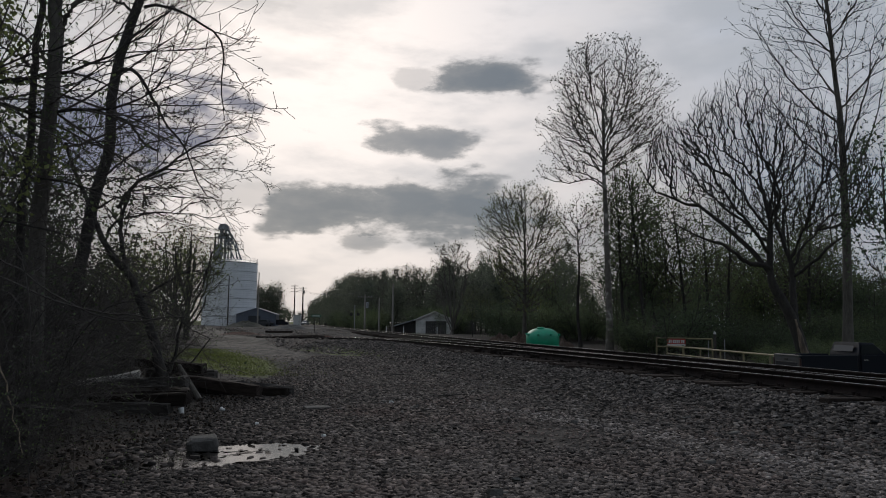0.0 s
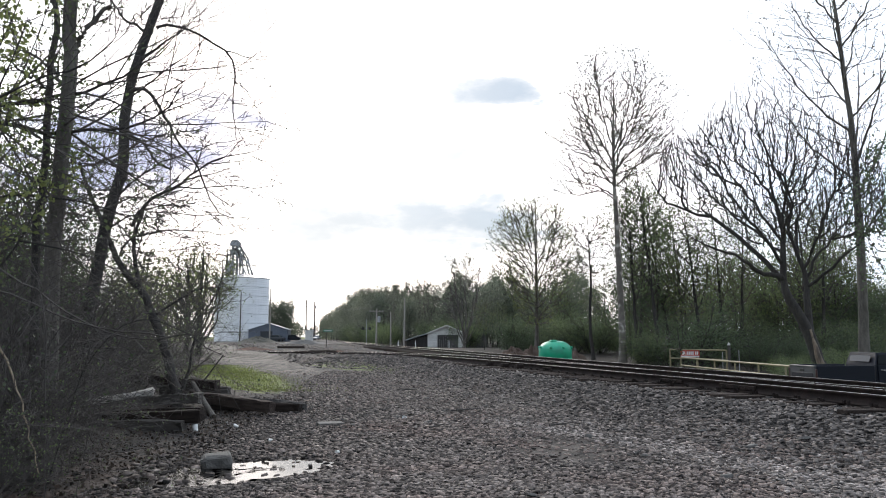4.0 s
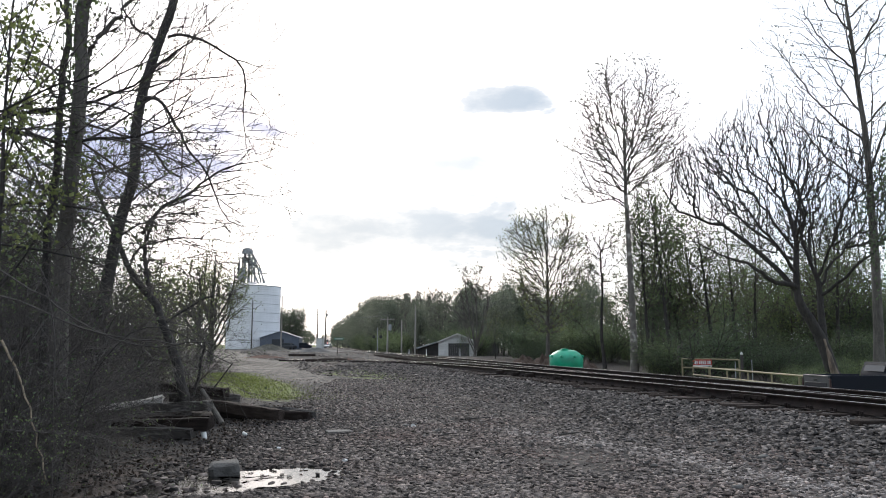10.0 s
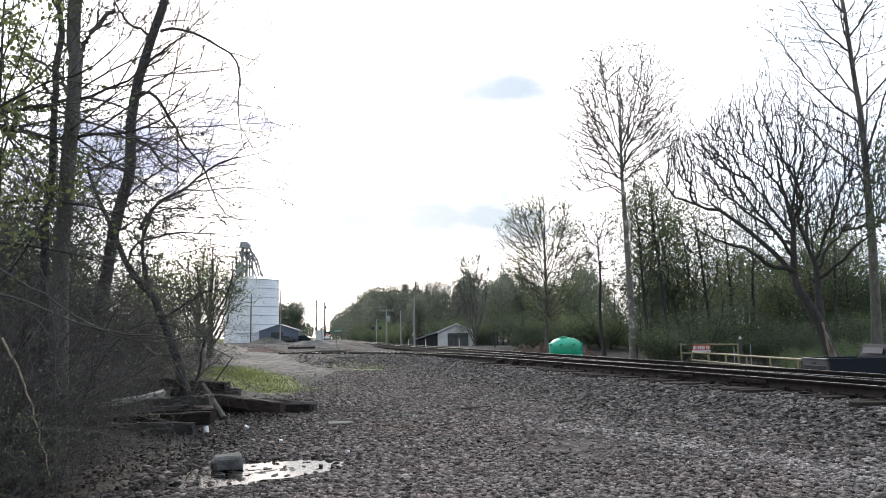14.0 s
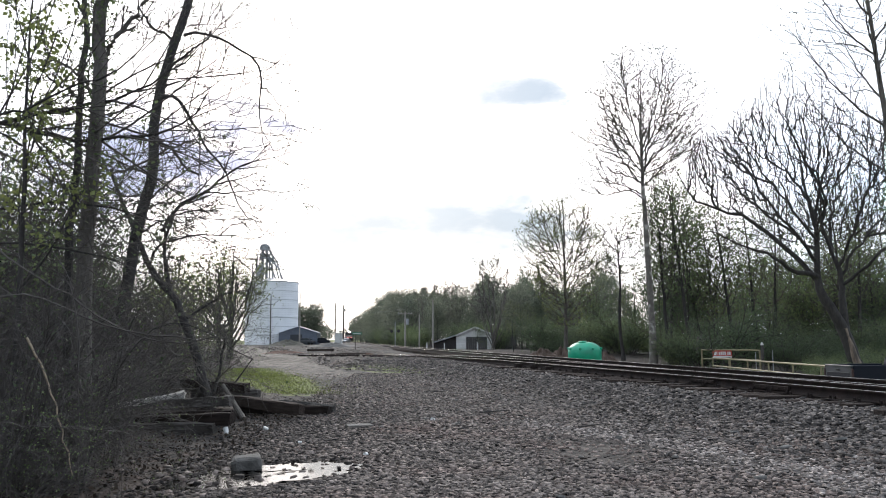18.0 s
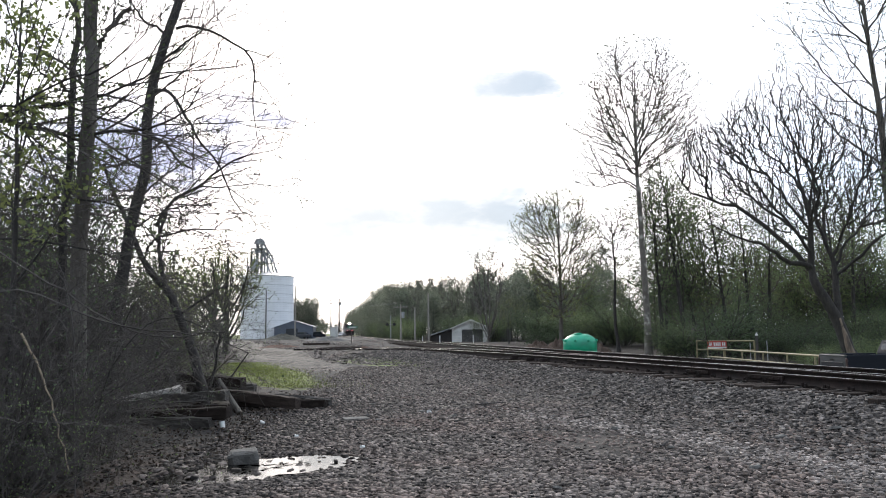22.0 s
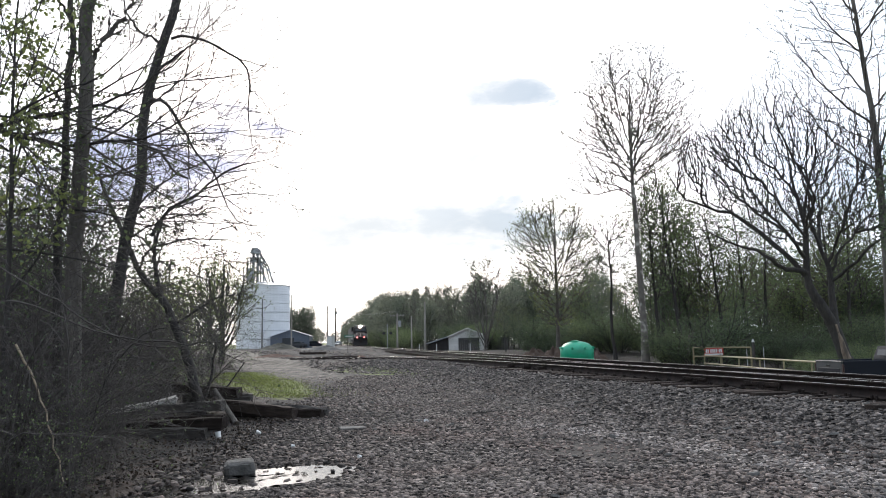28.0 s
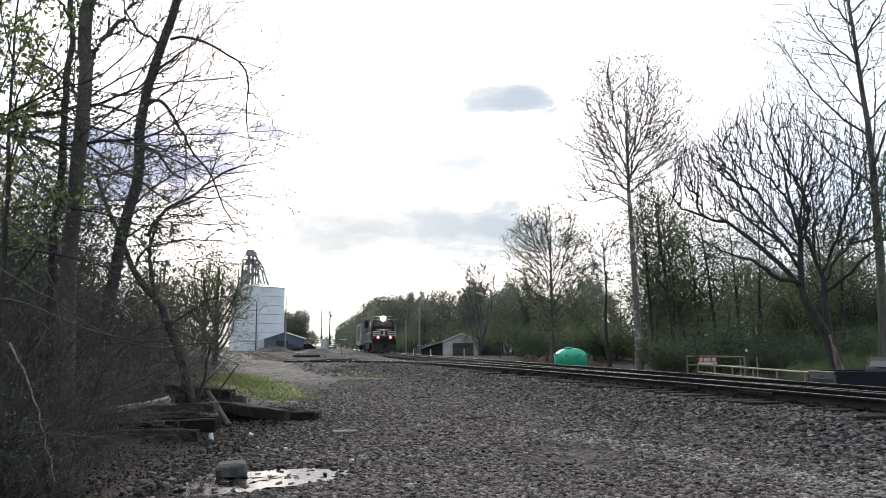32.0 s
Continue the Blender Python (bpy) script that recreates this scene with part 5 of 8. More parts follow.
def build_pickup():
    """Dark blue pickup parked with its tailgate towards the camera's left."""
    x, y = 19.0, 31.6
    z = gz(x, y)
    # local +y is the truck's front
    t = thing("pickup_truck", pose(17.95, 31.4, z, 0, 0, -84) @ Matrix.Scale(1.0, 4), "dark blue pickup truck with a grey tailgate, parked on dirt", "truck")
    L0, L1 = -2.85, 2.75
    bed_z, rail = 0.72, 1.36
    part("bed_side", prism([(L0, 0.55), (-0.35, 0.55), (-0.35, rail), (L0, rail)], -0.97, -0.90, bevel=0.02), "truck", t)
    part("bed_side", prism([(L0, 0.55), (-0.35, 0.55), (-0.35, rail), (L0, rail)], 0.90, 0.97, bevel=0.02), "truck", t)
    part("bed_floor", boxes((-0.9, 0.9, L0 + 0.06, -0.35, bed_z - 0.05, bed_z)), "truck", t)
    tg = part("tailgate", boxes((-0.88, 0.88, L0 - 0.03, L0 + 0.05, 0.74, rail), bevel=0.02), "truck_grey", t, "grey tailgate with a stamped recess")
    part("tailgate_panel", boxes((-0.75, 0.75, L0 - 0.05, L0 - 0.031, 0.86, 1.06), bevel=0.008), "truck", tg)
    part("tailgate_trim", boxes((-0.86, 0.86, L0 - 0.055, L0 - 0.031, rail - 0.07, rail - 0.02), bevel=0.008), "truck_grey", tg)
    part("tailgate_handle", boxes((-0.12, 0.12, L0 - 0.06, L0 - 0.031, 1.12, 1.2), bevel=0.008), "rubber", tg)
    part("bumper", boxes((-0.98, 0.98, L0 - 0.16, L0 - 0.05, 0.50, 0.70), bevel=0.03), "chrome", t)
    for s in (-1, 1):
        part("tail_lamp", boxes((s * 0.93 - 0.045, s * 0.93 + 0.045, L0 - 0.045, L0 + 0.02, 0.85, 1.22), bevel=0.01), "tail_red", t)
    cab = prism([(-0.33, 0.50), (1.25, 0.50), (1.25, 1.36), (0.95, 1.38), (0.45, 1.86), (-0.15, 1.88), (-0.30, 1.38)], -0.95, 0.95, bevel=0.03)
    for v in cab.verts:
        if v.co.z > 1.45:
            v.co.x *= 0.86
    cabin = part("cab", cab, "truck", t)
    part("rear_window", prism([(-0.345, 1.50), (-0.33, 1.50), (-0.245, 1.74), (-0.26, 1.74)], -0.62, 0.62), "dark_glass", cabin, "rear window reflecting the sky")
    part("windscreen", prism([(1.00, 1.42), (1.015, 1.42), (0.55, 1.82), (0.53, 1.82)], -0.70, 0.70), "dark_glass", cabin)
    for s in (-1, 1):
        part("side_window", prism([(-0.20, 1.42), (0.85, 1.42), (0.45, 1.78), (-0.10, 1.78)], s * 0.905 - 0.012, s * 0.905 + 0.012), "dark_glass", cabin)
        m = part("wing_mirror", boxes((s * 1.08 - 0.1, s * 1.08 + 0.1, 0.85, 0.93, 1.36, 1.55), bevel=0.02), "truck", cabin)
        d = part("door", boxes((s * 0.955 - 0.012, s * 0.955 + 0.012, -0.2, 0.95, 0.58, 1.36), bevel=0.006), "truck", t)
        part("door_handle", boxes((s * 0.98 - 0.015, s * 0.98 + 0.015, -0.1, 0.08, 1.15, 1.2)), "chrome", d)
    part("bonnet", prism([(1.25, 0.55), (L1, 0.55), (L1, 1.12), (2.5, 1.2), (1.25, 1.32)], -0.95, 0.95, bevel=0.05), "truck", t)
    part("grille", boxes((-0.8, 0.8, L1 + 0.002, L1 + 0.05, 0.7, 1.05), bevel=0.02), "chrome", t)
    part("chassis", boxes((-0.75, 0.75, L0 + 0.1, L1 - 0.1, 0.42, 0.56)), "rubber", t)
    for s in (-1, 1):
        for yy in (-1.75, 1.85):
            prof = [(0.20, -0.12), (0.34, -0.13), (0.38, -0.09), (0.38, 0.09), (0.34, 0.13), (0.20, 0.12)]
            bm = lathe(prof, 24)
            bmesh.ops.transform(bm, matrix=pose(s * 0.86, yy, 0.38, 0, 90, 0), verts=bm.verts)
            w = part("wheel", bm, "rubber", t, "black tyre")
            bm = lathe([(0.21, -0.10), (0.21, 0.10), (0.10, 0.12), (0.06, 0.13)], 18)
            bmesh.ops.transform(bm, matrix=pose(s * 0.86, yy, 0.38, 0, 90 * s, 0), verts=bm.verts)
            part("rim", bm, "chrome", w)


# ---------------------------------------------------------------- old timbers, litter and the stump by the puddle
def build_near_clutter():
    rng = random.Random(12)
    heap = [  # one end, other end, width, height, wood
        ((-6.5, 12.65, 0.30), (-4.8, 13.05, 0.58), 0.34, 0.09, "grey_plank", "pale weathered plank slanting over a heap of timbers"),
        ((-6.4, 13.35, 0.04), (-4.05, 13.3, 0.12), 0.24, 0.20, "tie", "dark creosoted tie on a heap under brush"),
        ((-6.1, 13.05, -0.02), (-4.3, 13.15, -0.02), 0.22, 0.19, "old_wood", "rotten grey tie half sunk in gravel"),
        ((-6.0, 14.9, 0.24), (-4.55, 14.9, 0.30), 0.24, 0.19, "old_wood", "grey weathered railway tie on a heap under brush"),
        ((-6.3, 14.2, 0.02), (-4.4, 14.4, 0.06), 0.24, 0.20, "tie", "dark creosoted tie on a heap under brush"),
        ((-7.4, 13.0, 0.06), (-5.6, 12.75, 0.05), 0.24, 0.20, "old_wood", "rotten grey tie half sunk in gravel"),
        ((-6.4, 17.2, 0.52), (-4.85, 17.0, 0.40), 0.24, 0.20, "tie", "dark creosoted tie on a heap under brush"),
        ((-6.2, 17.3, 0.10), (-4.7, 17.4, 0.08), 0.26, 0.38, "old_wood", "rotten grey tie half sunk in gravel"),
        ((-5.3, 16.5, 0.24), (-3.35, 15.7, 0.06), 0.24, 0.22, "tie", "dark creosoted tie on a heap under brush"),
        ((-4.9, 16.7, 0.02), (-2.9, 16.4, -0.02), 0.22, 0.20, "tie", "dark creosoted tie on a heap under brush"),
    ]
    for p, q, w, h, wood, label in heap:
        p, q = Vector(p), Vector(q)
        L = (q - p).length
        bm = boxes((-L / 2, L / 2, -w / 2, w / 2, 0, h), bevel=0.015)
        bmesh.ops.subdivide_edges(bm, edges=[e for e in bm.edges if e.calc_length() > 1], cuts=9)
        for v in bm.verts:
            k = 1 if abs(v.co.x) < L / 2 - 0.06 else 2.2
            v.co += Vector((rng.uniform(-0.03, 0.03) if k > 1 else 0, rng.uniform(-0.013, 0.013) * k, rng.uniform(-0.013, 0.013) * k))
        ob = part("weathered_plank" if wood == "grey_plank" else "old_tie", bm, wood)
        m, d = (p + q) / 2, q - p
        ob.matrix_basis = pose(m.x, m.y, m.z + gz(m.x, m.y) * 0.6, 0, -math.degrees(math.atan2(d.z, math.hypot(d.x, d.y))), math.degrees(math.atan2(d.y, d.x)))
        tagged(ob, label, "plank" if wood == "grey_plank" else "timber", "heaped old timbers")
    # fallen log and split timbers farther along
    for x, y, dz, L, r, pit, yaw in ((-3.6, 16.9, 0.10, 1.5, 0.13, 3, -10),):
        bm = bmesh.new()
        rod(bm, (-L / 2, 0, 0), (L / 2, 0, 0), r, r * 0.75, 12)
        bmesh.ops.subdivide_edges(bm, edges=[e for e in bm.edges if e.calc_length() > 1], cuts=8)
        for v in bm.verts:
            a = v.co.x * 2.1
            v.co += Vector((0, 0.04 * math.sin(a) + rng.uniform(-0.02, 0.02), 0.03 * math.cos(a * 1.3) + rng.uniform(-0.02, 0.02)))
        ob = part("fallen_log", bm, "bark")
        ob.matrix_basis = pose(x, y, gz(x, y) + dz, 0, pit, yaw)
        tagged(ob, "dark fallen log on gravel at the grass edge", "log", "fallen logs")
    ob = part("leaning_branch", rod(bmesh.new(), (0, 0, 0), (-0.72, 0.9, 0.62), 0.062, 0.045, 10), "bark_grey")
    ob.location = (-4.40, 15.2, gz(-4.40, 15.2) + 0.02)
    tagged(ob, "short pale broken branch leaning on logs", "branch")
    ob = part("dark_stick", rod(bmesh.new(), (0, 0, 0), (0.42, 0.1, 0.62), 0.022, 0.012, 7), "bark")
    ob.location = (-5.2, 17.0, gz(-5.2, 17.0) + 0.55)
    tagged(ob, "dark stick poking up from a log", "stick")
    # cut stump block in the puddle
    bm = bmesh.new()
    bmesh.ops.create_icosphere(bm, subdivisions=3, radius=0.2)
    for v in bm.verts:
        c = v.co
        c.x, c.y, c.z = [math.copysign(abs(u / 0.2) ** 0.45 * 0.2, u) for u in c]
        v.co = Vector((c.x * 0.9, c.y * 0.8, c.z * 0.58)) + Vector((rng.uniform(-1, 1), rng.uniform(-1, 1), rng.uniform(-1, 1))) * 0.009
    ob = part("concrete_block", bm, "concrete")
    ob.matrix_basis = pose(-2.78, 9.78, gz(-2.78, 9.78) + 0.085, 4, -6, 15) @ Matrix.Scale(1.06, 4)
    tagged(ob, "rough grey concrete block standing in the puddle", "block")
    # white litter
    for x, y, r, sz in ((-4.05, 13.0, 20, 1.0), (-3.50, 13.6, 70, 0.7), (-5.15, 10.0, 55, 1.0), (-1.35, 10.7, 85, 0.5), (-2.55, 12.0, 88, 0.5), (-0.6, 15.2, 80, 0.8)):
        bm = lathe([(0.028, 0), (0.034, 0.01), (0.043, 0.10), (0.045, 0.105), (0.040, 0.10), (0.01, 0.095)], 14)
        ob = part("crushed_cup", bm, "white_litter")
        ob.matrix_basis = pose(x, y, gz(x, y) + 0.025, r, 0, 30 * x) @ Matrix.Scale(1.1 * sz, 4)
        tagged(ob, "small crushed white cup on gravel", "litter", "scraps of litter")
    # flat pale slab in the yard
    ob = part("flat_slab", boxes((-0.24, 0.24, -0.14, 0.14, 0, 0.045), bevel=0.012), "concrete")
    ob.matrix_basis = pose(-1.95, 14.2, gz(-1.95, 14.2) - 0.005, 2, 1, 20)
    tagged(ob, "flat pale concrete slab lying in gravel", "slab")
    # bits of dark branch lying on the stones
    for i in range(16):
        y = rng.uniform(10, 28)
        x = rng.uniform(-0.1, 0.32) * y
        if spur_x(y) - x < 0.9:
            continue
        L = rng.uniform(0.25, 0.7)
        ob = part("dead_stick", rod(bmesh.new(), (-L / 2, 0, 0), (L / 2, 0.04, 0.03), 0.016, 0.009, 6), "bark")
        ob.matrix_basis = pose(x, y, gz(x, y) + 0.045, 0, 0, rng.uniform(0, 90))
        tagged(ob, "dark dead stick lying on ballast", "stick", "dead sticks")


build_elevator_yard()
build_crossing()
build_car(-34.0, 161.0, 80, "truck_grey", "dark grey car parked by the metal shed")
build_car(-31.0, 163.0, 95, "truck", "dark blue car parked by the metal shed")
build_car(-37.2, 240.0, 176, "galv", "pale grey car coming along the far road")
mound("earth_bank", -18.2, 76, 2.8, 1.3, 0.26, "red_earth", "low bank of red earth by the road", "earth bank", 3)
mound("rubble_pile", -7.3, 57.5, 1.1, 0.5, 0.22, "red_earth", "small heap of red rubble beside the spur rail", "rubble", 6)
mound("spoil_bank", -18.6, 108, 4.0, 2.2, 0.55, "concrete", "low heap of grey spoil by the cabinet", "gravel heap", 8)
mound("soil_mound", -31.5, 135, 4.5, 2.5, 1.0, "heap", "low dark heap of brush and soil", "brush heap", 5)
build_garage()
build_house()
for _x, _y, _rx, _ry, _h, _s in ((6.6, 63, 2.2, 2.0, 1.45, 1), (8.6, 66, 2.0, 1.8, 1.5, 2), (10.6, 58, 2.2, 1.8, 1.3, 4)):
    tagged(mound("soil_mound", _x, _y, _rx, _ry, _h, "soil", "heap of dug brown soil and rubble", "soil heap", _s), group="soil heaps")
build_tank()
build_gate()
build_pickup()
build_near_clutter()


# ---------------------------------------------------------------- trees
def tubes(paths, sides=5):
    """Tapered round limbs, from (points, first radius, last radius) with equal numbers of points."""
    by = {}
    for pts, r0, r1 in paths:
        by.setdefault(len(pts), []).append((pts, r0, r1))
    vs, fs, base = [], [], 0
    for k, group in by.items():
        p = np.array([[tuple(q) for q in g[0]] for g in group])
        n = len(p)
        d = np.gradient(p, axis=1)
        d /= np.linalg.norm(d, axis=2)[..., None] + 1e-9
        ref = np.where(np.abs(d[..., 2:3]) > 0.9, np.array([1.0, 0, 0]), np.array([0, 0, 1.0]))
        a = np.cross(d, ref)
        a /= np.linalg.norm(a, axis=2)[..., None] + 1e-9
        b = np.cross(d, a)
        r = np.array([g[1] for g in group])[:, None] * (1 - np.linspace(0, 1, k)) + np.array([g[2] for g in group])[:, None] * np.linspace(0, 1, k)
        ang = 2 * np.pi * np.arange(sides) / sides
        v = p[:, :, None] + r[..., None, None] * (a[:, :, None] * np.cos(ang)[None, None, :, None] + b[:, :, None] * np.sin(ang)[None, None, :, None])
        vs.append(v.reshape(-1, 3))
        i = (np.arange(n)[:, None, None] * k + np.arange(k - 1)[None, :, None]) * sides
        j = np.arange(sides)[None, None]
        j2 = (j + 1) % sides
        f = np.stack(np.broadcast_arrays(i + j, i + j2, i + sides + j2, i + sides + j), -1).reshape(-1, 4)
        fs.append(f + base)
        base += n * k * sides
    return np.concatenate(vs), np.concatenate(fs)


def leaves(points, size, seed, spread=0.0, droop=0.3):
    """Small pointed leaves, two facets each, about the given points."""
    rng = np.random.default_rng(seed)
    p = np.asarray(points, float) + rng.normal(0, 1, (len(points), 3)) * spread
    n = len(p)
    d = rng.normal(0, 1, (n, 3)) - np.array([0, 0, droop])
    d /= np.linalg.norm(d, axis=1)[:, None]
    s = np.cross(d, rng.normal(0, 1, (n, 3)))
    s /= np.linalg.norm(s, axis=1)[:, None] + 1e-9
    up = np.cross(d, s)
    L = (size * rng.uniform(0.55, 1.3, n))[:, None]
    v = np.stack([p, p + d * L * 0.5 + s * L * 0.32 + up * L * 0.08, p + d * L, p + d * L * 0.5 - s * L * 0.32 + up * L * 0.08], 1)
    return v.reshape(-1, 3), (np.arange(n)[:, None] * 4 + np.arange(4)[None])


def at(pts, u):
    x = min(max(u, 0), 0.999) * (len(pts) - 1)
    i = int(x)
    return pts[i].lerp(pts[i + 1], x - i), (pts[i + 1] - pts[i]).normalized()


def grow(rng, p, d, L, r, lv, S, out):
    n = S["seg"][lv]
    pts = [p.copy()]
    w, up = S["wob"][lv], S["up"][lv]
    d = d.normalized()
    for _ in range(n):
        d = (d + Vector((rng.gauss(0, w), rng.gauss(0, w), rng.gauss(0, w) + up))).normalized()
        p = p + d * (L / n)
        pts.append(p)
    out[lv].append((pts, r, max(r * S["taper"][lv], S.get("thin", 0.004))))
    branch(rng, pts, L, r, lv, S, out)


def branch(rng, pts, L, r, lv, S, out):
    if lv + 1 >= len(S["seg"]):
        return
    n, lo = S["n"][lv], S["lo"][lv]
    turn = rng.uniform(0, 6)
    for k in range(n):
        u = lo + (1 - lo) * (k + rng.random()) / n
        q, t = at(pts, u)
        turn += 2.4 + rng.uniform(-0.5, 0.5)
        ax = t.cross(Vector((0.31, 0.2, 0.93)) if abs(t.z) < 0.9 else Vector((1, 0, 0))).normalized()
        ax.rotate(Matrix.Rotation(turn, 3, t))
        a = radians(S["ang"][lv]) * rng.uniform(0.75, 1.25)
        dd = t * math.cos(a) + ax * math.sin(a)
        rr = r * (1 - u * (1 - S["taper"][lv]))
        grow(rng, q, dd, L * S["len"][lv] * (S["prof"](u) if lv == 0 and "prof" in S else 1 - S["fall"][lv] * u) * (rng.uniform(0.88, 1.12) if lv == 0 and "prof" in S else rng.uniform(0.7, 1.25)), max(min(rr * 0.75, r * S["rr"][lv]), S.get("thin", 0.004) * 1.2), lv + 1, S, out)


def smooth_path(points, n=18, wob=0.0, seed=0):
    """A rounded line through a few points."""
    P = [Vector(p) for p in points]
    P = [P[0] * 2 - P[1]] + P + [P[-1] * 2 - P[-2]]
    rng = random.Random(seed)
    out = []
    m = len(P) - 3
    for i in range(n):
        x = i / (n - 1) * m
        k = min(int(x), m - 1)
        t = x - k
        a, b, c, d = P[k:k + 4]
        q = 0.5 * ((2 * b) + (c - a) * t + (2 * a - 5 * b + 4 * c - d) * t * t + (3 * b - a - 3 * c + d) * t ** 3)
        out.append(q + Vector((rng.gauss(0, wob), rng.gauss(0, wob), rng.gauss(0, wob))))
    return out


def finish_tree(t, out, S, seed, bark, leaf, per_twig, size, spread, split=True, limb_sides=7):
    """Turns grown limbs into trunk, limbs, twigs and leaves."""
    part("trunk", tubes(out[0], 12), bark, t, smooth=True)
    if split:
        for q in out[1]:
            part("limb", tubes([q], limb_sides), bark, t, smooth=True)
    else:
        part("limb_framework", tubes(out[1], 5), bark, t, smooth=True)
    rest = [q for l in out[2:] for q in l]
    if rest:
        part("crown", tubes(rest, 3), "twig" if bark != "bark_pale" else "bark_grey", t, kind="stuff")
    if per_twig and leaf:
        rng = random.Random(seed + 77)
        pts = []
        for q in out[-1]:
            for _ in range(per_twig):
                pts.append(tuple(at(q[0], rng.uniform(0.25, 1.0))[0]))
        part("foliage", leaves(pts, size, seed, spread), leaf, t, kind="stuff")


def tree(name, x, y, h, r, S, seed, label, bark="bark", leaf="leaf", per_twig=2, size=0.2, spread=0.1, lean=(0, 0), split=True, z=None, group=""):
    t = thing(name, pose(x, y, (gz(x, y) if z is None else z) - 0.05), label, "tree", group)
    rng = random.Random(seed)
    out = [[] for _ in S["seg"]]
    grow(rng, Vector((0, 0, 0)), Vector((lean[0], lean[1], 1)), h, r, 0, S, out)
    # roots flare
    out[0].append(([Vector((0, 0, -0.1)), Vector((0, 0, 0.25)), Vector((lean[0] * 0.7, lean[1] * 0.7, 0.8))], r * 1.5, r * 0.98))
    finish_tree(t, out, S, seed, bark, leaf, per_twig, size, spread, split)
    return t


OVAL = dict(seg=(10, 7, 5, 4), wob=(0.03, 0.08, 0.10, 0.14), up=(0.02, 0.08, 0.06, 0.03), taper=(0.12, 0.2, 0.3, 0.5), n=(17, 7, 5), lo=(0.30, 0.2, 0.15),
            ang=(45, 40, 42), len=(0.42, 0.48, 0.5), fall=(0.55, 0.4, 0.3), rr=(0.36, 0.45, 0.5), thin=0.014)
SHRUB = dict(seg=(6, 4, 3), wob=(0.10, 0.14, 0.18), up=(-0.01, 0.02, 0.0), taper=(0.3, 0.4, 0.5), n=(9, 6), lo=(0.15, 0.1), ang=(48, 48), len=(0.5, 0.5), fall=(0.4, 0.3), rr=(0.5, 0.6), thin=0.003)


# ---- crowns that grow towards the light
def round_limbs(paths, sides=3):
    """Limbs with a radius at every point, from (points, radii)."""
    by = {}
    for p, r in paths:
        by.setdefault(len(p), []).append((p, r))
    vs, fs, base = [], [], 0
    ang = 2 * np.pi * np.arange(sides) / sides
    for k, group in by.items():
        p, r = np.array([g[0] for g in group], float), np.array([g[1] for g in group], float)
        n = len(p)
        d = np.gradient(p, axis=1)
        d /= np.linalg.norm(d, axis=2)[..., None] + 1e-9
        ref = np.where(np.abs(d[..., 2:3]) > 0.9, np.array([1.0, 0, 0]), np.array([0, 0, 1.0]))
        a = np.cross(d, ref)
        a /= np.linalg.norm(a, axis=2)[..., None] + 1e-9
        b = np.cross(d, a)
        v = p[:, :, None] + r[..., None, None] * (a[:, :, None] * np.cos(ang)[None, None, :, None] + b[:, :, None] * np.sin(ang)[None, None, :, None])
        vs.append(v.reshape(-1, 3))
        i = (np.arange(n)[:, None, None] * k + np.arange(k - 1)[None, :, None]) * sides
        j = np.arange(sides)[None, None]
        j2 = (j + 1) % sides
        fs.append(np.stack(np.broadcast_arrays(i + j, i + j2, i + sides + j2, i + sides + j), -1).reshape(-1, 4) + base)
        base += n * k * sides
    return np.concatenate(vs), np.concatenate(fs)


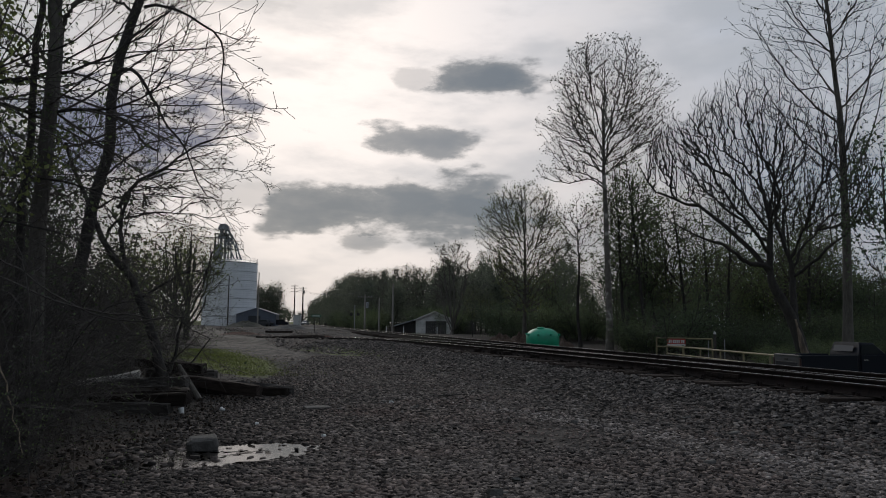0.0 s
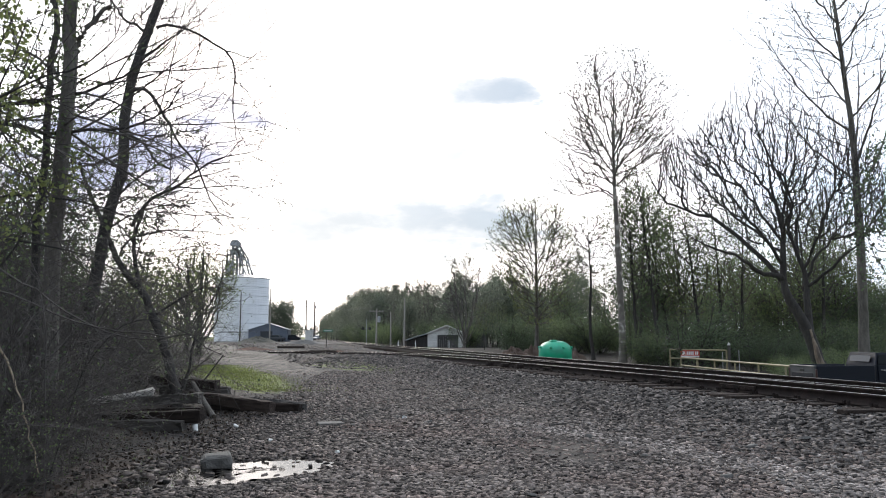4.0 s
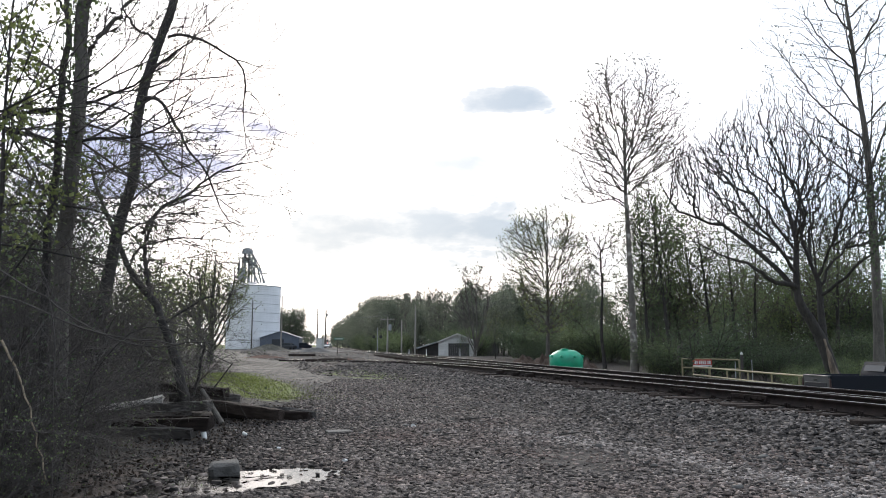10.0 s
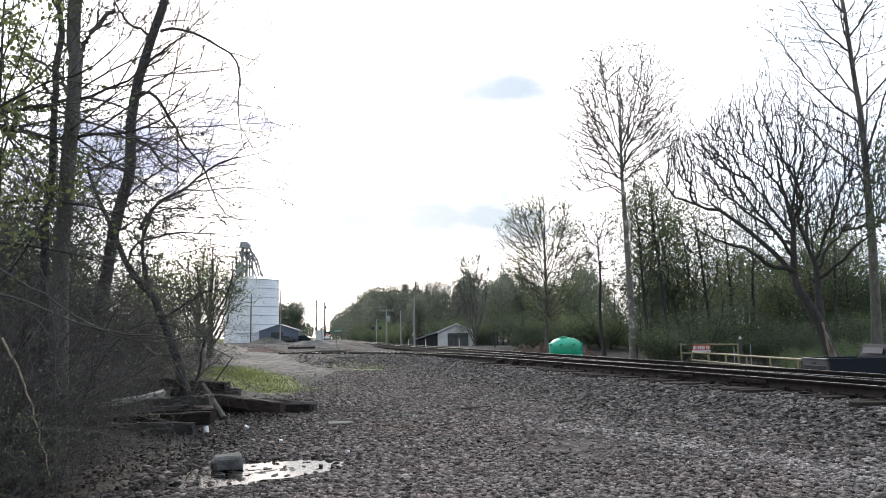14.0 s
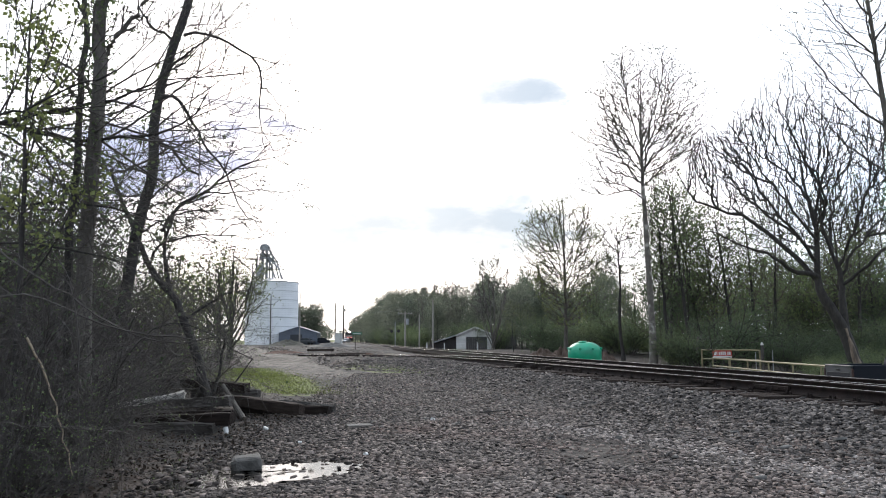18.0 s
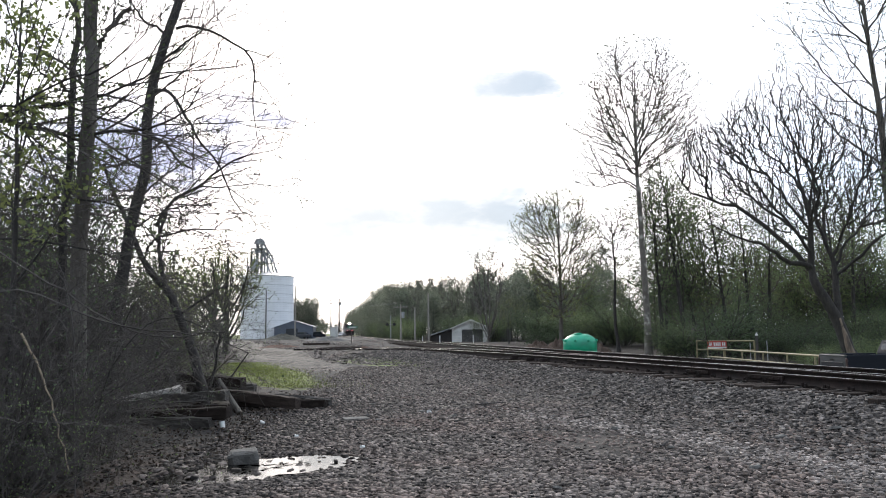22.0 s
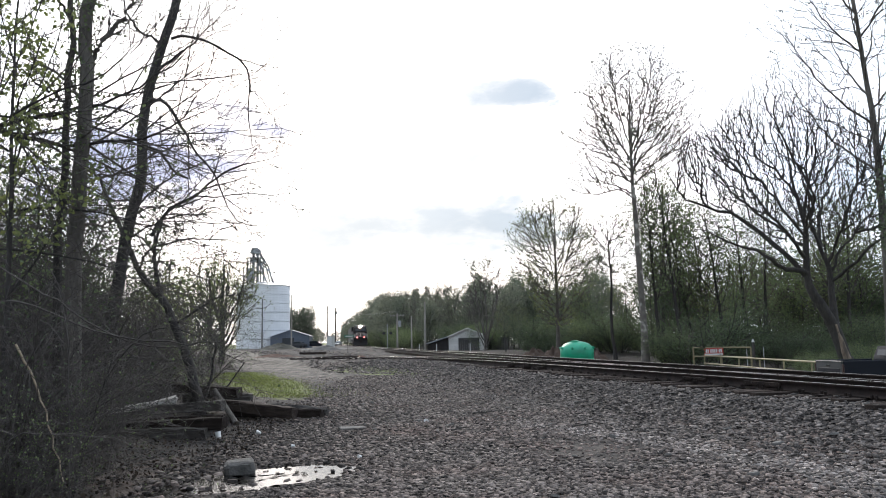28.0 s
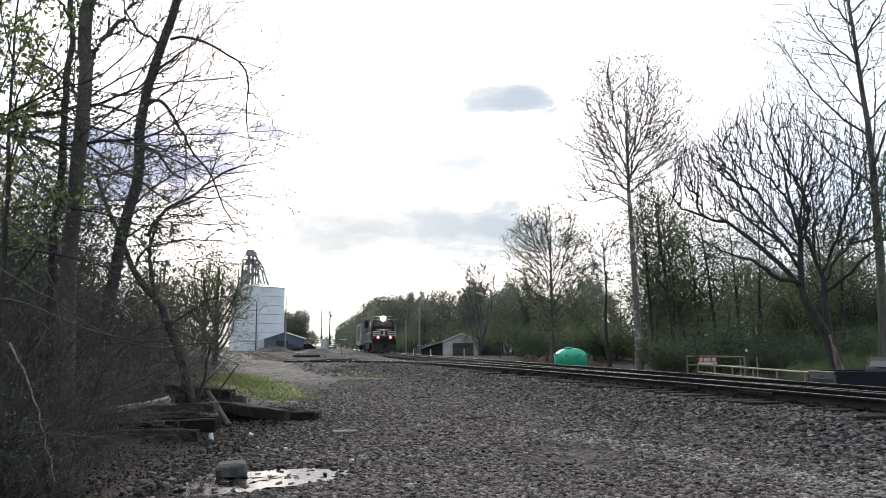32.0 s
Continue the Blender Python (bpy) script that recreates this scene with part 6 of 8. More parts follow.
def reach_out(seed, stems, goals, step=0.35, balance=0.4, rise=1.0, thin=0.010, power=2.5, upright=0.0, low=0.0):
    """Joins the goal points to the stems by short branches that fork at small angles and rise; gives branch paths with radii, and the tips."""
    rng = np.random.default_rng(seed)
    pos, par, way, run = [], [], [], []
    for k, line in enumerate(stems):
        q = np.array([tuple(p) for p in line], float)
        first = len(pos)
        length = 0.0
        for i, p in enumerate(q):
            if i:
                length += float(np.linalg.norm(p - q[i - 1]))
            pos.append(p)
            par.append(-1 if i == 0 else first + i - 1)
            w = q[min(i + 1, len(q) - 1)] - q[max(i - 1, 0)]
            way.append(w / (np.linalg.norm(w) + 1e-9))
            run.append(60.0 if p[2] < low else 0.55 * (p[2] - low) if k == 0 else 0.7 * length + 0.3 * (q[0][2] - low))
    fixed = len(pos)
    room = fixed + 12 * len(goals)
    P, W, L, par = np.zeros((room, 3)), np.zeros((room, 3)), np.zeros(room), par + [-1] * (room - fixed)
    P[:fixed], W[:fixed], L[:fixed] = pos, way, run
    n = fixed
    goals = np.asarray(goals, float)
    order = np.argsort(np.linalg.norm(goals[:, None] - P[None, :fixed], axis=2).min(1) + 0.5 * (goals[:, 2] - goals[:, 2].min()))
    for g in goals[order]:
        d = g - P[:n]
        dist = np.sqrt((d * d).sum(1))
        side = np.sqrt(d[:, 0] ** 2 + d[:, 1] ** 2)
        along = (d * W[:n]).sum(1)
        cost = dist + balance * L[:n] + rise * np.maximum(0, 0.35 * dist - d[:, 2]) + upright * side + 0.5 * (dist - along)
        i = int(cost.argmin())
        D = float(dist[i])
        k = int(min(max(round(D / step), 1), 10))
        p0, p2 = P[i], g
        p1 = p0 + W[i] * D * 0.42 + np.array([0, 0, 0.04 * D])
        prev = i
        for j in range(1, k + 1):
            u = j / k
            q = (1 - u) ** 2 * p0 + 2 * u * (1 - u) * p1 + u * u * p2 + rng.normal(0, 0.05 * step, 3)
            w = 2 * (1 - u) * (p1 - p0) + 2 * u * (p2 - p1)
            P[n], W[n], par[n] = q, w / (np.linalg.norm(w) + 1e-9), prev
            L[n] = L[prev] + D / k
            prev = n
            n += 1
    pos = P[:n]
    acc = np.zeros(n)
    kids = [[] for _ in range(n)]
    rad = np.zeros(n)
    for i in range(n - 1, -1, -1):
        rad[i] = max(acc[i], thin ** power) ** (1 / power)
        if par[i] >= 0:
            acc[par[i]] += rad[i] ** power
            kids[par[i]].append(i)
    paths = []
    for i in range(fixed, n):
        a = par[i]
        if a < fixed or max(kids[a], key=lambda k: rad[k]) != i:
            chain, c = [a], i
            while True:
                chain.append(c)
                if not kids[c]:
                    break
                c = max(kids[c], key=lambda k: rad[k])
            r = rad[chain].copy()
            r[0] = r[1]
            r[-1] *= 0.6
            paths.append((pos[chain], r))
    tips = np.array([pos[i] for i in range(fixed, n) if not kids[i]])
    return paths, tips


def crown_goals(seed, n, outline, depth=1.0, lobes=0.16, hollow=0.35, centre=(0.0, 0.0), lean=0.0):
    """Points inside a crown given by its half width at each height; uneven round the edge."""
    rng = np.random.default_rng(seed)
    zs, ws = np.array([o[0] for o in outline]), np.array([o[1] for o in outline])
    ph = rng.uniform(0, 6.28, 5)
    out = []
    while len(out) < n:
        z = rng.uniform(zs[0], zs[-1], 4 * n)
        w = np.interp(z, zs, ws)
        keep = rng.random(4 * n) < (w / ws.max()) ** 2 + 0.05
        z, w = z[keep], w[keep]
        a = rng.uniform(0, 6.28, len(z))
        r = np.sqrt(rng.uniform(hollow ** 2, 1, len(z)))
        w = w * (1 + lobes * (np.sin(3 * a + ph[0] + 0.35 * z) + 0.7 * np.sin(5 * a - 0.8 * z + ph[1]) + 0.5 * np.sin(2.1 * z + ph[2] + 2 * a)))
        g = np.sin(2.0 * w * np.cos(a) + ph[3]) * np.sin(1.1 * z + ph[4]) + 0.6 * np.sin(1.7 * w * np.sin(a) - 0.9 * z)
        keep = rng.random(len(z)) < np.clip(0.75 + 0.35 * g, 0.12, 1)
        p = np.stack([centre[0] + lean * (z - zs[0]) + r * w * np.cos(a), centre[1] + depth * r * w * np.sin(a), z], -1)[keep]
        out.extend(p.tolist())
    return np.array(out[:n])


def rising_limbs(rng, T, outline, n, z0, z1, bow=0.12, reach=0.72, lean=0.0, base=0.30):
    """Main limbs that leave the trunk between two heights and rise into the crown."""
    zs, ws = [o[0] for o in outline], [o[1] for o in outline]
    height = T[-1].z
    lines = []
    for k in range(n):
        u = (k + 0.5) / n
        a = 2.4 * k + rng.uniform(-0.35, 0.35)
        s, _ = at(T, min((z0 + (z1 - z0) * u) / height, 0.98))
        zt = zs[0] + (zs[-1] - zs[0]) * (base + (0.88 - base) * u ** 0.8) * rng.uniform(0.92, 1.06)
        zt = max(zt, s.z + 2.6 * base)
        rad = float(np.interp(zt, zs, ws)) * reach * rng.uniform(0.75, 1.05)
        e = Vector((lean * (zt - zs[0]) + T[-1].x * 0.6 + rad * math.cos(a), rad * math.sin(a), zt))
        m = s.lerp(e, 0.5) + Vector((0.12 * rad * math.cos(a), 0.12 * rad * math.sin(a), -bow * rad))
        lines.append(smooth_path([s, m, e], 12, 0.05, int(rng.random() * 9999)))
    return lines


def airy_tree(name, x, y, trunk, r, outline, goals, seed, label, bark="bark", leaf=None, per=1, size=0.1, spread=0.1, limbs=(10, 0.4, 0.8), step=0.35, balance=0.4, thin=0.010,
              rise=1.0, z=None, lean=0.0, group="", split=True, depth=1.0, extra=(), twig="twig", bow=0.12, lobes=0.16, hollow=0.35, limb_r=0.30, sides=3, tip_r=0.12, base=0.30):
    """A tree with a given trunk line and crown outline, its branches grown to fill the crown."""
    t = thing(name, pose(x, y, (gz(x, y) if z is None else z) - 0.05), label, "tree", group)
    rng = random.Random(seed)
    T = smooth_path(trunk, 18, 0.02, seed)
    h = T[-1].z
    lines = rising_limbs(rng, T, outline, limbs[0], limbs[1] * h, limbs[2] * h, bow, lean=lean, base=base) + [smooth_path(e, 12, 0.04, seed + i) for i, e in enumerate(extra)]
    G = crown_goals(seed, goals, outline, depth, lobes, hollow, (T[-1].x * 0.5, 0.0), lean)
    for line in lines[limbs[0]:]:
        q = np.random.default_rng(seed + len(lines)).random((90, 4))
        G = np.concatenate([G, [tuple(at(line, 0.35 + 0.65 * b)[0] + Vector(((c - 0.5) * 1.3, (d - 0.5) * 1.3, e * 1.3))) for b, c, d, e in q]])
    paths, tips = reach_out(seed, [T] + lines, G, step, balance, rise, thin, low=limbs[1] * h)
    part("trunk", tubes([(T, r, r * tip_r), ([Vector((0, 0, -0.1)), Vector((0, 0, 0.3)), T[1].lerp(T[2], 0.3)], r * 1.45, r * 0.97)], 12), bark, t, smooth=True)
    for line in lines:
        r1 = r * limb_r * (1.15 - 0.55 * line[0].z / h)
        ob = ([np.array([tuple(p) for p in line])], np.linspace(r1, thin * 1.6, len(line)))
        if split:
            part("limb", round_limbs([(ob[0][0], ob[1])], 7), bark, t, smooth=True)
        else:
            paths.append((ob[0][0], ob[1]))
    part("crown", round_limbs(paths, sides), twig, t, kind="stuff")
    if leaf and per:
        part("foliage", leaves(np.repeat(tips, per, 0), size, seed, spread), leaf, t, kind="stuff")
    return t


def forked_tree(x, y, seed):
    """A big old tree: a leaning trunk that forks low, long limbs out to one side and many upright shoots."""
    t = thing("spreading_tree", pose(x, y, gz(x, y) - 0.05), "large dark bare tree with a leaning forked trunk and spreading limbs", "tree")
    rng = random.Random(seed)
    out = [[]]
    out[0].append((smooth_path([(0, 0, 0), (-0.8, 0, 2.9), (-1.75, 0, 4.7), (-2.1, 0, 5.9), (-2.0, 0, 8.8), (-2.4, 0.2, 11.5), (-2.6, 0.3, 14)], 22, 0.02, seed), 0.38, 0.02))
    out[0].append((smooth_path([(-0.7, 0, 2.5), (-0.55, 0.3, 4.6), (-0.65, 0.4, 6.6), (-1.3, 0.6, 9.0), (-1.2, 0.9, 12.2)], 18, 0.02, seed + 1), 0.25, 0.02))
    out[0].append(([Vector((0, 0, -0.1)), Vector((0, 0, 0.3)), Vector((-0.25, 0, 1.0))], 0.6, 0.40))
    lines = [
        ((-2.1, 0, 5.8), (-3.5, 0.3, 7.6), (-5.6, 0.8, 9.6), (-7.2, 1.0, 10.2), (-8.9, 1.2, 11.1), (-9.7, 1.2, 12.8)),
        ((-2.1, 0, 5.9), (-3.7, -0.5, 6.4), (-5.2, -1.0, 7.2), (-7.2, -1.2, 7.9), (-8.9, -1.4, 8.7)),
        ((-2.0, 0, 8.2), (-3.5, 0.6, 10.9), (-4.8, 1.0, 13.0), (-6.4, 1.3, 16.0)),
        ((-2.1, 0, 9.0), (-1.9, -0.4, 11.0), (-3.2, -1.0, 13.8), (-4.6, -1.4, 16.2)),
        ((-2.1, 0, 7.0), (-4.0, -1.5, 8.6), (-6.0, -2.4, 10.6), (-7.0, -3.0, 13.2)),
        ((-2.0, 0, 7.6), (-3.6, 2.2, 9.8), (-5.2, 3.6, 12.2), (-5.8, 4.2, 14.5)),
        ((-0.6, 0.3, 6.0), (0.3, 0.4, 7.6), (1.5, 0.6, 8.7), (3.0, 1.0, 10.6), (3.8, 1.2, 13.0)),
        ((-0.7, 0.4, 6.6), (0.1, -0.5, 9.0), (0.7, -1.2, 11.5), (0.4, -1.6, 14.4)),
        ((-0.9, 0.5, 7.4), (-0.2, 2.0, 9.6), (1.2, 3.2, 11.8), (1.6, 3.8, 14.2)),
        ((-1.2, 0.6, 8.6), (-1.0, 1.6, 11.0), (0.4, 2.4, 12.8), (1.2, 2.8, 15.0)),
        ((-0.6, 0.3, 5.4), (0.9, -1.4, 7.2), (2.4, -2.6, 9.4), (3.4, -3.2, 12.0)),
        ((-2.0, 0, 8.6), (-2.6, -2.4, 10.4), (-4.0, -3.6, 12.4), (-4.4, -4.2, 14.6)),
        ((-2.2, 0.1, 10.4), (-3.2, 0.8, 12.6), (-4.8, 1.0, 13.8), (-6.2, 1.0, 15.0)),
        ((-1.3, 0.6, 9.4), (-1.0, 1.0, 11.8), (-0.4, 1.2, 13.8), (-0.6, 1.2, 15.6)),
    ]
    stems = [p for p, _, _ in out[0][:2]]
    for i, line in enumerate(lines):
        P = smooth_path(line, 14, 0.07, seed + 3 * i)
        stems.append(P)
        r1 = 0.17 if i < 2 else rng.uniform(0.085, 0.13)
        part("limb", tubes([(P, r1, 0.024)], 8), "bark", t, smooth=True)
    part("trunk", tubes(out[0], 12), "bark", t, smooth=True)
    # upright shoots all along the limbs
    g = np.random.default_rng(seed)
    gx = g.uniform(-9.3, 4.6, 6500)
    lo = np.interp(gx, [-9.3, -7.6, -5.8, -3.4, -1.4, 1.0, 4.6], [12.0, 11.2, 10.0, 8.3, 8.0, 8.4, 8.8])
    hi = np.interp(gx, [-9.3, -8.0, -7.0, -6.4, -5.3, -3.7, -1.5, 0.6, 2.5, 4.6], [13.8, 15.4, 14.6, 16.2, 17.5, 18.0, 16.8, 16.0, 15.0, 13.0]) + 0.35 * np.sin(gx * 4.2) + 0.25 * np.sin(gx * 9.1)
    gz_ = lo + (hi - lo) * g.random(len(gx)) ** 0.9
    gy = g.uniform(-3.6, 3.6, len(gx)) * np.clip(1 - ((gx + 2.5) / 8.2) ** 2, 0.25, 1)
    paths, _ = reach_out(seed, stems, np.stack([gx, gy, gz_], -1), 0.5, 0.34, 2.2, 0.0165, 2.8, 1.3)
    part("crown", round_limbs(paths, 3), "bark", t, kind="stuff")
    part("bark_wound", tubes([(smooth_path([(-0.06, -0.30, 0.1), (-0.36, -0.28, 1.3), (-0.78, -0.24, 3.0)], 8, 0.03, 5), 0.29, 0.10)], 9), "torn_wood", t, "pale patch of torn bark", smooth=True)


def build_right_trees():
    airy_tree("tall_tree", 14.9, 60, [(0, 0, 0), (-0.05, 0, 5), (-0.15, 0.1, 11), (-0.3, 0.1, 15.3), (-0.3, 0, 19), (-0.1, 0, 23.5)], 0.31,
              [(15.4, 1.2), (17.0, 4.1), (18.2, 5.5), (19.8, 5.3), (22.6, 4.3), (25.0, 3.0), (26.4, 1.4)], 2500, 3, "tall straight pale-barked tree in thin early leaf", "bark_pale", "bud", 5, 0.16, 0.14,
              (15, 0.56, 0.74), 0.6, 0.55, 0.0185, 2.6, bow=0.02, twig="bark_grey", limb_r=0.27, extra=(((-0.3, 0, 13.6), (-1.6, -0.2, 14.3), (-3.4, -0.4, 13.9), (-5.6, -0.5, 14.4)), ((-0.3, 0, 13.9), (-2.0, 0.4, 14.9), (-4.0, 0.6, 15.2))))
    airy_tree("tall_tree", 28.4, 50, [(0, 0, 0), (0.3, 0, 8.5), (0.2, 0, 16.5), (-0.3, 0.1, 24), (-0.7, 0.1, 30)], 0.34,
              [(13.0, 2.0), (16.0, 5.0), (19.0, 6.3), (23.0, 6.4), (28.0, 4.2), (31.5, 0.8)], 1500, 8, "tall bare-limbed tree with small buds", "bark_grey", "bud", 3, 0.14, 0.10,
              (15, 0.34, 0.85), 0.6, 0.5, 0.015, 2.0, bow=0.04, limb_r=0.30)
    forked_tree(23.1, 45, 21)
    airy_tree("oval_tree", 11.45, 85, [(0, 0, 0), (0.05, 0, 4), (0.1, 0.1, 9), (0.1, 0, 13), (0.1, 0, 16.5)], 0.24,
              [(2.8, 1.8), (6.0, 3.2), (8.9, 4.2), (12.0, 5.0), (14.6, 4.5), (16.6, 3.2), (17.8, 1.0)], 3000, 31, "oval tree in thin yellow-green leaf", "bark_grey", "leaf_yellow", 6, 0.17, 0.22,
              (16, 0.18, 0.62), 0.36, 0.5, 0.020, 2.2, z=0.2, bow=0.02, limb_r=0.34)
    airy_tree("slender_tree", 15.7, 75, [(0, 0, 0), (-0.25, 0, 4), (-0.05, 0, 8), (-0.2, 0, 11), (-0.3, 0, 14.6)], 0.19,
              [(7.5, 0.8), (9.5, 1.7), (12.0, 2.5), (13.8, 1.9), (15.4, 0.5)], 560, 41, "slender dark tree with few leaves", "bark", "leaf", 4, 0.17, 0.15, (7, 0.52, 0.85), 0.36, 0.5, 0.018, 1.6, limb_r=0.32)
    # many stems from the ground by the garage
    airy_tree("bare_tree", 4.0, 104, [(0, 0, 0), (0.1, 0, 1.2), (0.3, 0, 4), (0.2, 0, 9.5)], 0.20,
              [(3.6, 3.0), (6.5, 4.3), (9.0, 4.3), (11.2, 3.0), (12.6, 0.8)], 420, 51, "bare grey tree with many upright limbs by the garage", "bark_grey", None, 0, 0.1, 0.1,
              (10, 0.10, 0.40), 0.45, 0.45, 0.026, 0.5, bow=0.06, base=0.12, limb_r=0.42, twig="bark_grey")
    for i, (x, y, h, lx, s) in enumerate(((17.0, 63, 16.0, -0.05, 61), (18.6, 62, 16.5, -0.10, 62), (20.9, 66, 15.5, -0.16, 63), (19.0, 70, 17.5, 0.05, 64), (22.8, 64, 14.0, -0.10, 65), (25.5, 66, 15.0, -0.06, 66), (28.5, 70, 16.0, 0.04, 67), (31.0, 62, 15.5, -0.05, 68), (24.0, 72, 15.0, -0.08, 69), (34.0, 66, 16.0, 0.05, 70))):
        airy_tree("woodland_tree", x, y, [(0, 0, 0), (lx * 0.3 * h, 0.1, h * 0.3), (lx * 0.62 * h, -0.1, h * 0.64), (lx * h, 0, h)], 0.19,
                  [(h * 0.36, 1.2), (h * 0.55, 2.3), (h * 0.8, 2.6), (h * 0.98, 1.4), (h * 1.05, 0.4)], 760, s, "slim leaning woodland tree coming into leaf", "bark", "leaf", 5, 0.20, 0.22,
                  (8, 0.34, 0.88), 0.36, 0.45, 0.015, 1.6, lean=lx, group="woodland edge", split=i < 5, limb_r=0.30)
    tree("broken_stump", 17.6, 58, 2.6, 0.2, dict(SHRUB, n=(2, 1)), 70, "pale broken tree stump at the wood's edge", "bark_pale", None, 0)
    airy_tree("leafy_tree", 24.0, 38, [(0, 0, 0), (0.1, 0, 4), (-0.1, 0, 8), (-0.2, 0, 12)], 0.17, [(4.5, 1.2), (7.5, 2.3), (10.0, 2.5), (12.0, 1.6), (13.2, 0.4)], 700, 72,
              "dark green leafy tree at the wood's edge", "bark", "leaf_dark", 6, 0.20, 0.18, (9, 0.3, 0.8), 0.4, 0.45, 0.012, 0.8, split=False)


def forest(places, models, group):
    for i, (k, x, y, s, a) in enumerate(places):
        z = gz(x, y)
        copy_thing(models[k], pose(x, y, z - 0.1, 0, 0, a) @ Matrix.Scale(s, 4))


def build_woods():
    rng = random.Random(33)
    def wood_tree(x, y, h, w, lo, seed, label, leaf, per, size, goals, bark="bark"):
        return airy_tree("wood_tree", x, y, [(0, 0, 0), (0.15, 0, h * 0.4), (-0.1, 0.1, h * 0.9)], 0.15, [(lo * h, w * 0.45), (h * 0.45, w * 0.9), (h * 0.68, w), (h * 0.88, w * 0.7), (h, w * 0.2)], goals, seed, label,
                         bark, leaf, per, size, 0.30, (8, lo, 0.8), 0.5, 0.45, 0.016, 1.4, group="woods beyond the track", split=False, limb_r=0.3, lobes=0.28)
    mods = [wood_tree(34.0, 70, 12.5, 3.0, 0.30, 101, "woodland tree in light green spring leaf", "leaf", 7, 0.24, 700),
            wood_tree(38.0, 74, 11.0, 3.2, 0.16, 102, "woodland tree in dark green leaf", "leaf_dark", 10, 0.26, 700),
            wood_tree(42.0, 78, 13.5, 2.8, 0.36, 103, "woodland tree with thin yellow-green leaf", "leaf_yellow", 4, 0.20, 600)]
    dense = dict(seg=(6, 4, 3), wob=(0.03, 0.08, 0.12), up=(0.02, 0.06, 0.05), taper=(0.12, 0.2, 0.4), n=(20, 7), lo=(0.08, 0.15), ang=(62, 48), len=(0.40, 0.55), fall=(0.6, 0.4), rr=(0.36, 0.45), thin=0.03)
    far = [
        tree("far_tree", -20.0, 262, 13.0, 0.2, dense, 111, "distant dense tree, its dull green leaf paled by painted haze", "bark", "leaf_dull", 34, 0.33, 0.75, split=False, group="distant treeline"),
        tree("far_tree", -12.0, 225, 12.0, 0.2, dense, 112, "distant dense tree in grey-green leaf with haze in the colour", "bark", "leaf_far", 32, 0.33, 0.75, split=False, group="distant treeline"),
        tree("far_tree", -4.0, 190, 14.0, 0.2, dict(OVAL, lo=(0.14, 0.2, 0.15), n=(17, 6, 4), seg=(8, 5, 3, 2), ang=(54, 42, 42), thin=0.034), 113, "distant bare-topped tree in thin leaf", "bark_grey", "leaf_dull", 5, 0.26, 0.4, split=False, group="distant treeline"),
    ]
    under = dict(SHRUB, seg=(5, 3, 2), n=(9, 6))
    shrubs = []
    for k, (leaf, sd) in enumerate((("leaf_dark", 121), ("leaf", 122))):
        t = thing("undergrowth_shrub", pose(30 + 3 * k, 60, gz(30 + 3 * k, 60) - 0.05), "dense dark undergrowth shrub at the wood's edge" if k == 0 else "green undergrowth shrub at the wood's edge", "shrub", "undergrowth")
        r2 = random.Random(sd)
        out = [[], [], []]
        for _ in range(9):
            a = r2.uniform(0, 6.28)
            grow(r2, Vector((0.5 * math.cos(a), 0.5 * math.sin(a), 0)), Vector((0.7 * math.cos(a), 0.7 * math.sin(a), 1)), r2.uniform(2.2, 4.2), 0.04, 0, dict(under, thin=0.012), out)
        part("woody_growth", tubes(out[0] + out[1], 4), "bark", t)
        pts = []
        for q in out[2]:
            for _ in range(10):
                pts.append(tuple(at(q[0], r2.random())[0]))
        part("foliage", leaves(pts, 0.12, sd, 0.26), leaf, t, kind="stuff")
        shrubs.append(t)
    # the wood to the right of the track
    pl = []
    for i in range(64):
        b = 0.06 + 0.66 * (i + rng.random()) / 64
        y = rng.uniform(66, 112)
        x = b * y
        if x < float(main_x(y)) + 13 or (abs(x - 12.5) < 6 and y < 106):
            continue
        s = rng.uniform(0.6, 1.0) * (0.52 if b < 0.14 else 0.8 if b < 0.2 else 1.0)
        pl.append((rng.choice((0, 0, 2, 1, 2)), x, y, s, rng.uniform(0, 360)))
    forest(pl, mods, "")
    pl = []
    for i in range(16):
        b = 0.27 + 0.45 * (i + rng.random()) / 16
        y = rng.uniform(68, 90)
        pl.append((rng.choice((0, 0, 1)), b * y, y, rng.uniform(0.45, 0.75), rng.uniform(0, 360)))
    forest(pl, mods, "")
    pl = []
    for i in range(110):
        b = 0.10 + 0.62 * (i + rng.random()) / 110
        y = rng.uniform(54, 80) if b > 0.28 else rng.uniform(84, 104)
        pl.append((rng.choice((0, 0, 0, 1)), b * y, y, rng.choice((0.5, 0.7, 0.9, 1.3)) * rng.uniform(0.85, 1.15), rng.uniform(0, 360)))
    for i in range(12):
        y = rng.uniform(38, 52)
        pl.append((1, y * rng.uniform(0.45, 0.75), y, rng.uniform(0.3, 0.5), rng.uniform(0, 360)))
    forest(pl, shrubs, "")
    # low growth closes the foot of the treeline
    pl = []
    for i in range(64):
        yy = 112 + 2.6 * i + rng.uniform(-1, 1)
        pl.append((rng.choice((0, 1)), float(main_x(yy)) + rng.uniform(6.5, 9.0) + (8 if yy < 140 else 0), yy, rng.uniform(0.8, 1.3), rng.uniform(0, 360)))
    forest(pl, shrubs, "")
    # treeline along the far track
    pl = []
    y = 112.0
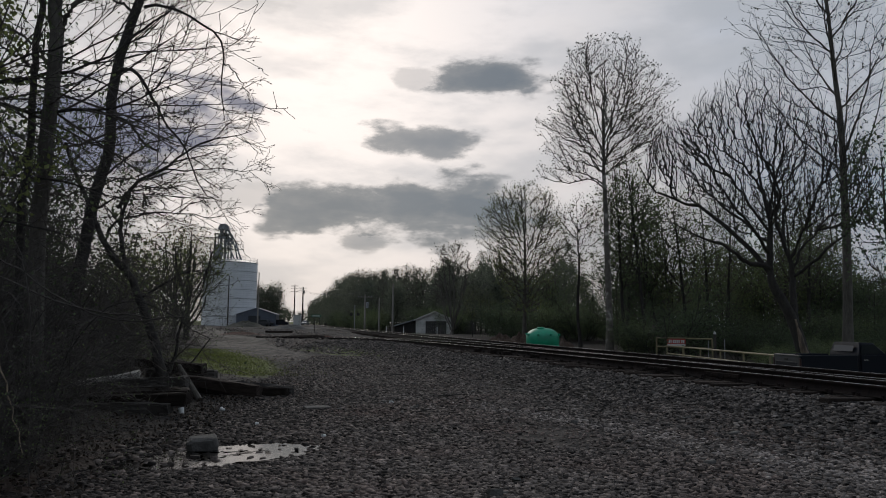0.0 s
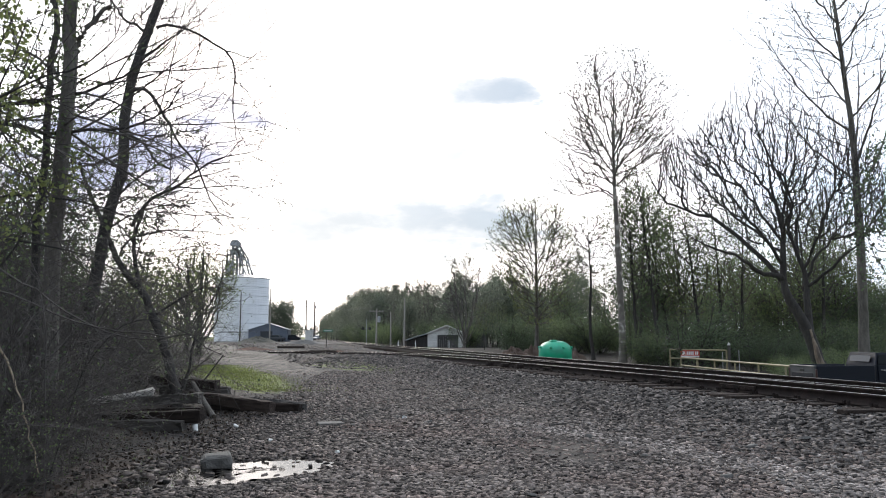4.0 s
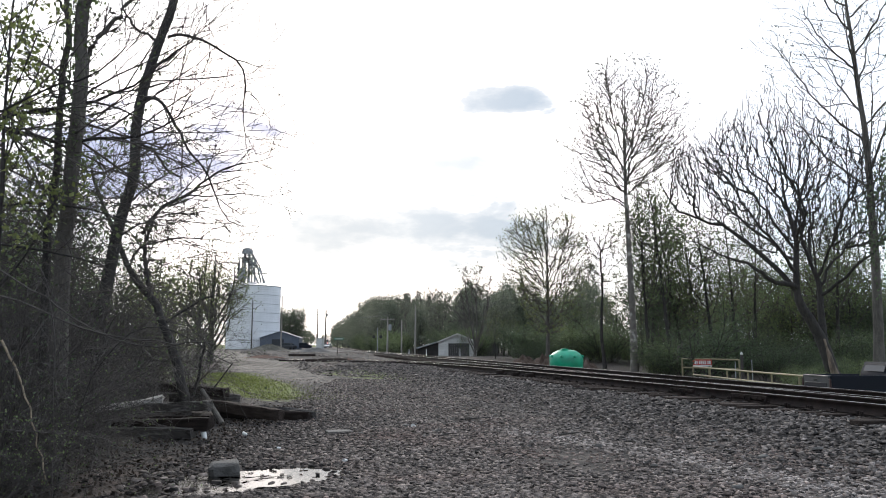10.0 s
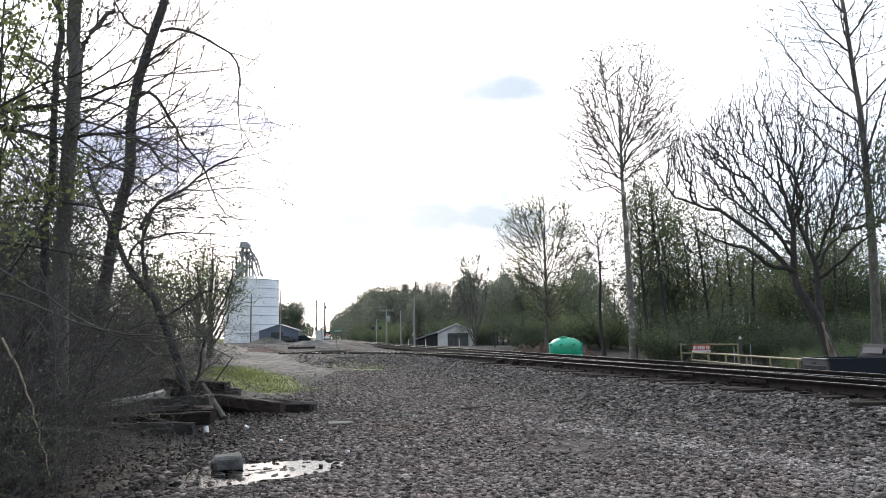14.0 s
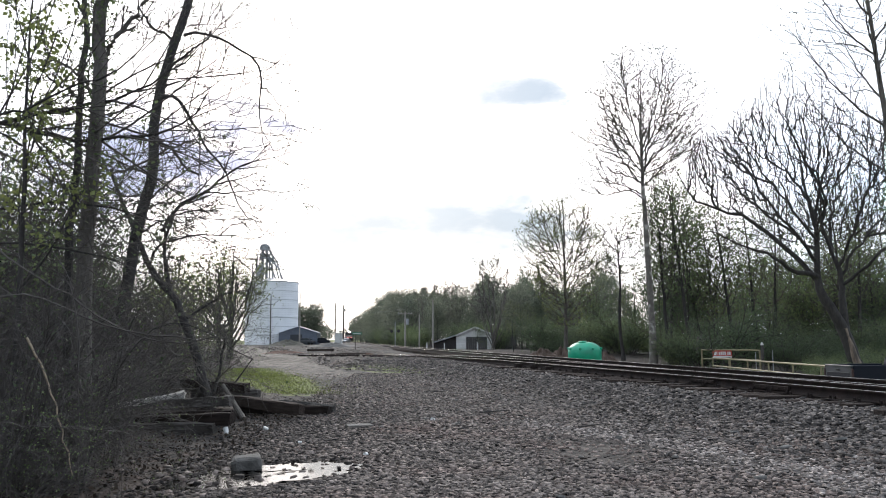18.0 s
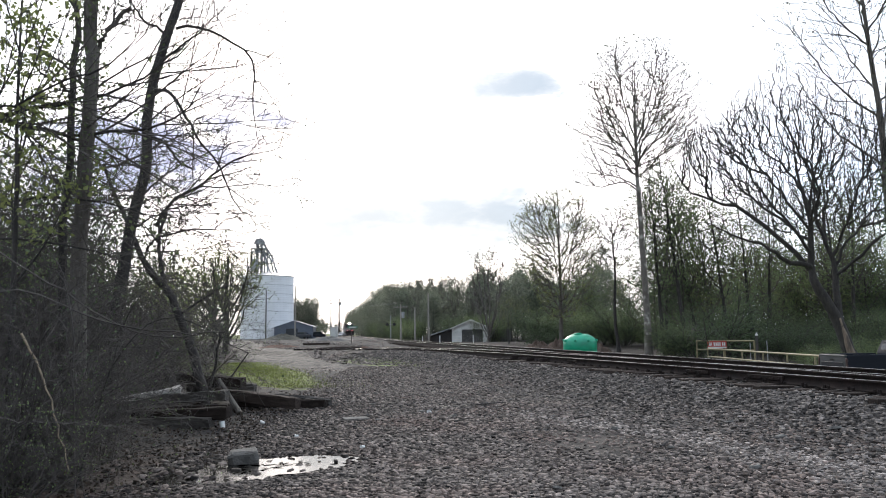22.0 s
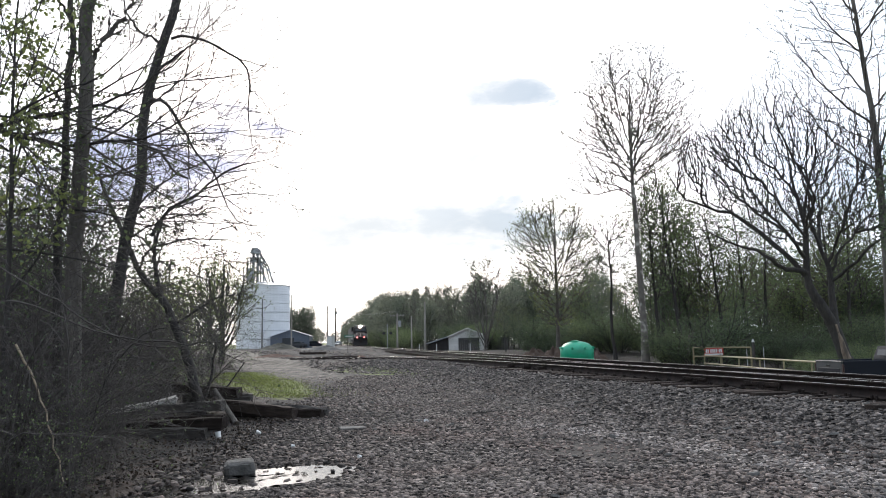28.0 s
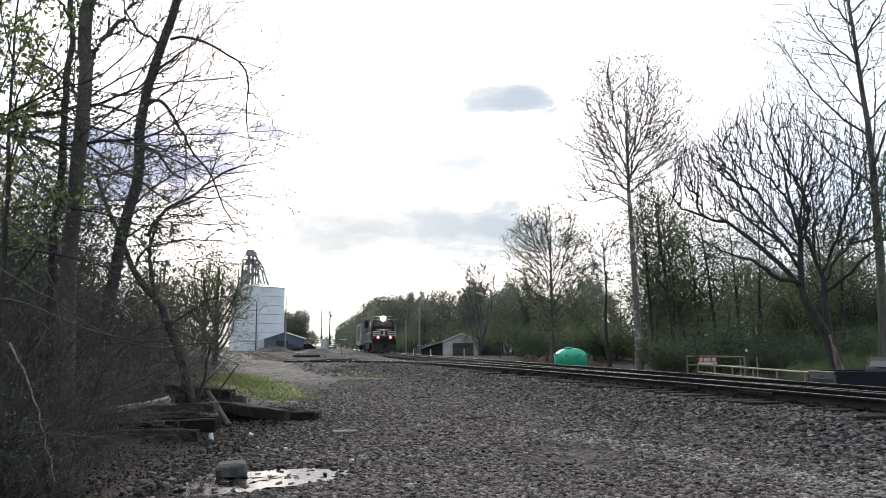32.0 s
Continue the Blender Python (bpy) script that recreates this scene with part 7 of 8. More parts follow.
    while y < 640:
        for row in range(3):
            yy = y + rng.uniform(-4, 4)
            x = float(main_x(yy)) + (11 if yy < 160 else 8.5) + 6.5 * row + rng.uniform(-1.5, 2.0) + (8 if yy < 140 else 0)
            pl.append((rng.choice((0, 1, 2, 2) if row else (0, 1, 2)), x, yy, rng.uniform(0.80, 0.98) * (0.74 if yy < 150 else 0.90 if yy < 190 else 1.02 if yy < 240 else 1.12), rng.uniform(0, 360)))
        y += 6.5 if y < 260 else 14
    for i in range(26):
        pl.append((rng.choice((0, 1, 2)), rng.uniform(0, 28), rng.uniform(124, 165), rng.uniform(0.72, 1.0), rng.uniform(0, 360)))
    for i in range(30):
        yy = rng.uniform(116, 140)
        pl.append((rng.choice((0, 1)), yy * (0.10 + 0.62 * (i + rng.random()) / 30), yy, rng.uniform(0.5, 0.68), rng.uniform(0, 360)))
    # left of the line, behind the shed, and closing the yard to the left
    for x, yy, s in ((-46.8, 224, 0.85), (-45.2, 228, 0.95), (-49.5, 235, 0.9), (-53, 240, 0.9), (-48.4, 222, 0.9), (-50.5, 226, 0.85), (-44.4, 226, 0.75)):
        pl.append((1, x, yy, s, rng.uniform(0, 360)))
    for i in range(40):
        yy = rng.uniform(420, 640)
        pl.append((i % 2, -yy * rng.uniform(0.165, 0.34) - 6, yy, rng.uniform(0.7, 1.0), rng.uniform(0, 360)))
    for i in range(30):
        yy = rng.uniform(640, 690)
        pl.append((i % 2, -yy * (0.05 + 0.20 * i / 30), yy, rng.uniform(0.62, 0.85), rng.uniform(0, 360)))
    for i in range(26):
        yy = rng.uniform(180, 330)
        pl.append((rng.choice((0, 1)), -yy * rng.uniform(0.30, 0.75), yy, rng.uniform(0.7, 1.0), rng.uniform(0, 360)))
    forest(pl, far, "")
    # trees before the silo and behind the brush
    pl = []
    for x, yy, k, s in ((-23.6, 76, 2, 0.82), (-26.6, 82, 2, 0.78), (-21.9, 70, 2, 0.62), (-29.5, 84, 0, 0.7), (-20.5, 52, 2, 0.55), (-24.5, 60, 0, 0.6), (-29.5, 62, 0, 0.62), (-34.5, 70, 1, 0.72), (-38, 66, 1, 0.75), (-33, 52, 1, 0.66), (-27, 44, 0, 0.55), (-23.5, 40, 1, 0.5), (-19.5, 36, 0, 0.45), (-17.0, 32, 1, 0.42), (-22, 30, 1, 0.55), (-46, 76, 0, 0.85), (-52, 70, 1, 0.85)):
        pl.append((k, x, yy, s, rng.uniform(0, 360)))
    forest(pl, mods, "")
    # the wood closes round behind the camera
    for i in range(14):
        a = radians(rng.uniform(70, 290))
        d = rng.uniform(45, 70)
        copy_thing(far[i % 2], pose(d * math.sin(a), d * math.cos(a), gz(d * math.sin(a), d * math.cos(a)) - 0.1, 0, 0, 40 * i) @ Matrix.Scale(0.9, 4))


# ---------------------------------------------------------------- brush and trunks close by
ARCH_A = [(-5.32, 13.81, 7.47), (-4.86, 13.81, 7.47), (-4.40, 13.81, 7.26), (-3.94, 13.81, 6.92), (-3.82, 13.81, 6.57), (-3.84, 13.81, 6.16), (-3.79, 13.81, 5.60), (-3.69, 13.81, 5.14)]
ARCH_B = [(-3.82, 13.81, 6.44), (-3.64, 13.81, 6.28), (-3.42, 13.81, 5.95), (-3.25, 13.81, 5.62)]
BOUGH = [(-5.80, 13.81, 6.21), (-5.57, 13.81, 6.28), (-5.37, 13.81, 6.16), (-5.17, 13.81, 5.83), (-5.00, 13.81, 5.55), (-4.88, 13.81, 5.27), (-4.60, 13.81, 4.98), (-4.40, 13.81, 4.62), (-4.20, 13.81, 4.15), (-3.93, 13.81, 3.83), (-3.48, 13.81, 3.80)]
RISER = [(-6.27, 15.31, 3.86), (-6.11, 15.31, 4.07), (-5.77, 15.31, 4.50), (-5.35, 15.31, 4.70), (-4.97, 15.31, 5.00), (-4.63, 15.31, 5.21), (-4.15, 15.31, 5.37), (-3.58, 15.31, 5.49)]
SIDE = [(-5.35, 15.31, 4.68), (-4.92, 15.31, 4.65), (-4.32, 15.31, 4.70), (-3.72, 15.31, 4.67), (-3.42, 15.31, 4.72)]
SWEEP_A = [(-5.87, 9.00, 4.29), (-5.42, 9.00, 4.38), (-4.74, 9.00, 4.51), (-4.18, 9.00, 4.66), (-3.69, 9.00, 4.93), (-3.32, 9.00, 5.20)]
SWEEP_B = [(-5.79, 9.00, 4.31), (-5.41, 9.00, 4.20), (-5.03, 9.00, 4.12), (-4.65, 9.00, 4.09), (-4.27, 9.00, 4.09), (-3.89, 9.00, 4.13), (-3.59, 9.00, 4.24), (-3.37, 9.00, 4.35), (-3.13, 9.00, 4.65)]
SWEEP_C = [(-5.16, 8.00, 4.11), (-4.82, 8.00, 4.19), (-4.33, 8.00, 4.41), (-3.89, 8.00, 4.60), (-3.60, 8.00, 4.83), (-3.51, 8.00, 5.11)]
TRUNK_A = [(-4.50, 9.00, 6.04), (-4.56, 9.00, 5.80), (-4.56, 9.00, 5.40), (-4.52, 9.00, 5.04), (-4.54, 9.00, 4.60), (-4.54, 9.00, 4.14), (-4.57, 9.00, 3.60), (-4.58, 9.00, 3.06), (-4.60, 9.00, 2.32), (-4.57, 9.00, 1.22), (-4.52, 9.00, 0.15)]
TRUNK_B = [(-5.29, 14.00, 8.49), (-5.37, 14.00, 8.11), (-5.59, 14.00, 7.43), (-5.77, 14.00, 6.81), (-5.89, 14.00, 6.14), (-5.94, 14.00, 5.41), (-5.94, 14.00, 4.81), (-6.06, 14.00, 4.22), (-6.19, 14.00, 3.63), (-6.28, 14.00, 2.99), (-6.39, 14.00, 2.13), (-6.44, 14.00, 0.72), (-6.46, 14.00, -0.11)]
TRUNK_D = [(-5.11, 9.60, 6.34), (-5.08, 9.60, 6.00), (-5.04, 9.60, 5.70), (-5.07, 9.60, 5.31), (-5.08, 9.60, 4.81), (-5.08, 9.60, 4.39), (-5.08, 9.60, 3.90), (-5.11, 9.60, 3.33), (-5.13, 9.60, 2.76), (-5.03, 9.60, 0.05)]
FORK_A = [(-4.46, 9.00, 5.20), (-4.36, 9.00, 5.40), (-4.21, 9.00, 5.57), (-4.07, 9.00, 5.79), (-3.96, 9.00, 5.95)]
CROOK = [(-5.22, 15.50, 0.36), (-5.37, 15.50, 0.87), (-5.54, 15.50, 1.44), (-5.79, 15.50, 2.02), (-6.00, 15.50, 2.48), (-6.34, 15.50, 2.84), (-6.56, 15.50, 3.19), (-6.77, 15.50, 3.61), (-6.97, 15.50, 4.08), (-7.29, 15.50, 4.74), (-7.46, 15.50, 5.23)]
CROOK_B = [(-6.07, 15.50, 2.60), (-6.20, 15.50, 3.07), (-6.24, 15.50, 3.54), (-6.19, 15.50, 3.96), (-6.01, 15.50, 4.37), (-5.69, 15.50, 4.61)]
CANE = [(-4.10, 7.00, 1.65), (-3.95, 7.00, 1.39), (-3.82, 7.00, 1.08), (-3.70, 7.00, 0.72), (-3.59, 7.00, 0.38)]
CANE_B = [(-4.78, 7.50, 2.56), (-4.43, 7.50, 2.33), (-4.08, 7.50, 2.12), (-3.79, 7.50, 1.92), (-3.33, 7.50, 1.67), (-2.88, 7.50, 1.58), (-2.49, 7.50, 1.64)]
CANE_C = [(-4.75, 7.50, 2.05), (-4.41, 7.50, 2.09), (-3.90, 7.50, 1.90), (-3.50, 7.50, 1.73), (-2.93, 7.50, 1.65), (-2.54, 7.50, 1.64), (-2.23, 7.50, 1.62)]


TWIGGY = dict(seg=(9, 6, 5, 4), wob=(0.05, 0.06, 0.08, 0.10), up=(0.0, 0.02, 0.02, 0.01), taper=(0.2, 0.3, 0.4, 0.5), n=(9, 5, 3), lo=(0.2, 0.15, 0.1), ang=(36, 36, 40), len=(0.40, 0.5, 0.5), fall=(0.35, 0.35, 0.3), rr=(0.42, 0.5, 0.6), thin=0.0034)


def limb_from(pts, r0, r1, seed, S=TWIGGY, n=16, dens=1.0, wob=0.015):
    """A limb along a given line, with its own side twigs."""
    rng = random.Random(seed)
    P = smooth_path(pts, n, wob, seed)
    out = [[(P, r0, r1)], [], [], []]
    L = sum((b - a).length for a, b in zip(P, P[1:]))
    branch(rng, P, L, r0, 0, dict(S, n=(int(S["n"][0] * dens), *S["n"][1:])), out)
    return out


def near_tree(name, trunk, r0, r1, label, limbs, bark="bark", leaf=None, per=0, size=0.06, seed=1, vines=0):
    """A tree on a given trunk line with given limbs (line, radii, twig density)."""
    base = Vector(trunk[0])
    base.z = gz(base.x, base.y) - 0.05
    t = thing(name, Matrix.Translation(base), label, "tree", "trees at the yard's edge")
    T = smooth_path([Vector(p) - base for p in trunk], 22, 0.008, seed)
    T.insert(0, Vector((T[0].x, T[0].y, 0)))
    part("trunk", tubes([(T, r0, r1)], 14), bark, t, smooth=True)
    pts = []
    rng = random.Random(seed)
    for i, (line, a, b, dens) in enumerate(limbs):
        out = limb_from([Vector(p) - base for p in line], a, b, seed * 7 + i, dens=dens)
        limb = part("limb", tubes(out[0], 9), bark, t, smooth=True)
        rest = out[1] + out[2] + out[3]
        if rest:
            part("twig_spray", tubes(rest, 4), "twig", limb, kind="stuff")
        for q in out[3]:
            for _ in range(per):
                pts.append(tuple(at(q[0], rng.random())[0]))
    if leaf and pts:
        part("foliage", leaves(pts, size, seed, 0.02), leaf, t, kind="stuff")
    if vines:
        vp = []
        for i in range(vines):
            q, d = at(T, rng.uniform(0.35, 1.0))
            a = rng.uniform(0, 6.28)
            rr = r0 * rng.uniform(0.7, 2.4)
            vp.append((q.x + rr * math.cos(a), q.y + rr * math.sin(a), q.z))
        part("vine_foliage", leaves(vp, 0.055, seed + 5, 0.03), "leaf", t, "small climbing vine leaves on the trunk", kind="stuff")
    return t


def build_left_trees():
    near_tree("vine_clad_tree", TRUNK_A[::-1], 0.098, 0.078, "straight dark trunk with climbing vine leaves", [
        (FORK_A, 0.035, 0.02, 0.7),
        ([TRUNK_A[4], (-4.9, 9.3, 5.0), (-5.5, 9.5, 5.4)], 0.03, 0.012, 0.7),
        ([TRUNK_A[6], (-4.2, 9.3, 3.8), (-3.7, 9.5, 4.15), (-3.3, 9.7, 4.3)], 0.018, 0.006, 0.9),
        ([TRUNK_A[7], (-4.2, 9.2, 3.15), (-3.75, 9.3, 3.35), (-3.35, 9.4, 3.2)], 0.016, 0.005, 0.9)], "bark_grey", "leaf", 1, 0.035, 3, 900)
    near_tree("thin_tree", TRUNK_D[::-1], 0.055, 0.034, "thin knotty dark trunk beside a thicker one", [
        ([TRUNK_D[4], (-5.5, 9.7, 5.1), (-6.0, 9.8, 5.5)], 0.02, 0.008, 0.7),
        ([TRUNK_D[1], (-5.3, 9.6, 6.4), (-5.2, 9.6, 6.9)], 0.02, 0.010, 0.5)], "bark", None, 0, 0.05, 4)
    near_tree("leaning_tree", TRUNK_B[::-1], 0.125, 0.078, "tall leaning tree with drooping bare branches", [
        (ARCH_A, 0.032, 0.006, 0.35), (ARCH_B, 0.014, 0.005, 0.3), (BOUGH, 0.040, 0.006, 0.5),
        ([TRUNK_B[3], (-5.3, 14.0, 7.2), (-4.9, 14.0, 7.5)], 0.035, 0.012, 0.5),
        ([TRUNK_B[2], (-6.2, 14.1, 7.9), (-6.5, 14.1, 8.6)], 0.03, 0.012, 0.6),
        ([TRUNK_B[5], (-5.6, 14.0, 5.3), (-5.3, 14.0, 4.9), (-5.05, 14.0, 4.75)], 0.03, 0.02, 0.2),
        ([TRUNK_B[7], (-5.2, 13.6, 4.7), (-4.3, 13.4, 5.0), (-3.5, 13.3, 5.2)], 0.02, 0.005, 0.9),
        ([TRUNK_B[8], (-5.4, 13.7, 3.9), (-4.6, 13.5, 4.0), (-3.9, 13.4, 3.9)], 0.02, 0.005, 0.9)], "bark", "bud", 1, 0.022, 5, 260)
    near_tree("crooked_tree", CROOK, 0.11, 0.03, "small crooked dark tree arching over the timbers", [
        (CROOK_B, 0.05, 0.02, 0.8), (RISER, 0.045, 0.006, 1.2), (SIDE, 0.018, 0.004, 1.0),
        ([CROOK[3], (-5.2, 15.4, 2.4), (-4.7, 15.3, 2.6), (-4.2, 15.2, 2.6)], 0.03, 0.006, 0.9),
        ([CROOK[6], (-6.2, 15.3, 3.6), (-5.5, 15.2, 3.75), (-4.6, 15.1, 3.7), (-4.0, 15.0, 3.5)], 0.026, 0.005, 1.1),
        ([CROOK[0], (-5.0, 15.5, 0.9), (-4.95, 15.5, 1.5), (-4.8, 15.5, 1.9)], 0.04, 0.012, 0.7)], "bark", "leaf", 1, 0.03, 6)
    near_tree("overhanging_tree", [(-8.4, 9.4, 0.0), (-8.35, 9.4, 1.5), (-8.2, 9.3, 3.2), (-8.2, 9.3, 5.0)], 0.16, 0.10, "tree at the brush with long branches sweeping over", [
        ([(-8.2, 9.3, 3.4), (-7.0, 9.1, 4.0)] + SWEEP_A, 0.040, 0.008, 1.5), ([(-8.2, 9.3, 3.6), (-7.2, 9.1, 4.1)] + SWEEP_B, 0.038, 0.008, 1.8),
        ([(-8.2, 9.3, 3.0), (-6.5, 8.6, 3.7)] + SWEEP_C, 0.021, 0.005, 1.3),
        ([(-8.2, 9.3, 2.6), (-6.6, 9.0, 3.0), (-5.2, 8.9, 3.3), (-4.2, 8.9, 3.2), (-3.7, 9.0, 3.05)], 0.024, 0.006, 1.6),
        ([(-8.2, 9.3, 2.2), (-6.6, 8.8, 2.5), (-5.3, 8.6, 2.75), (-4.3, 8.5, 2.6), (-3.8, 8.6, 2.45)], 0.022, 0.006, 1.5)], "bark", "bud", 1, 0.03, 7)
    # small leafy trees beside the road
    for x, y, h, w, s in ((-18.6, 60.0, 9.4, 3.3, 91), (-20.9, 64.0, 9.2, 3.2, 92), (-22.5, 58.0, 8.6, 2.8, 93)):
        airy_tree("roadside_tree", x, y, [(0, 0, 0), (0.1, 0, 1.6), (-0.1, 0.1, h * 0.45), (0.1, 0, h * 0.9)], 0.23, [(h * 0.36, w * 0.6), (h * 0.48, w), (h * 0.7, w * 1.05), (h * 0.9, w * 0.7), (h, w * 0.2)], 520, s,
                  "bare-limbed tree in thin yellow-green leaf beside the road", "bark", "leaf_yellow", 4, 0.19, 0.20, (11, 0.18, 0.6), 0.45, 0.35, 0.021, 0.2, group="roadside trees", limb_r=0.45, bow=0.10, lobes=0.25, base=0.04)
    for x, y, h, s in ((-11.4, 28.5, 4.2, 94), (-14.3, 37.0, 5.0, 95), (-7.9, 20.5, 3.4, 96)):
        airy_tree("leafy_bush", x, y, [(0, 0, 0), (0.1, 0, h * 0.3), (0.15, 0.1, h * 0.85)], 0.06, [(h * 0.12, h * 0.16), (h * 0.4, h * 0.25), (h * 0.75, h * 0.22), (h, h * 0.06)], 420, s,
                  "small tree in fresh yellow-green leaf beside the road", "bark", "leaf_yellow", 4, 0.085, 0.09, (7, 0.12, 0.7), 0.3, 0.4, 0.006, 0.8, group="roadside bushes", split=False)
    # leafy sapling in the corner
    S = dict(OVAL, n=(12, 5, 4), thin=0.004, len=(0.22, 0.5, 0.5))
    tree("leafy_sapling", -4.95, 8.4, 7.0, 0.04, S, 83, "young tree in fresh broad green leaf", "bark", "leaf_yellow", 11, 0.07, 0.06, (-0.02, 0))


def brush(x, y, h, seed, n, leaf, per, size, label, wide=0.8, cane="twig"):
    t = thing("brush_shrub", pose(x, y, gz(x, y) - 0.04), label, "shrub", "brush at the yard's edge")
    rng = random.Random(seed)
    out = [[], [], []]
    for i in range(n):
        a = rng.uniform(0, 6.28)
        d = Vector((wide * math.cos(a) + 0.12, wide * math.sin(a), 1))
        grow(rng, Vector((0.25 * math.cos(a), 0.25 * math.sin(a), 0)), d, h * rng.uniform(0.6, 1.2), rng.uniform(0.007, 0.018), 0, dict(SHRUB, up=(-0.06, 0.0, -0.02)), out)
    part("woody_growth", tubes(out[0], 5), cane, t)
    part("twig_spray", tubes(out[1] + out[2], 3), "twig", t, kind="stuff")
    if per:
        pts = []
        for q in out[2]:
            for _ in range(per):
                pts.append(tuple(at(q[0], rng.random())[0]))
        part("foliage", leaves(pts, size, seed, 0.05), leaf, t, kind="stuff")
    return t


def build_brush():
    rng = random.Random(15)
    mods = [brush(-6.9, 10.2, 3.0, 201, 11, "leaf_dark", 1, 0.045, "tangled dark brush with few leaves"),
            brush(-7.4, 11.4, 3.3, 202, 12, "leaf", 2, 0.05, "tangled brush in small green leaf"),
            brush(-6.6, 11.6, 2.5, 203, 16, "dead_leaf", 0, 0.06, "dense bare tangle of thin stems")]
    for i in range(52):
        y = rng.uniform(8.0, 21.0)
        x = -2.2 - 0.36 * y - abs(rng.gauss(0, 1.0))
        k = rng.choice((0, 2, 2, 2, 2, 2))
        if (-7.2 < x and 10.0 < y < 14.0) or (x > -0.53 * y and y < 13):
            continue
        copy_thing(mods[k], pose(x, y, gz(x, y) - 0.04, 0, 0, rng.uniform(0, 360)) @ Matrix.Scale(rng.uniform(0.65, 1.1), 4))
    # bare tangle in front of the trunks and over the timbers
    for i in range(9):
        y = rng.uniform(7.4, 9.2)
        x = -y * rng.uniform(0.55, 0.68)
        copy_thing(mods[rng.choice((0, 2, 2))], pose(x, y, gz(x, y) - 0.04, 0, 0, rng.uniform(0, 360)) @ Matrix.Scale(rng.uniform(0.55, 0.85), 4))
    for x, y, s in ((-6.2, 14.2, 0.6), (-5.4, 14.9, 0.45)):
        copy_thing(mods[2], pose(x, y, gz(x, y) - 0.04, 0, 0, 70 * x) @ Matrix.Scale(s, 4))
    # taller screen behind
    tall = brush(-9.5, 17, 4.6, 204, 12, "leaf", 3, 0.085, "tall brush in green leaf behind the tangle", 0.45)
    dark = brush(-11, 15, 4.4, 205, 12, "leaf_dark", 3, 0.085, "tall dark leafy brush", 0.45)
    for x, y, s in ((-7.9, 19.5, 0.95), (-8.6, 21.0, 0.9), (-9.6, 23.5, 1.0), (-7.4, 17.2, 0.8), (-8.8, 18.4, 1.0), (-10.4, 22.0, 1.1), (-11.5, 25.0, 1.1)):
        copy_thing(mods[1], pose(x, y, gz(x, y) - 0.04, 0, 0, 50 * x) @ Matrix.Scale(s, 4))
    for i in range(38):
        y = rng.uniform(11, 30)
        x = -3.2 - 0.405 * y - rng.uniform(0, 6)
        s = rng.uniform(0.7, 1.1) + 0.3 * max(0, -0.55 - x / y) / 0.2
        copy_thing(rng.choice((tall, tall, dark)), pose(x, y, gz(x, y) - 0.04, 0, 0, rng.uniform(0, 360)) @ Matrix.Scale(min(s, (1.1 if x < -0.52 * y else 0.85) if y < 18 else 1.2), 4))
    for i in range(4):
        y = rng.uniform(12, 20)
        x = -y * rng.uniform(0.54, 0.68)
        copy_thing(rng.choice((tall, dark, dark)), pose(x, y, gz(x, y) - 0.04, 0, 0, rng.uniform(0, 360)) @ Matrix.Scale(rng.uniform(0.95, 1.2), 4))
    for x, y, s in ((-6.3, 16.6, 0.6), (-6.9, 18.0, 0.7)):
        copy_thing(mods[1], pose(x, y, gz(x, y) - 0.04, 0, 0, 90 * x) @ Matrix.Scale(s, 4))
    # low leafy sprigs in front
    for i in range(10):
        y = rng.uniform(6.8, 9.0)
        x = -0.62 * y + rng.uniform(-0.5, 0.15)
        copy_thing(mods[1], pose(x, y, gz(x, y) - 0.04, 0, 0, rng.uniform(0, 360)) @ Matrix.Scale(rng.uniform(0.3, 0.5), 4))
    for i, (line, r) in enumerate(((CANE, 0.011), (CANE_B, 0.010), (CANE_C, 0.010))):
        P = smooth_path(line, 14, 0.01, i)
        base = Vector((P[0].x, P[0].y, gz(P[0].x, P[0].y)))
        ob = part("pale_cane" if i == 0 else "bramble_cane", tubes([(P, r, r * 0.5)], 7), "cane" if i == 0 else "twig")
        tagged(ob, "long pale dead cane hanging out of the brush" if i == 0 else "long thin arching bramble cane", "cane", "canes")
    for i in range(46):
        y = rng.uniform(6.9, 13.5)
        b = -y * rng.uniform(0.46, 0.66)
        L, h = rng.uniform(1.0, 2.6), rng.uniform(0.5, 2.4)
        dx, dy = rng.uniform(0.4, 1.0) * L * rng.choice((1, 1, 1, -0.6)), rng.uniform(-0.5, 0.5) * L
        g0 = gz(b, y)
        P = smooth_path([(b, y, g0), (b + 0.2 * dx, y + 0.2 * dy, g0 + 0.75 * h), (b + 0.55 * dx, y + 0.55 * dy, g0 + h), (b + dx, y + dy, g0 + h * rng.uniform(0.45, 0.95))], 14, 0.012, 300 + i)
        r = rng.uniform(0.004, 0.009)
        ob = part("bramble_cane", tubes([(P, r, r * 0.45)], 5), rng.choice(("twig", "twig", "bark", "cane_dull")))
        tagged(ob, "long thin arching bramble cane", "cane", "canes")
    # dead leaves under the brush and grass on the verge
    r2 = np.random.default_rng(3)
    y = r2.uniform(6.5, 20, 5200)
    x = -2.9 - 0.055 * y - np.abs(r2.normal(0, 1.6, len(y))) + 0.3
    part("leaf_litter", leaves(np.stack([x, y, ground_z(x, y) + 0.012], -1), 0.06, 9, 0.004, 0.0), "dead_leaf", label="dead leaves and twigs under the brush", kind="stuff")
    y = r2.uniform(22.5, 43, 12000)
    x = -9.0 - 0.37 * (y - 33) + r2.normal(0, 0.95, len(y))
    n = len(y)
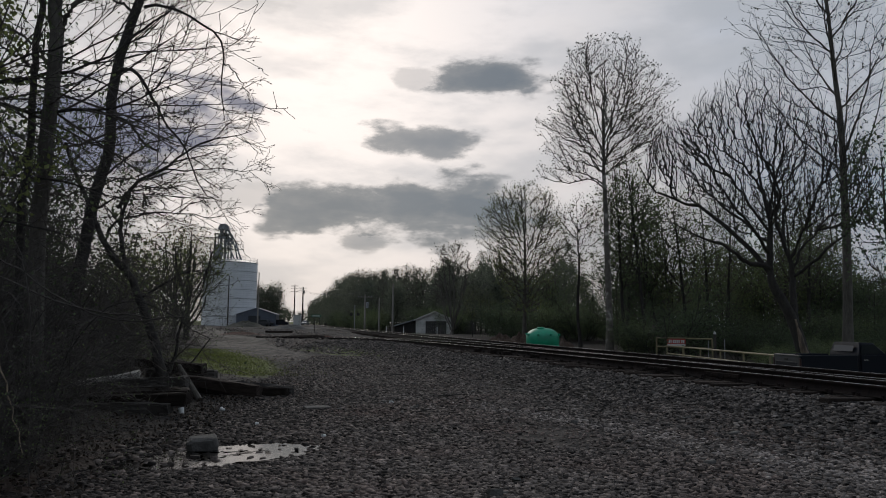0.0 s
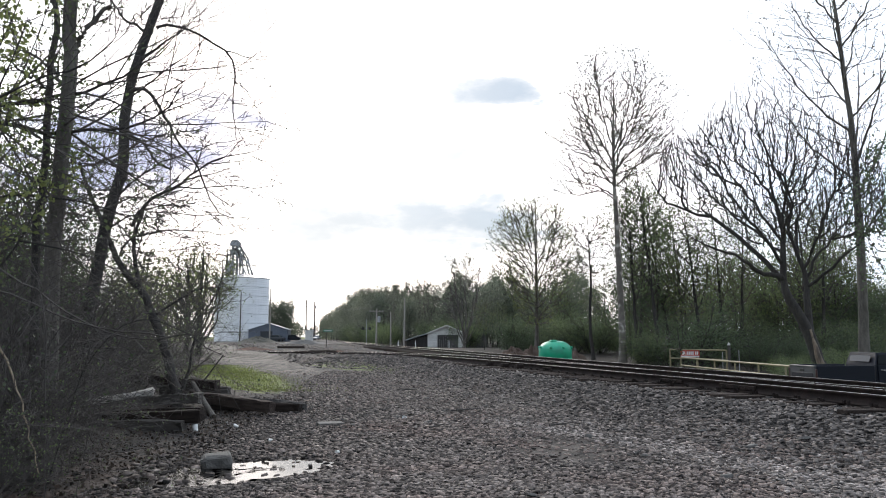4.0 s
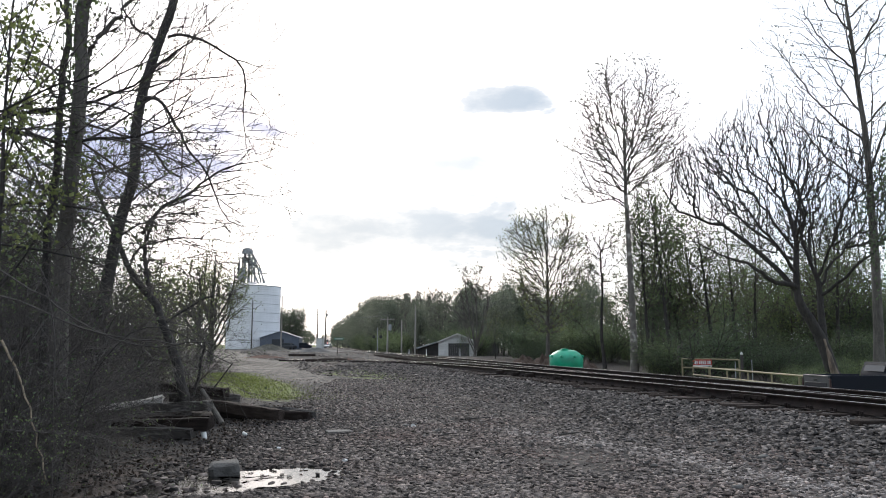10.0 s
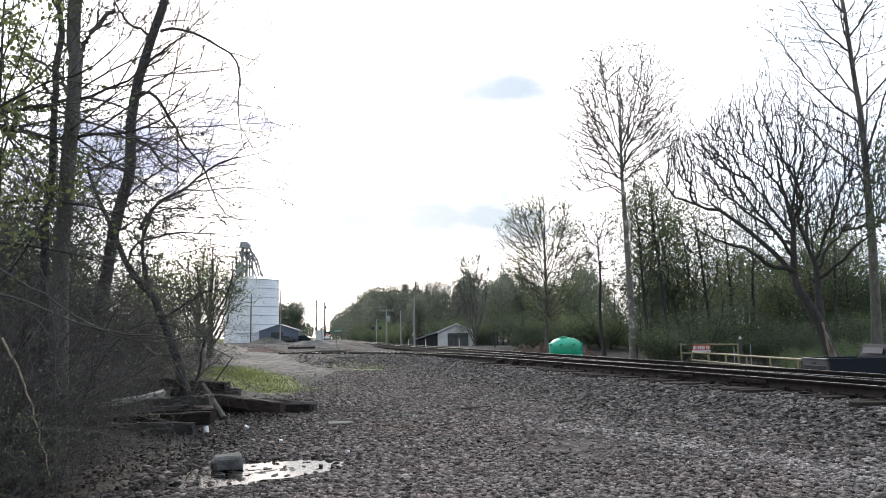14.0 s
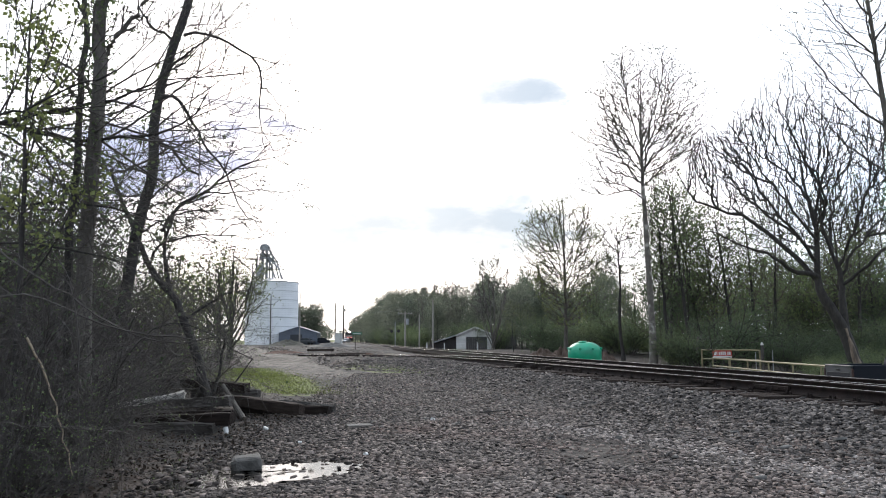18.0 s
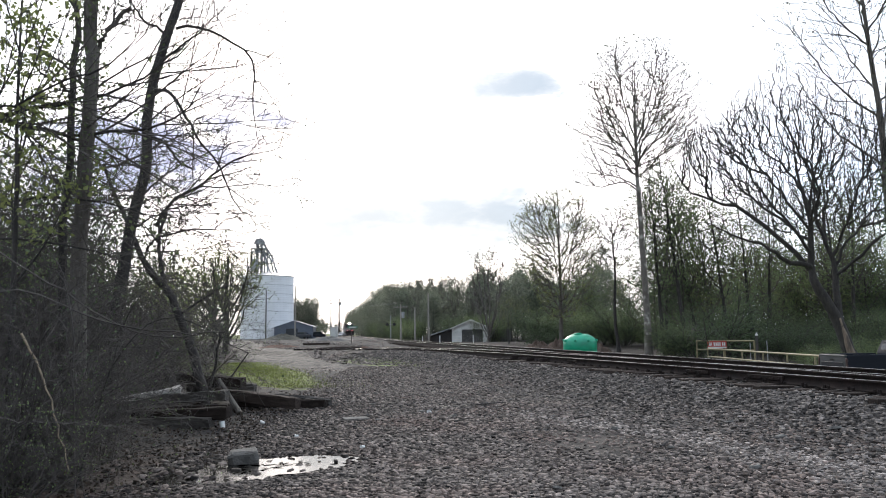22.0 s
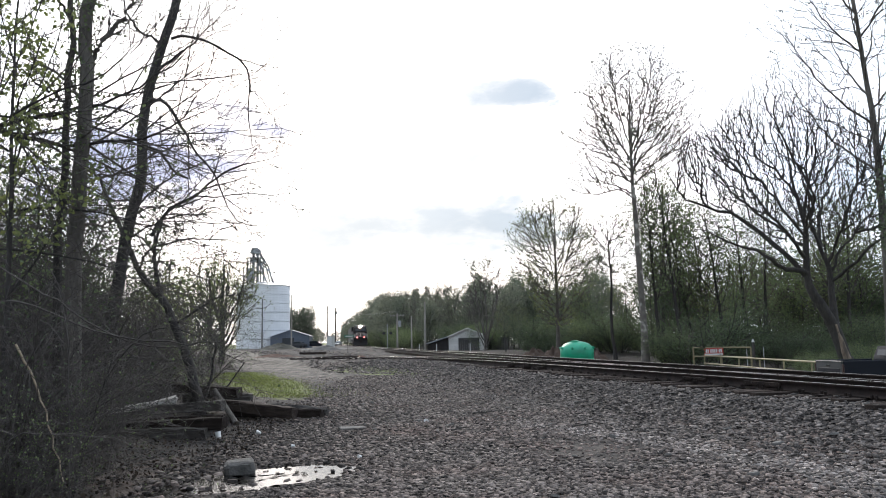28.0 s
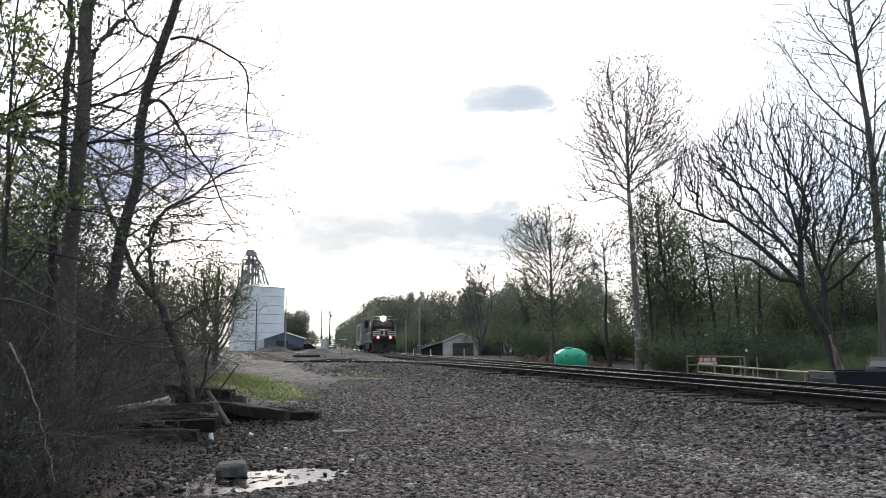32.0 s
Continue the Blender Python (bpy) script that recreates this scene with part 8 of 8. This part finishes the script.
    a, h = r2.uniform(0, 6.28, n), r2.uniform(0.03, 0.09, n)
    p = np.stack([x, y, ground_z(x, y) - 0.005], -1)
    sd = np.stack([np.cos(a), np.sin(a), 0 * a], -1) * 0.012
    top = p + np.stack([r2.normal(0, 0.03, n), r2.normal(0, 0.03, n), h], -1)
    part("grass_patch", (np.stack([p - sd, p + sd, top], 1).reshape(-1, 3), np.arange(3 * n).reshape(-1, 3)), "grass", label="short green grass on the verge", kind="stuff")


build_right_trees()
build_woods()
build_left_trees()
build_brush()
scatter_gravel()


# ---------------------------------------------------------------- the train
def bogie(parent, y, wheels, gauge=0.72, r=0.5):
    b = part("bogie_frame", boxes(*[(s * 1.02 - 0.09, s * 1.02 + 0.09, y - 0.95 * (wheels - 1) - 0.4, y + 0.95 * (wheels - 1) + 0.4, 0.38, 0.72) for s in (-1, 1)], (-0.95, 0.95, y - 0.25, y + 0.25, 0.45, 0.8), bevel=0.02), "loco_black", parent, "dark bogie frame")
    for i in range(wheels):
        yy = y + 1.9 * (i - (wheels - 1) / 2)
        for s in (-1, 1):
            bm = lathe([(r - 0.1, -0.06), (r, -0.05), (r, 0.05), (r + 0.025, 0.06), (r - 0.1, 0.07)], 20)
            bmesh.ops.transform(bm, matrix=pose(s * 0.75, yy, r, 0, -90 * s, 0), verts=bm.verts)
            part("wheel", bm, "rust", b)


def build_locomotive():
    """Road diesel; the coupler face is at y = 0 and it faces +y."""
    t = thing("locomotive", pose(0, 0, 0), "black diesel locomotive with white nose stripes and lit lamps", "locomotive")
    part("underframe", boxes((-1.5, 1.5, -21.2, -0.7, 1.15, 1.55), bevel=0.03), "loco_black", t)
    plow = prism([(-0.75, 0.12), (-0.25, 0.14), (-0.62, 0.95), (-0.75, 1.2)], -1.5, 1.5, bevel=0.02)
    part("snow_plow", plow, "loco_black", t, "black snow plow")
    part("pilot", boxes((-1.52, 1.52, -0.82, -0.66, 0.75, 1.75), bevel=0.02), "loco_black", t)
    part("coupler", boxes((-0.16, 0.16, -0.7, 0.0, 0.85, 1.1), bevel=0.04), "rust", t)
    for s in (-1, 1):
        part("step_well", boxes((s * 1.42 - 0.1, s * 1.42 + 0.1, -1.5, -0.8, 0.35, 1.6)), "loco_black", t)
        part("grab_rail", rods(((s * 1.42, -0.75, 1.75), (s * 1.42, -0.75, 2.65), 0.025), ((s * 1.42, -0.75, 2.65), (s * 0.95, -0.75, 2.65), 0.025), seg=6), "loco_white", t, "white grab rail")
    nose = prism([(-0.95, 1.55), (-2.6, 1.55), (-2.6, 3.05), (-1.35, 2.95), (-1.05, 2.75)], -0.98, 0.98, bevel=0.06)
    nz = part("nose", nose, "loco_black", t)
    for z in (2.15, 2.38, 2.61):
        for s in (-1, 1):
            part("nose_stripe", boxes((min(s * 0.42, s * 0.97), max(s * 0.42, s * 0.97), -0.945, -0.925, z, z + 0.11)), "loco_white", nz, "white stripe")
            part("deck_stripe", boxes((s * 1.25 - 0.22, s * 1.25 + 0.22, -0.80, -0.77, z - 0.02, z + 0.09)), "loco_white", t, "white stripe")
    em = bmesh.new()
    pts = [(-0.34, 2.05), (-0.12, 2.2), (-0.2, 2.55), (0.0, 2.75), (0.16, 2.62), (0.1, 2.4), (0.34, 2.3), (0.24, 2.08)]
    em.faces.new([em.verts.new((x, -0.93, z)) for x, z in pts])
    bmesh.ops.solidify(em, geom=em.faces[:], thickness=0.02)
    part("nose_emblem", em, "loco_white", nz, "white emblem shape")
    part("front_deck_wall", boxes((-1.5, 1.5, -0.86, -0.80, 1.55, 2.05), bevel=0.01), "loco_black", t)
    cab = prism([(-2.55, 1.55), (-4.9, 1.55), (-4.9, 4.55), (-4.6, 4.68), (-2.75, 4.62), (-2.5, 4.35), (-2.35, 3.05)], -1.52, 1.52, bevel=0.05)
    for v in cab.verts:
        if v.co.z > 4.2:
            v.co.x *= 0.80
    cb = part("cab", cab, "loco_black", t)
    for s in (-1, 1):
        part("windscreen", prism([(-2.40, 3.35), (-2.36, 3.35), (-2.48, 4.12), (-2.52, 4.12)], min(s * 0.18, s * 1.18), max(s * 0.18, s * 1.18)), "dark_glass", cb)
        part("side_window", boxes((s * 1.53 - 0.012, s * 1.53 + 0.012, -4.4, -3.0, 3.3, 4.0)), "dark_glass", cb)
    part("number_board", boxes((-1.12, -0.62, -2.46, -2.40, 4.22, 4.34)), "galv", cb, "blank white number board")
    part("number_board", boxes((0.62, 1.12, -2.46, -2.40, 4.22, 4.34)), "galv", cb, "blank white number board")
    part("roof_stripe", boxes((-1.1, 1.1, -2.62, -2.56, 4.56, 4.64)), "loco_white", cb, "pale roof edge")
    part("headlight", lathe([(0.22, 0), (0.27, 0.03), (0.27, 0.06), (0.02, 0.07)], 18), "lamp_white", cb, "lit headlight").matrix_basis = pose(0, -2.34, 4.38, -90)
    for s in (-1, 1):
        part("ditch_light", lathe([(0.12, 0), (0.16, 0.03), (0.16, 0.06), (0.02, 0.07)], 14), "lamp_red", t, "lit ditch light").matrix_basis = pose(s * 0.79, -0.68, 1.92, -90)
    hood = prism([(-4.9, 1.55), (-20.3, 1.55), (-20.3, 4.25), (-19.6, 4.45), (-4.9, 4.45)], -0.92, 0.92, bevel=0.05)
    hd = part("engine_hood", hood, "loco_black", t)
    for i in range(9):
        for s in (-1, 1):
            part("hood_door", boxes((s * 0.935 - 0.012, s * 0.935 + 0.012, -6.3 - 1.4 * i, -5.1 - 1.4 * i, 1.8, 3.4), bevel=0.006), "loco_black", hd)
    part("radiator", prism([(-16.0, 3.5), (-20.2, 3.5), (-20.0, 4.6), (-16.2, 4.6)], -1.45, 1.45, bevel=0.05), "loco_black", hd)
    part("exhaust", boxes((-0.3, 0.3, -11.5, -10.3, 4.45, 4.68), bevel=0.03), "rust", hd)
    for s in (-1, 1):
        bars = [((s * 1.42, -5.2 - 1.9 * i, 1.55), (s * 1.42, -5.2 - 1.9 * i, 2.6), 0.022) for i in range(9)]
        bars.append(((s * 1.42, -5.2, 2.6), (s * 1.42, -20.4, 2.6), 0.022))
        part("hand_rail", rods(*bars, seg=6), "loco_white", t, "white hand rail")
    part("fuel_tank", boxes((-1.35, 1.35, -14.2, -8.0, 0.35, 1.15), bevel=0.12), "loco_black", t)
    bogie(t, -4.3, 3), bogie(t, -17.2, 3)
    return t


def build_hopper():
    t = thing("hopper_car", pose(0, 0, 0), "pale grey covered hopper wagon coupled in the train", "railway wagon", "wagons of the train")
    body = prism([(-1.0, 4.3), (-16.6, 4.3), (-16.6, 2.9), (-14.5, 1.2), (-12.5, 0.9), (-5.0, 0.9), (-3.0, 1.2), (-1.0, 2.9)], -1.55, 1.55, bevel=0.08)
    b = part("body", body, "hopper", t)
    for i in range(13):
        for s in (-1, 1):
            part("side_rib", boxes((s * 1.57 - 0.03, s * 1.57 + 0.03, -1.9 - 1.15 * i - 0.06, -1.9 - 1.15 * i + 0.06, 1.6 if 1 < i < 11 else 2.9, 4.2)), "hopper", b)
    part("sill", boxes((-1.5, 1.5, -17.2, -0.4, 1.05, 1.3)), "hopper", t)
    part("running_board", boxes((-0.5, 0.5, -16.4, -1.2, 4.42, 4.47)), "galv", t)
    for y in (-4, -8.8, -13.6):
        part("roof_hatch", boxes((-0.4, 0.4, y - 0.9, y + 0.9, 4.3, 4.41), bevel=0.02), "hopper", t)
    part("end_ladder", rods(*[((-1.3, -0.62, 1.4 + 0.35 * i), (-0.8, -0.62, 1.4 + 0.35 * i), 0.02) for i in range(8)], ((-1.3, -0.62, 1.2), (-1.3, -0.62, 4.2), 0.02), ((-0.8, -0.62, 1.2), (-0.8, -0.62, 4.2), 0.02), seg=5), "galv", t)
    part("end_post", boxes((-1.5, -1.35, -1.0, -0.5, 1.3, 3.2), (1.35, 1.5, -1.0, -0.5, 1.3, 3.2)), "hopper", t)
    bogie(t, -2.6, 2, r=0.42), bogie(t, -14.9, 2, r=0.42)
    return t


LOCO = build_locomotive()
WAGONS = [build_hopper()]
SPEED, LAST_Y = 18.0, 96.0


def train_pose(t, behind):
    """Where a vehicle's front stands on the curving main line."""
    y = LAST_Y + SPEED * (32.0 - t) + behind * 0.98
    half = 8.0
    a, b = float(main_x(y)), float(main_x(y + 2 * half))
    turn = math.degrees(math.atan2(-(a - b), -2 * half))
    return pose(a, y, RAIL_TOP + 0.002, 0, 0, turn)


def motions():
    times = [float(i) for i in range(0, 33, 2)]
    walk(LOCO, [(t, train_pose(t, 0.0)) for t in times])
    for k, w in enumerate(WAGONS):
        walk(w, [(t, train_pose(t, 21.6 + 17.8 * k)) for t in times])


motions()
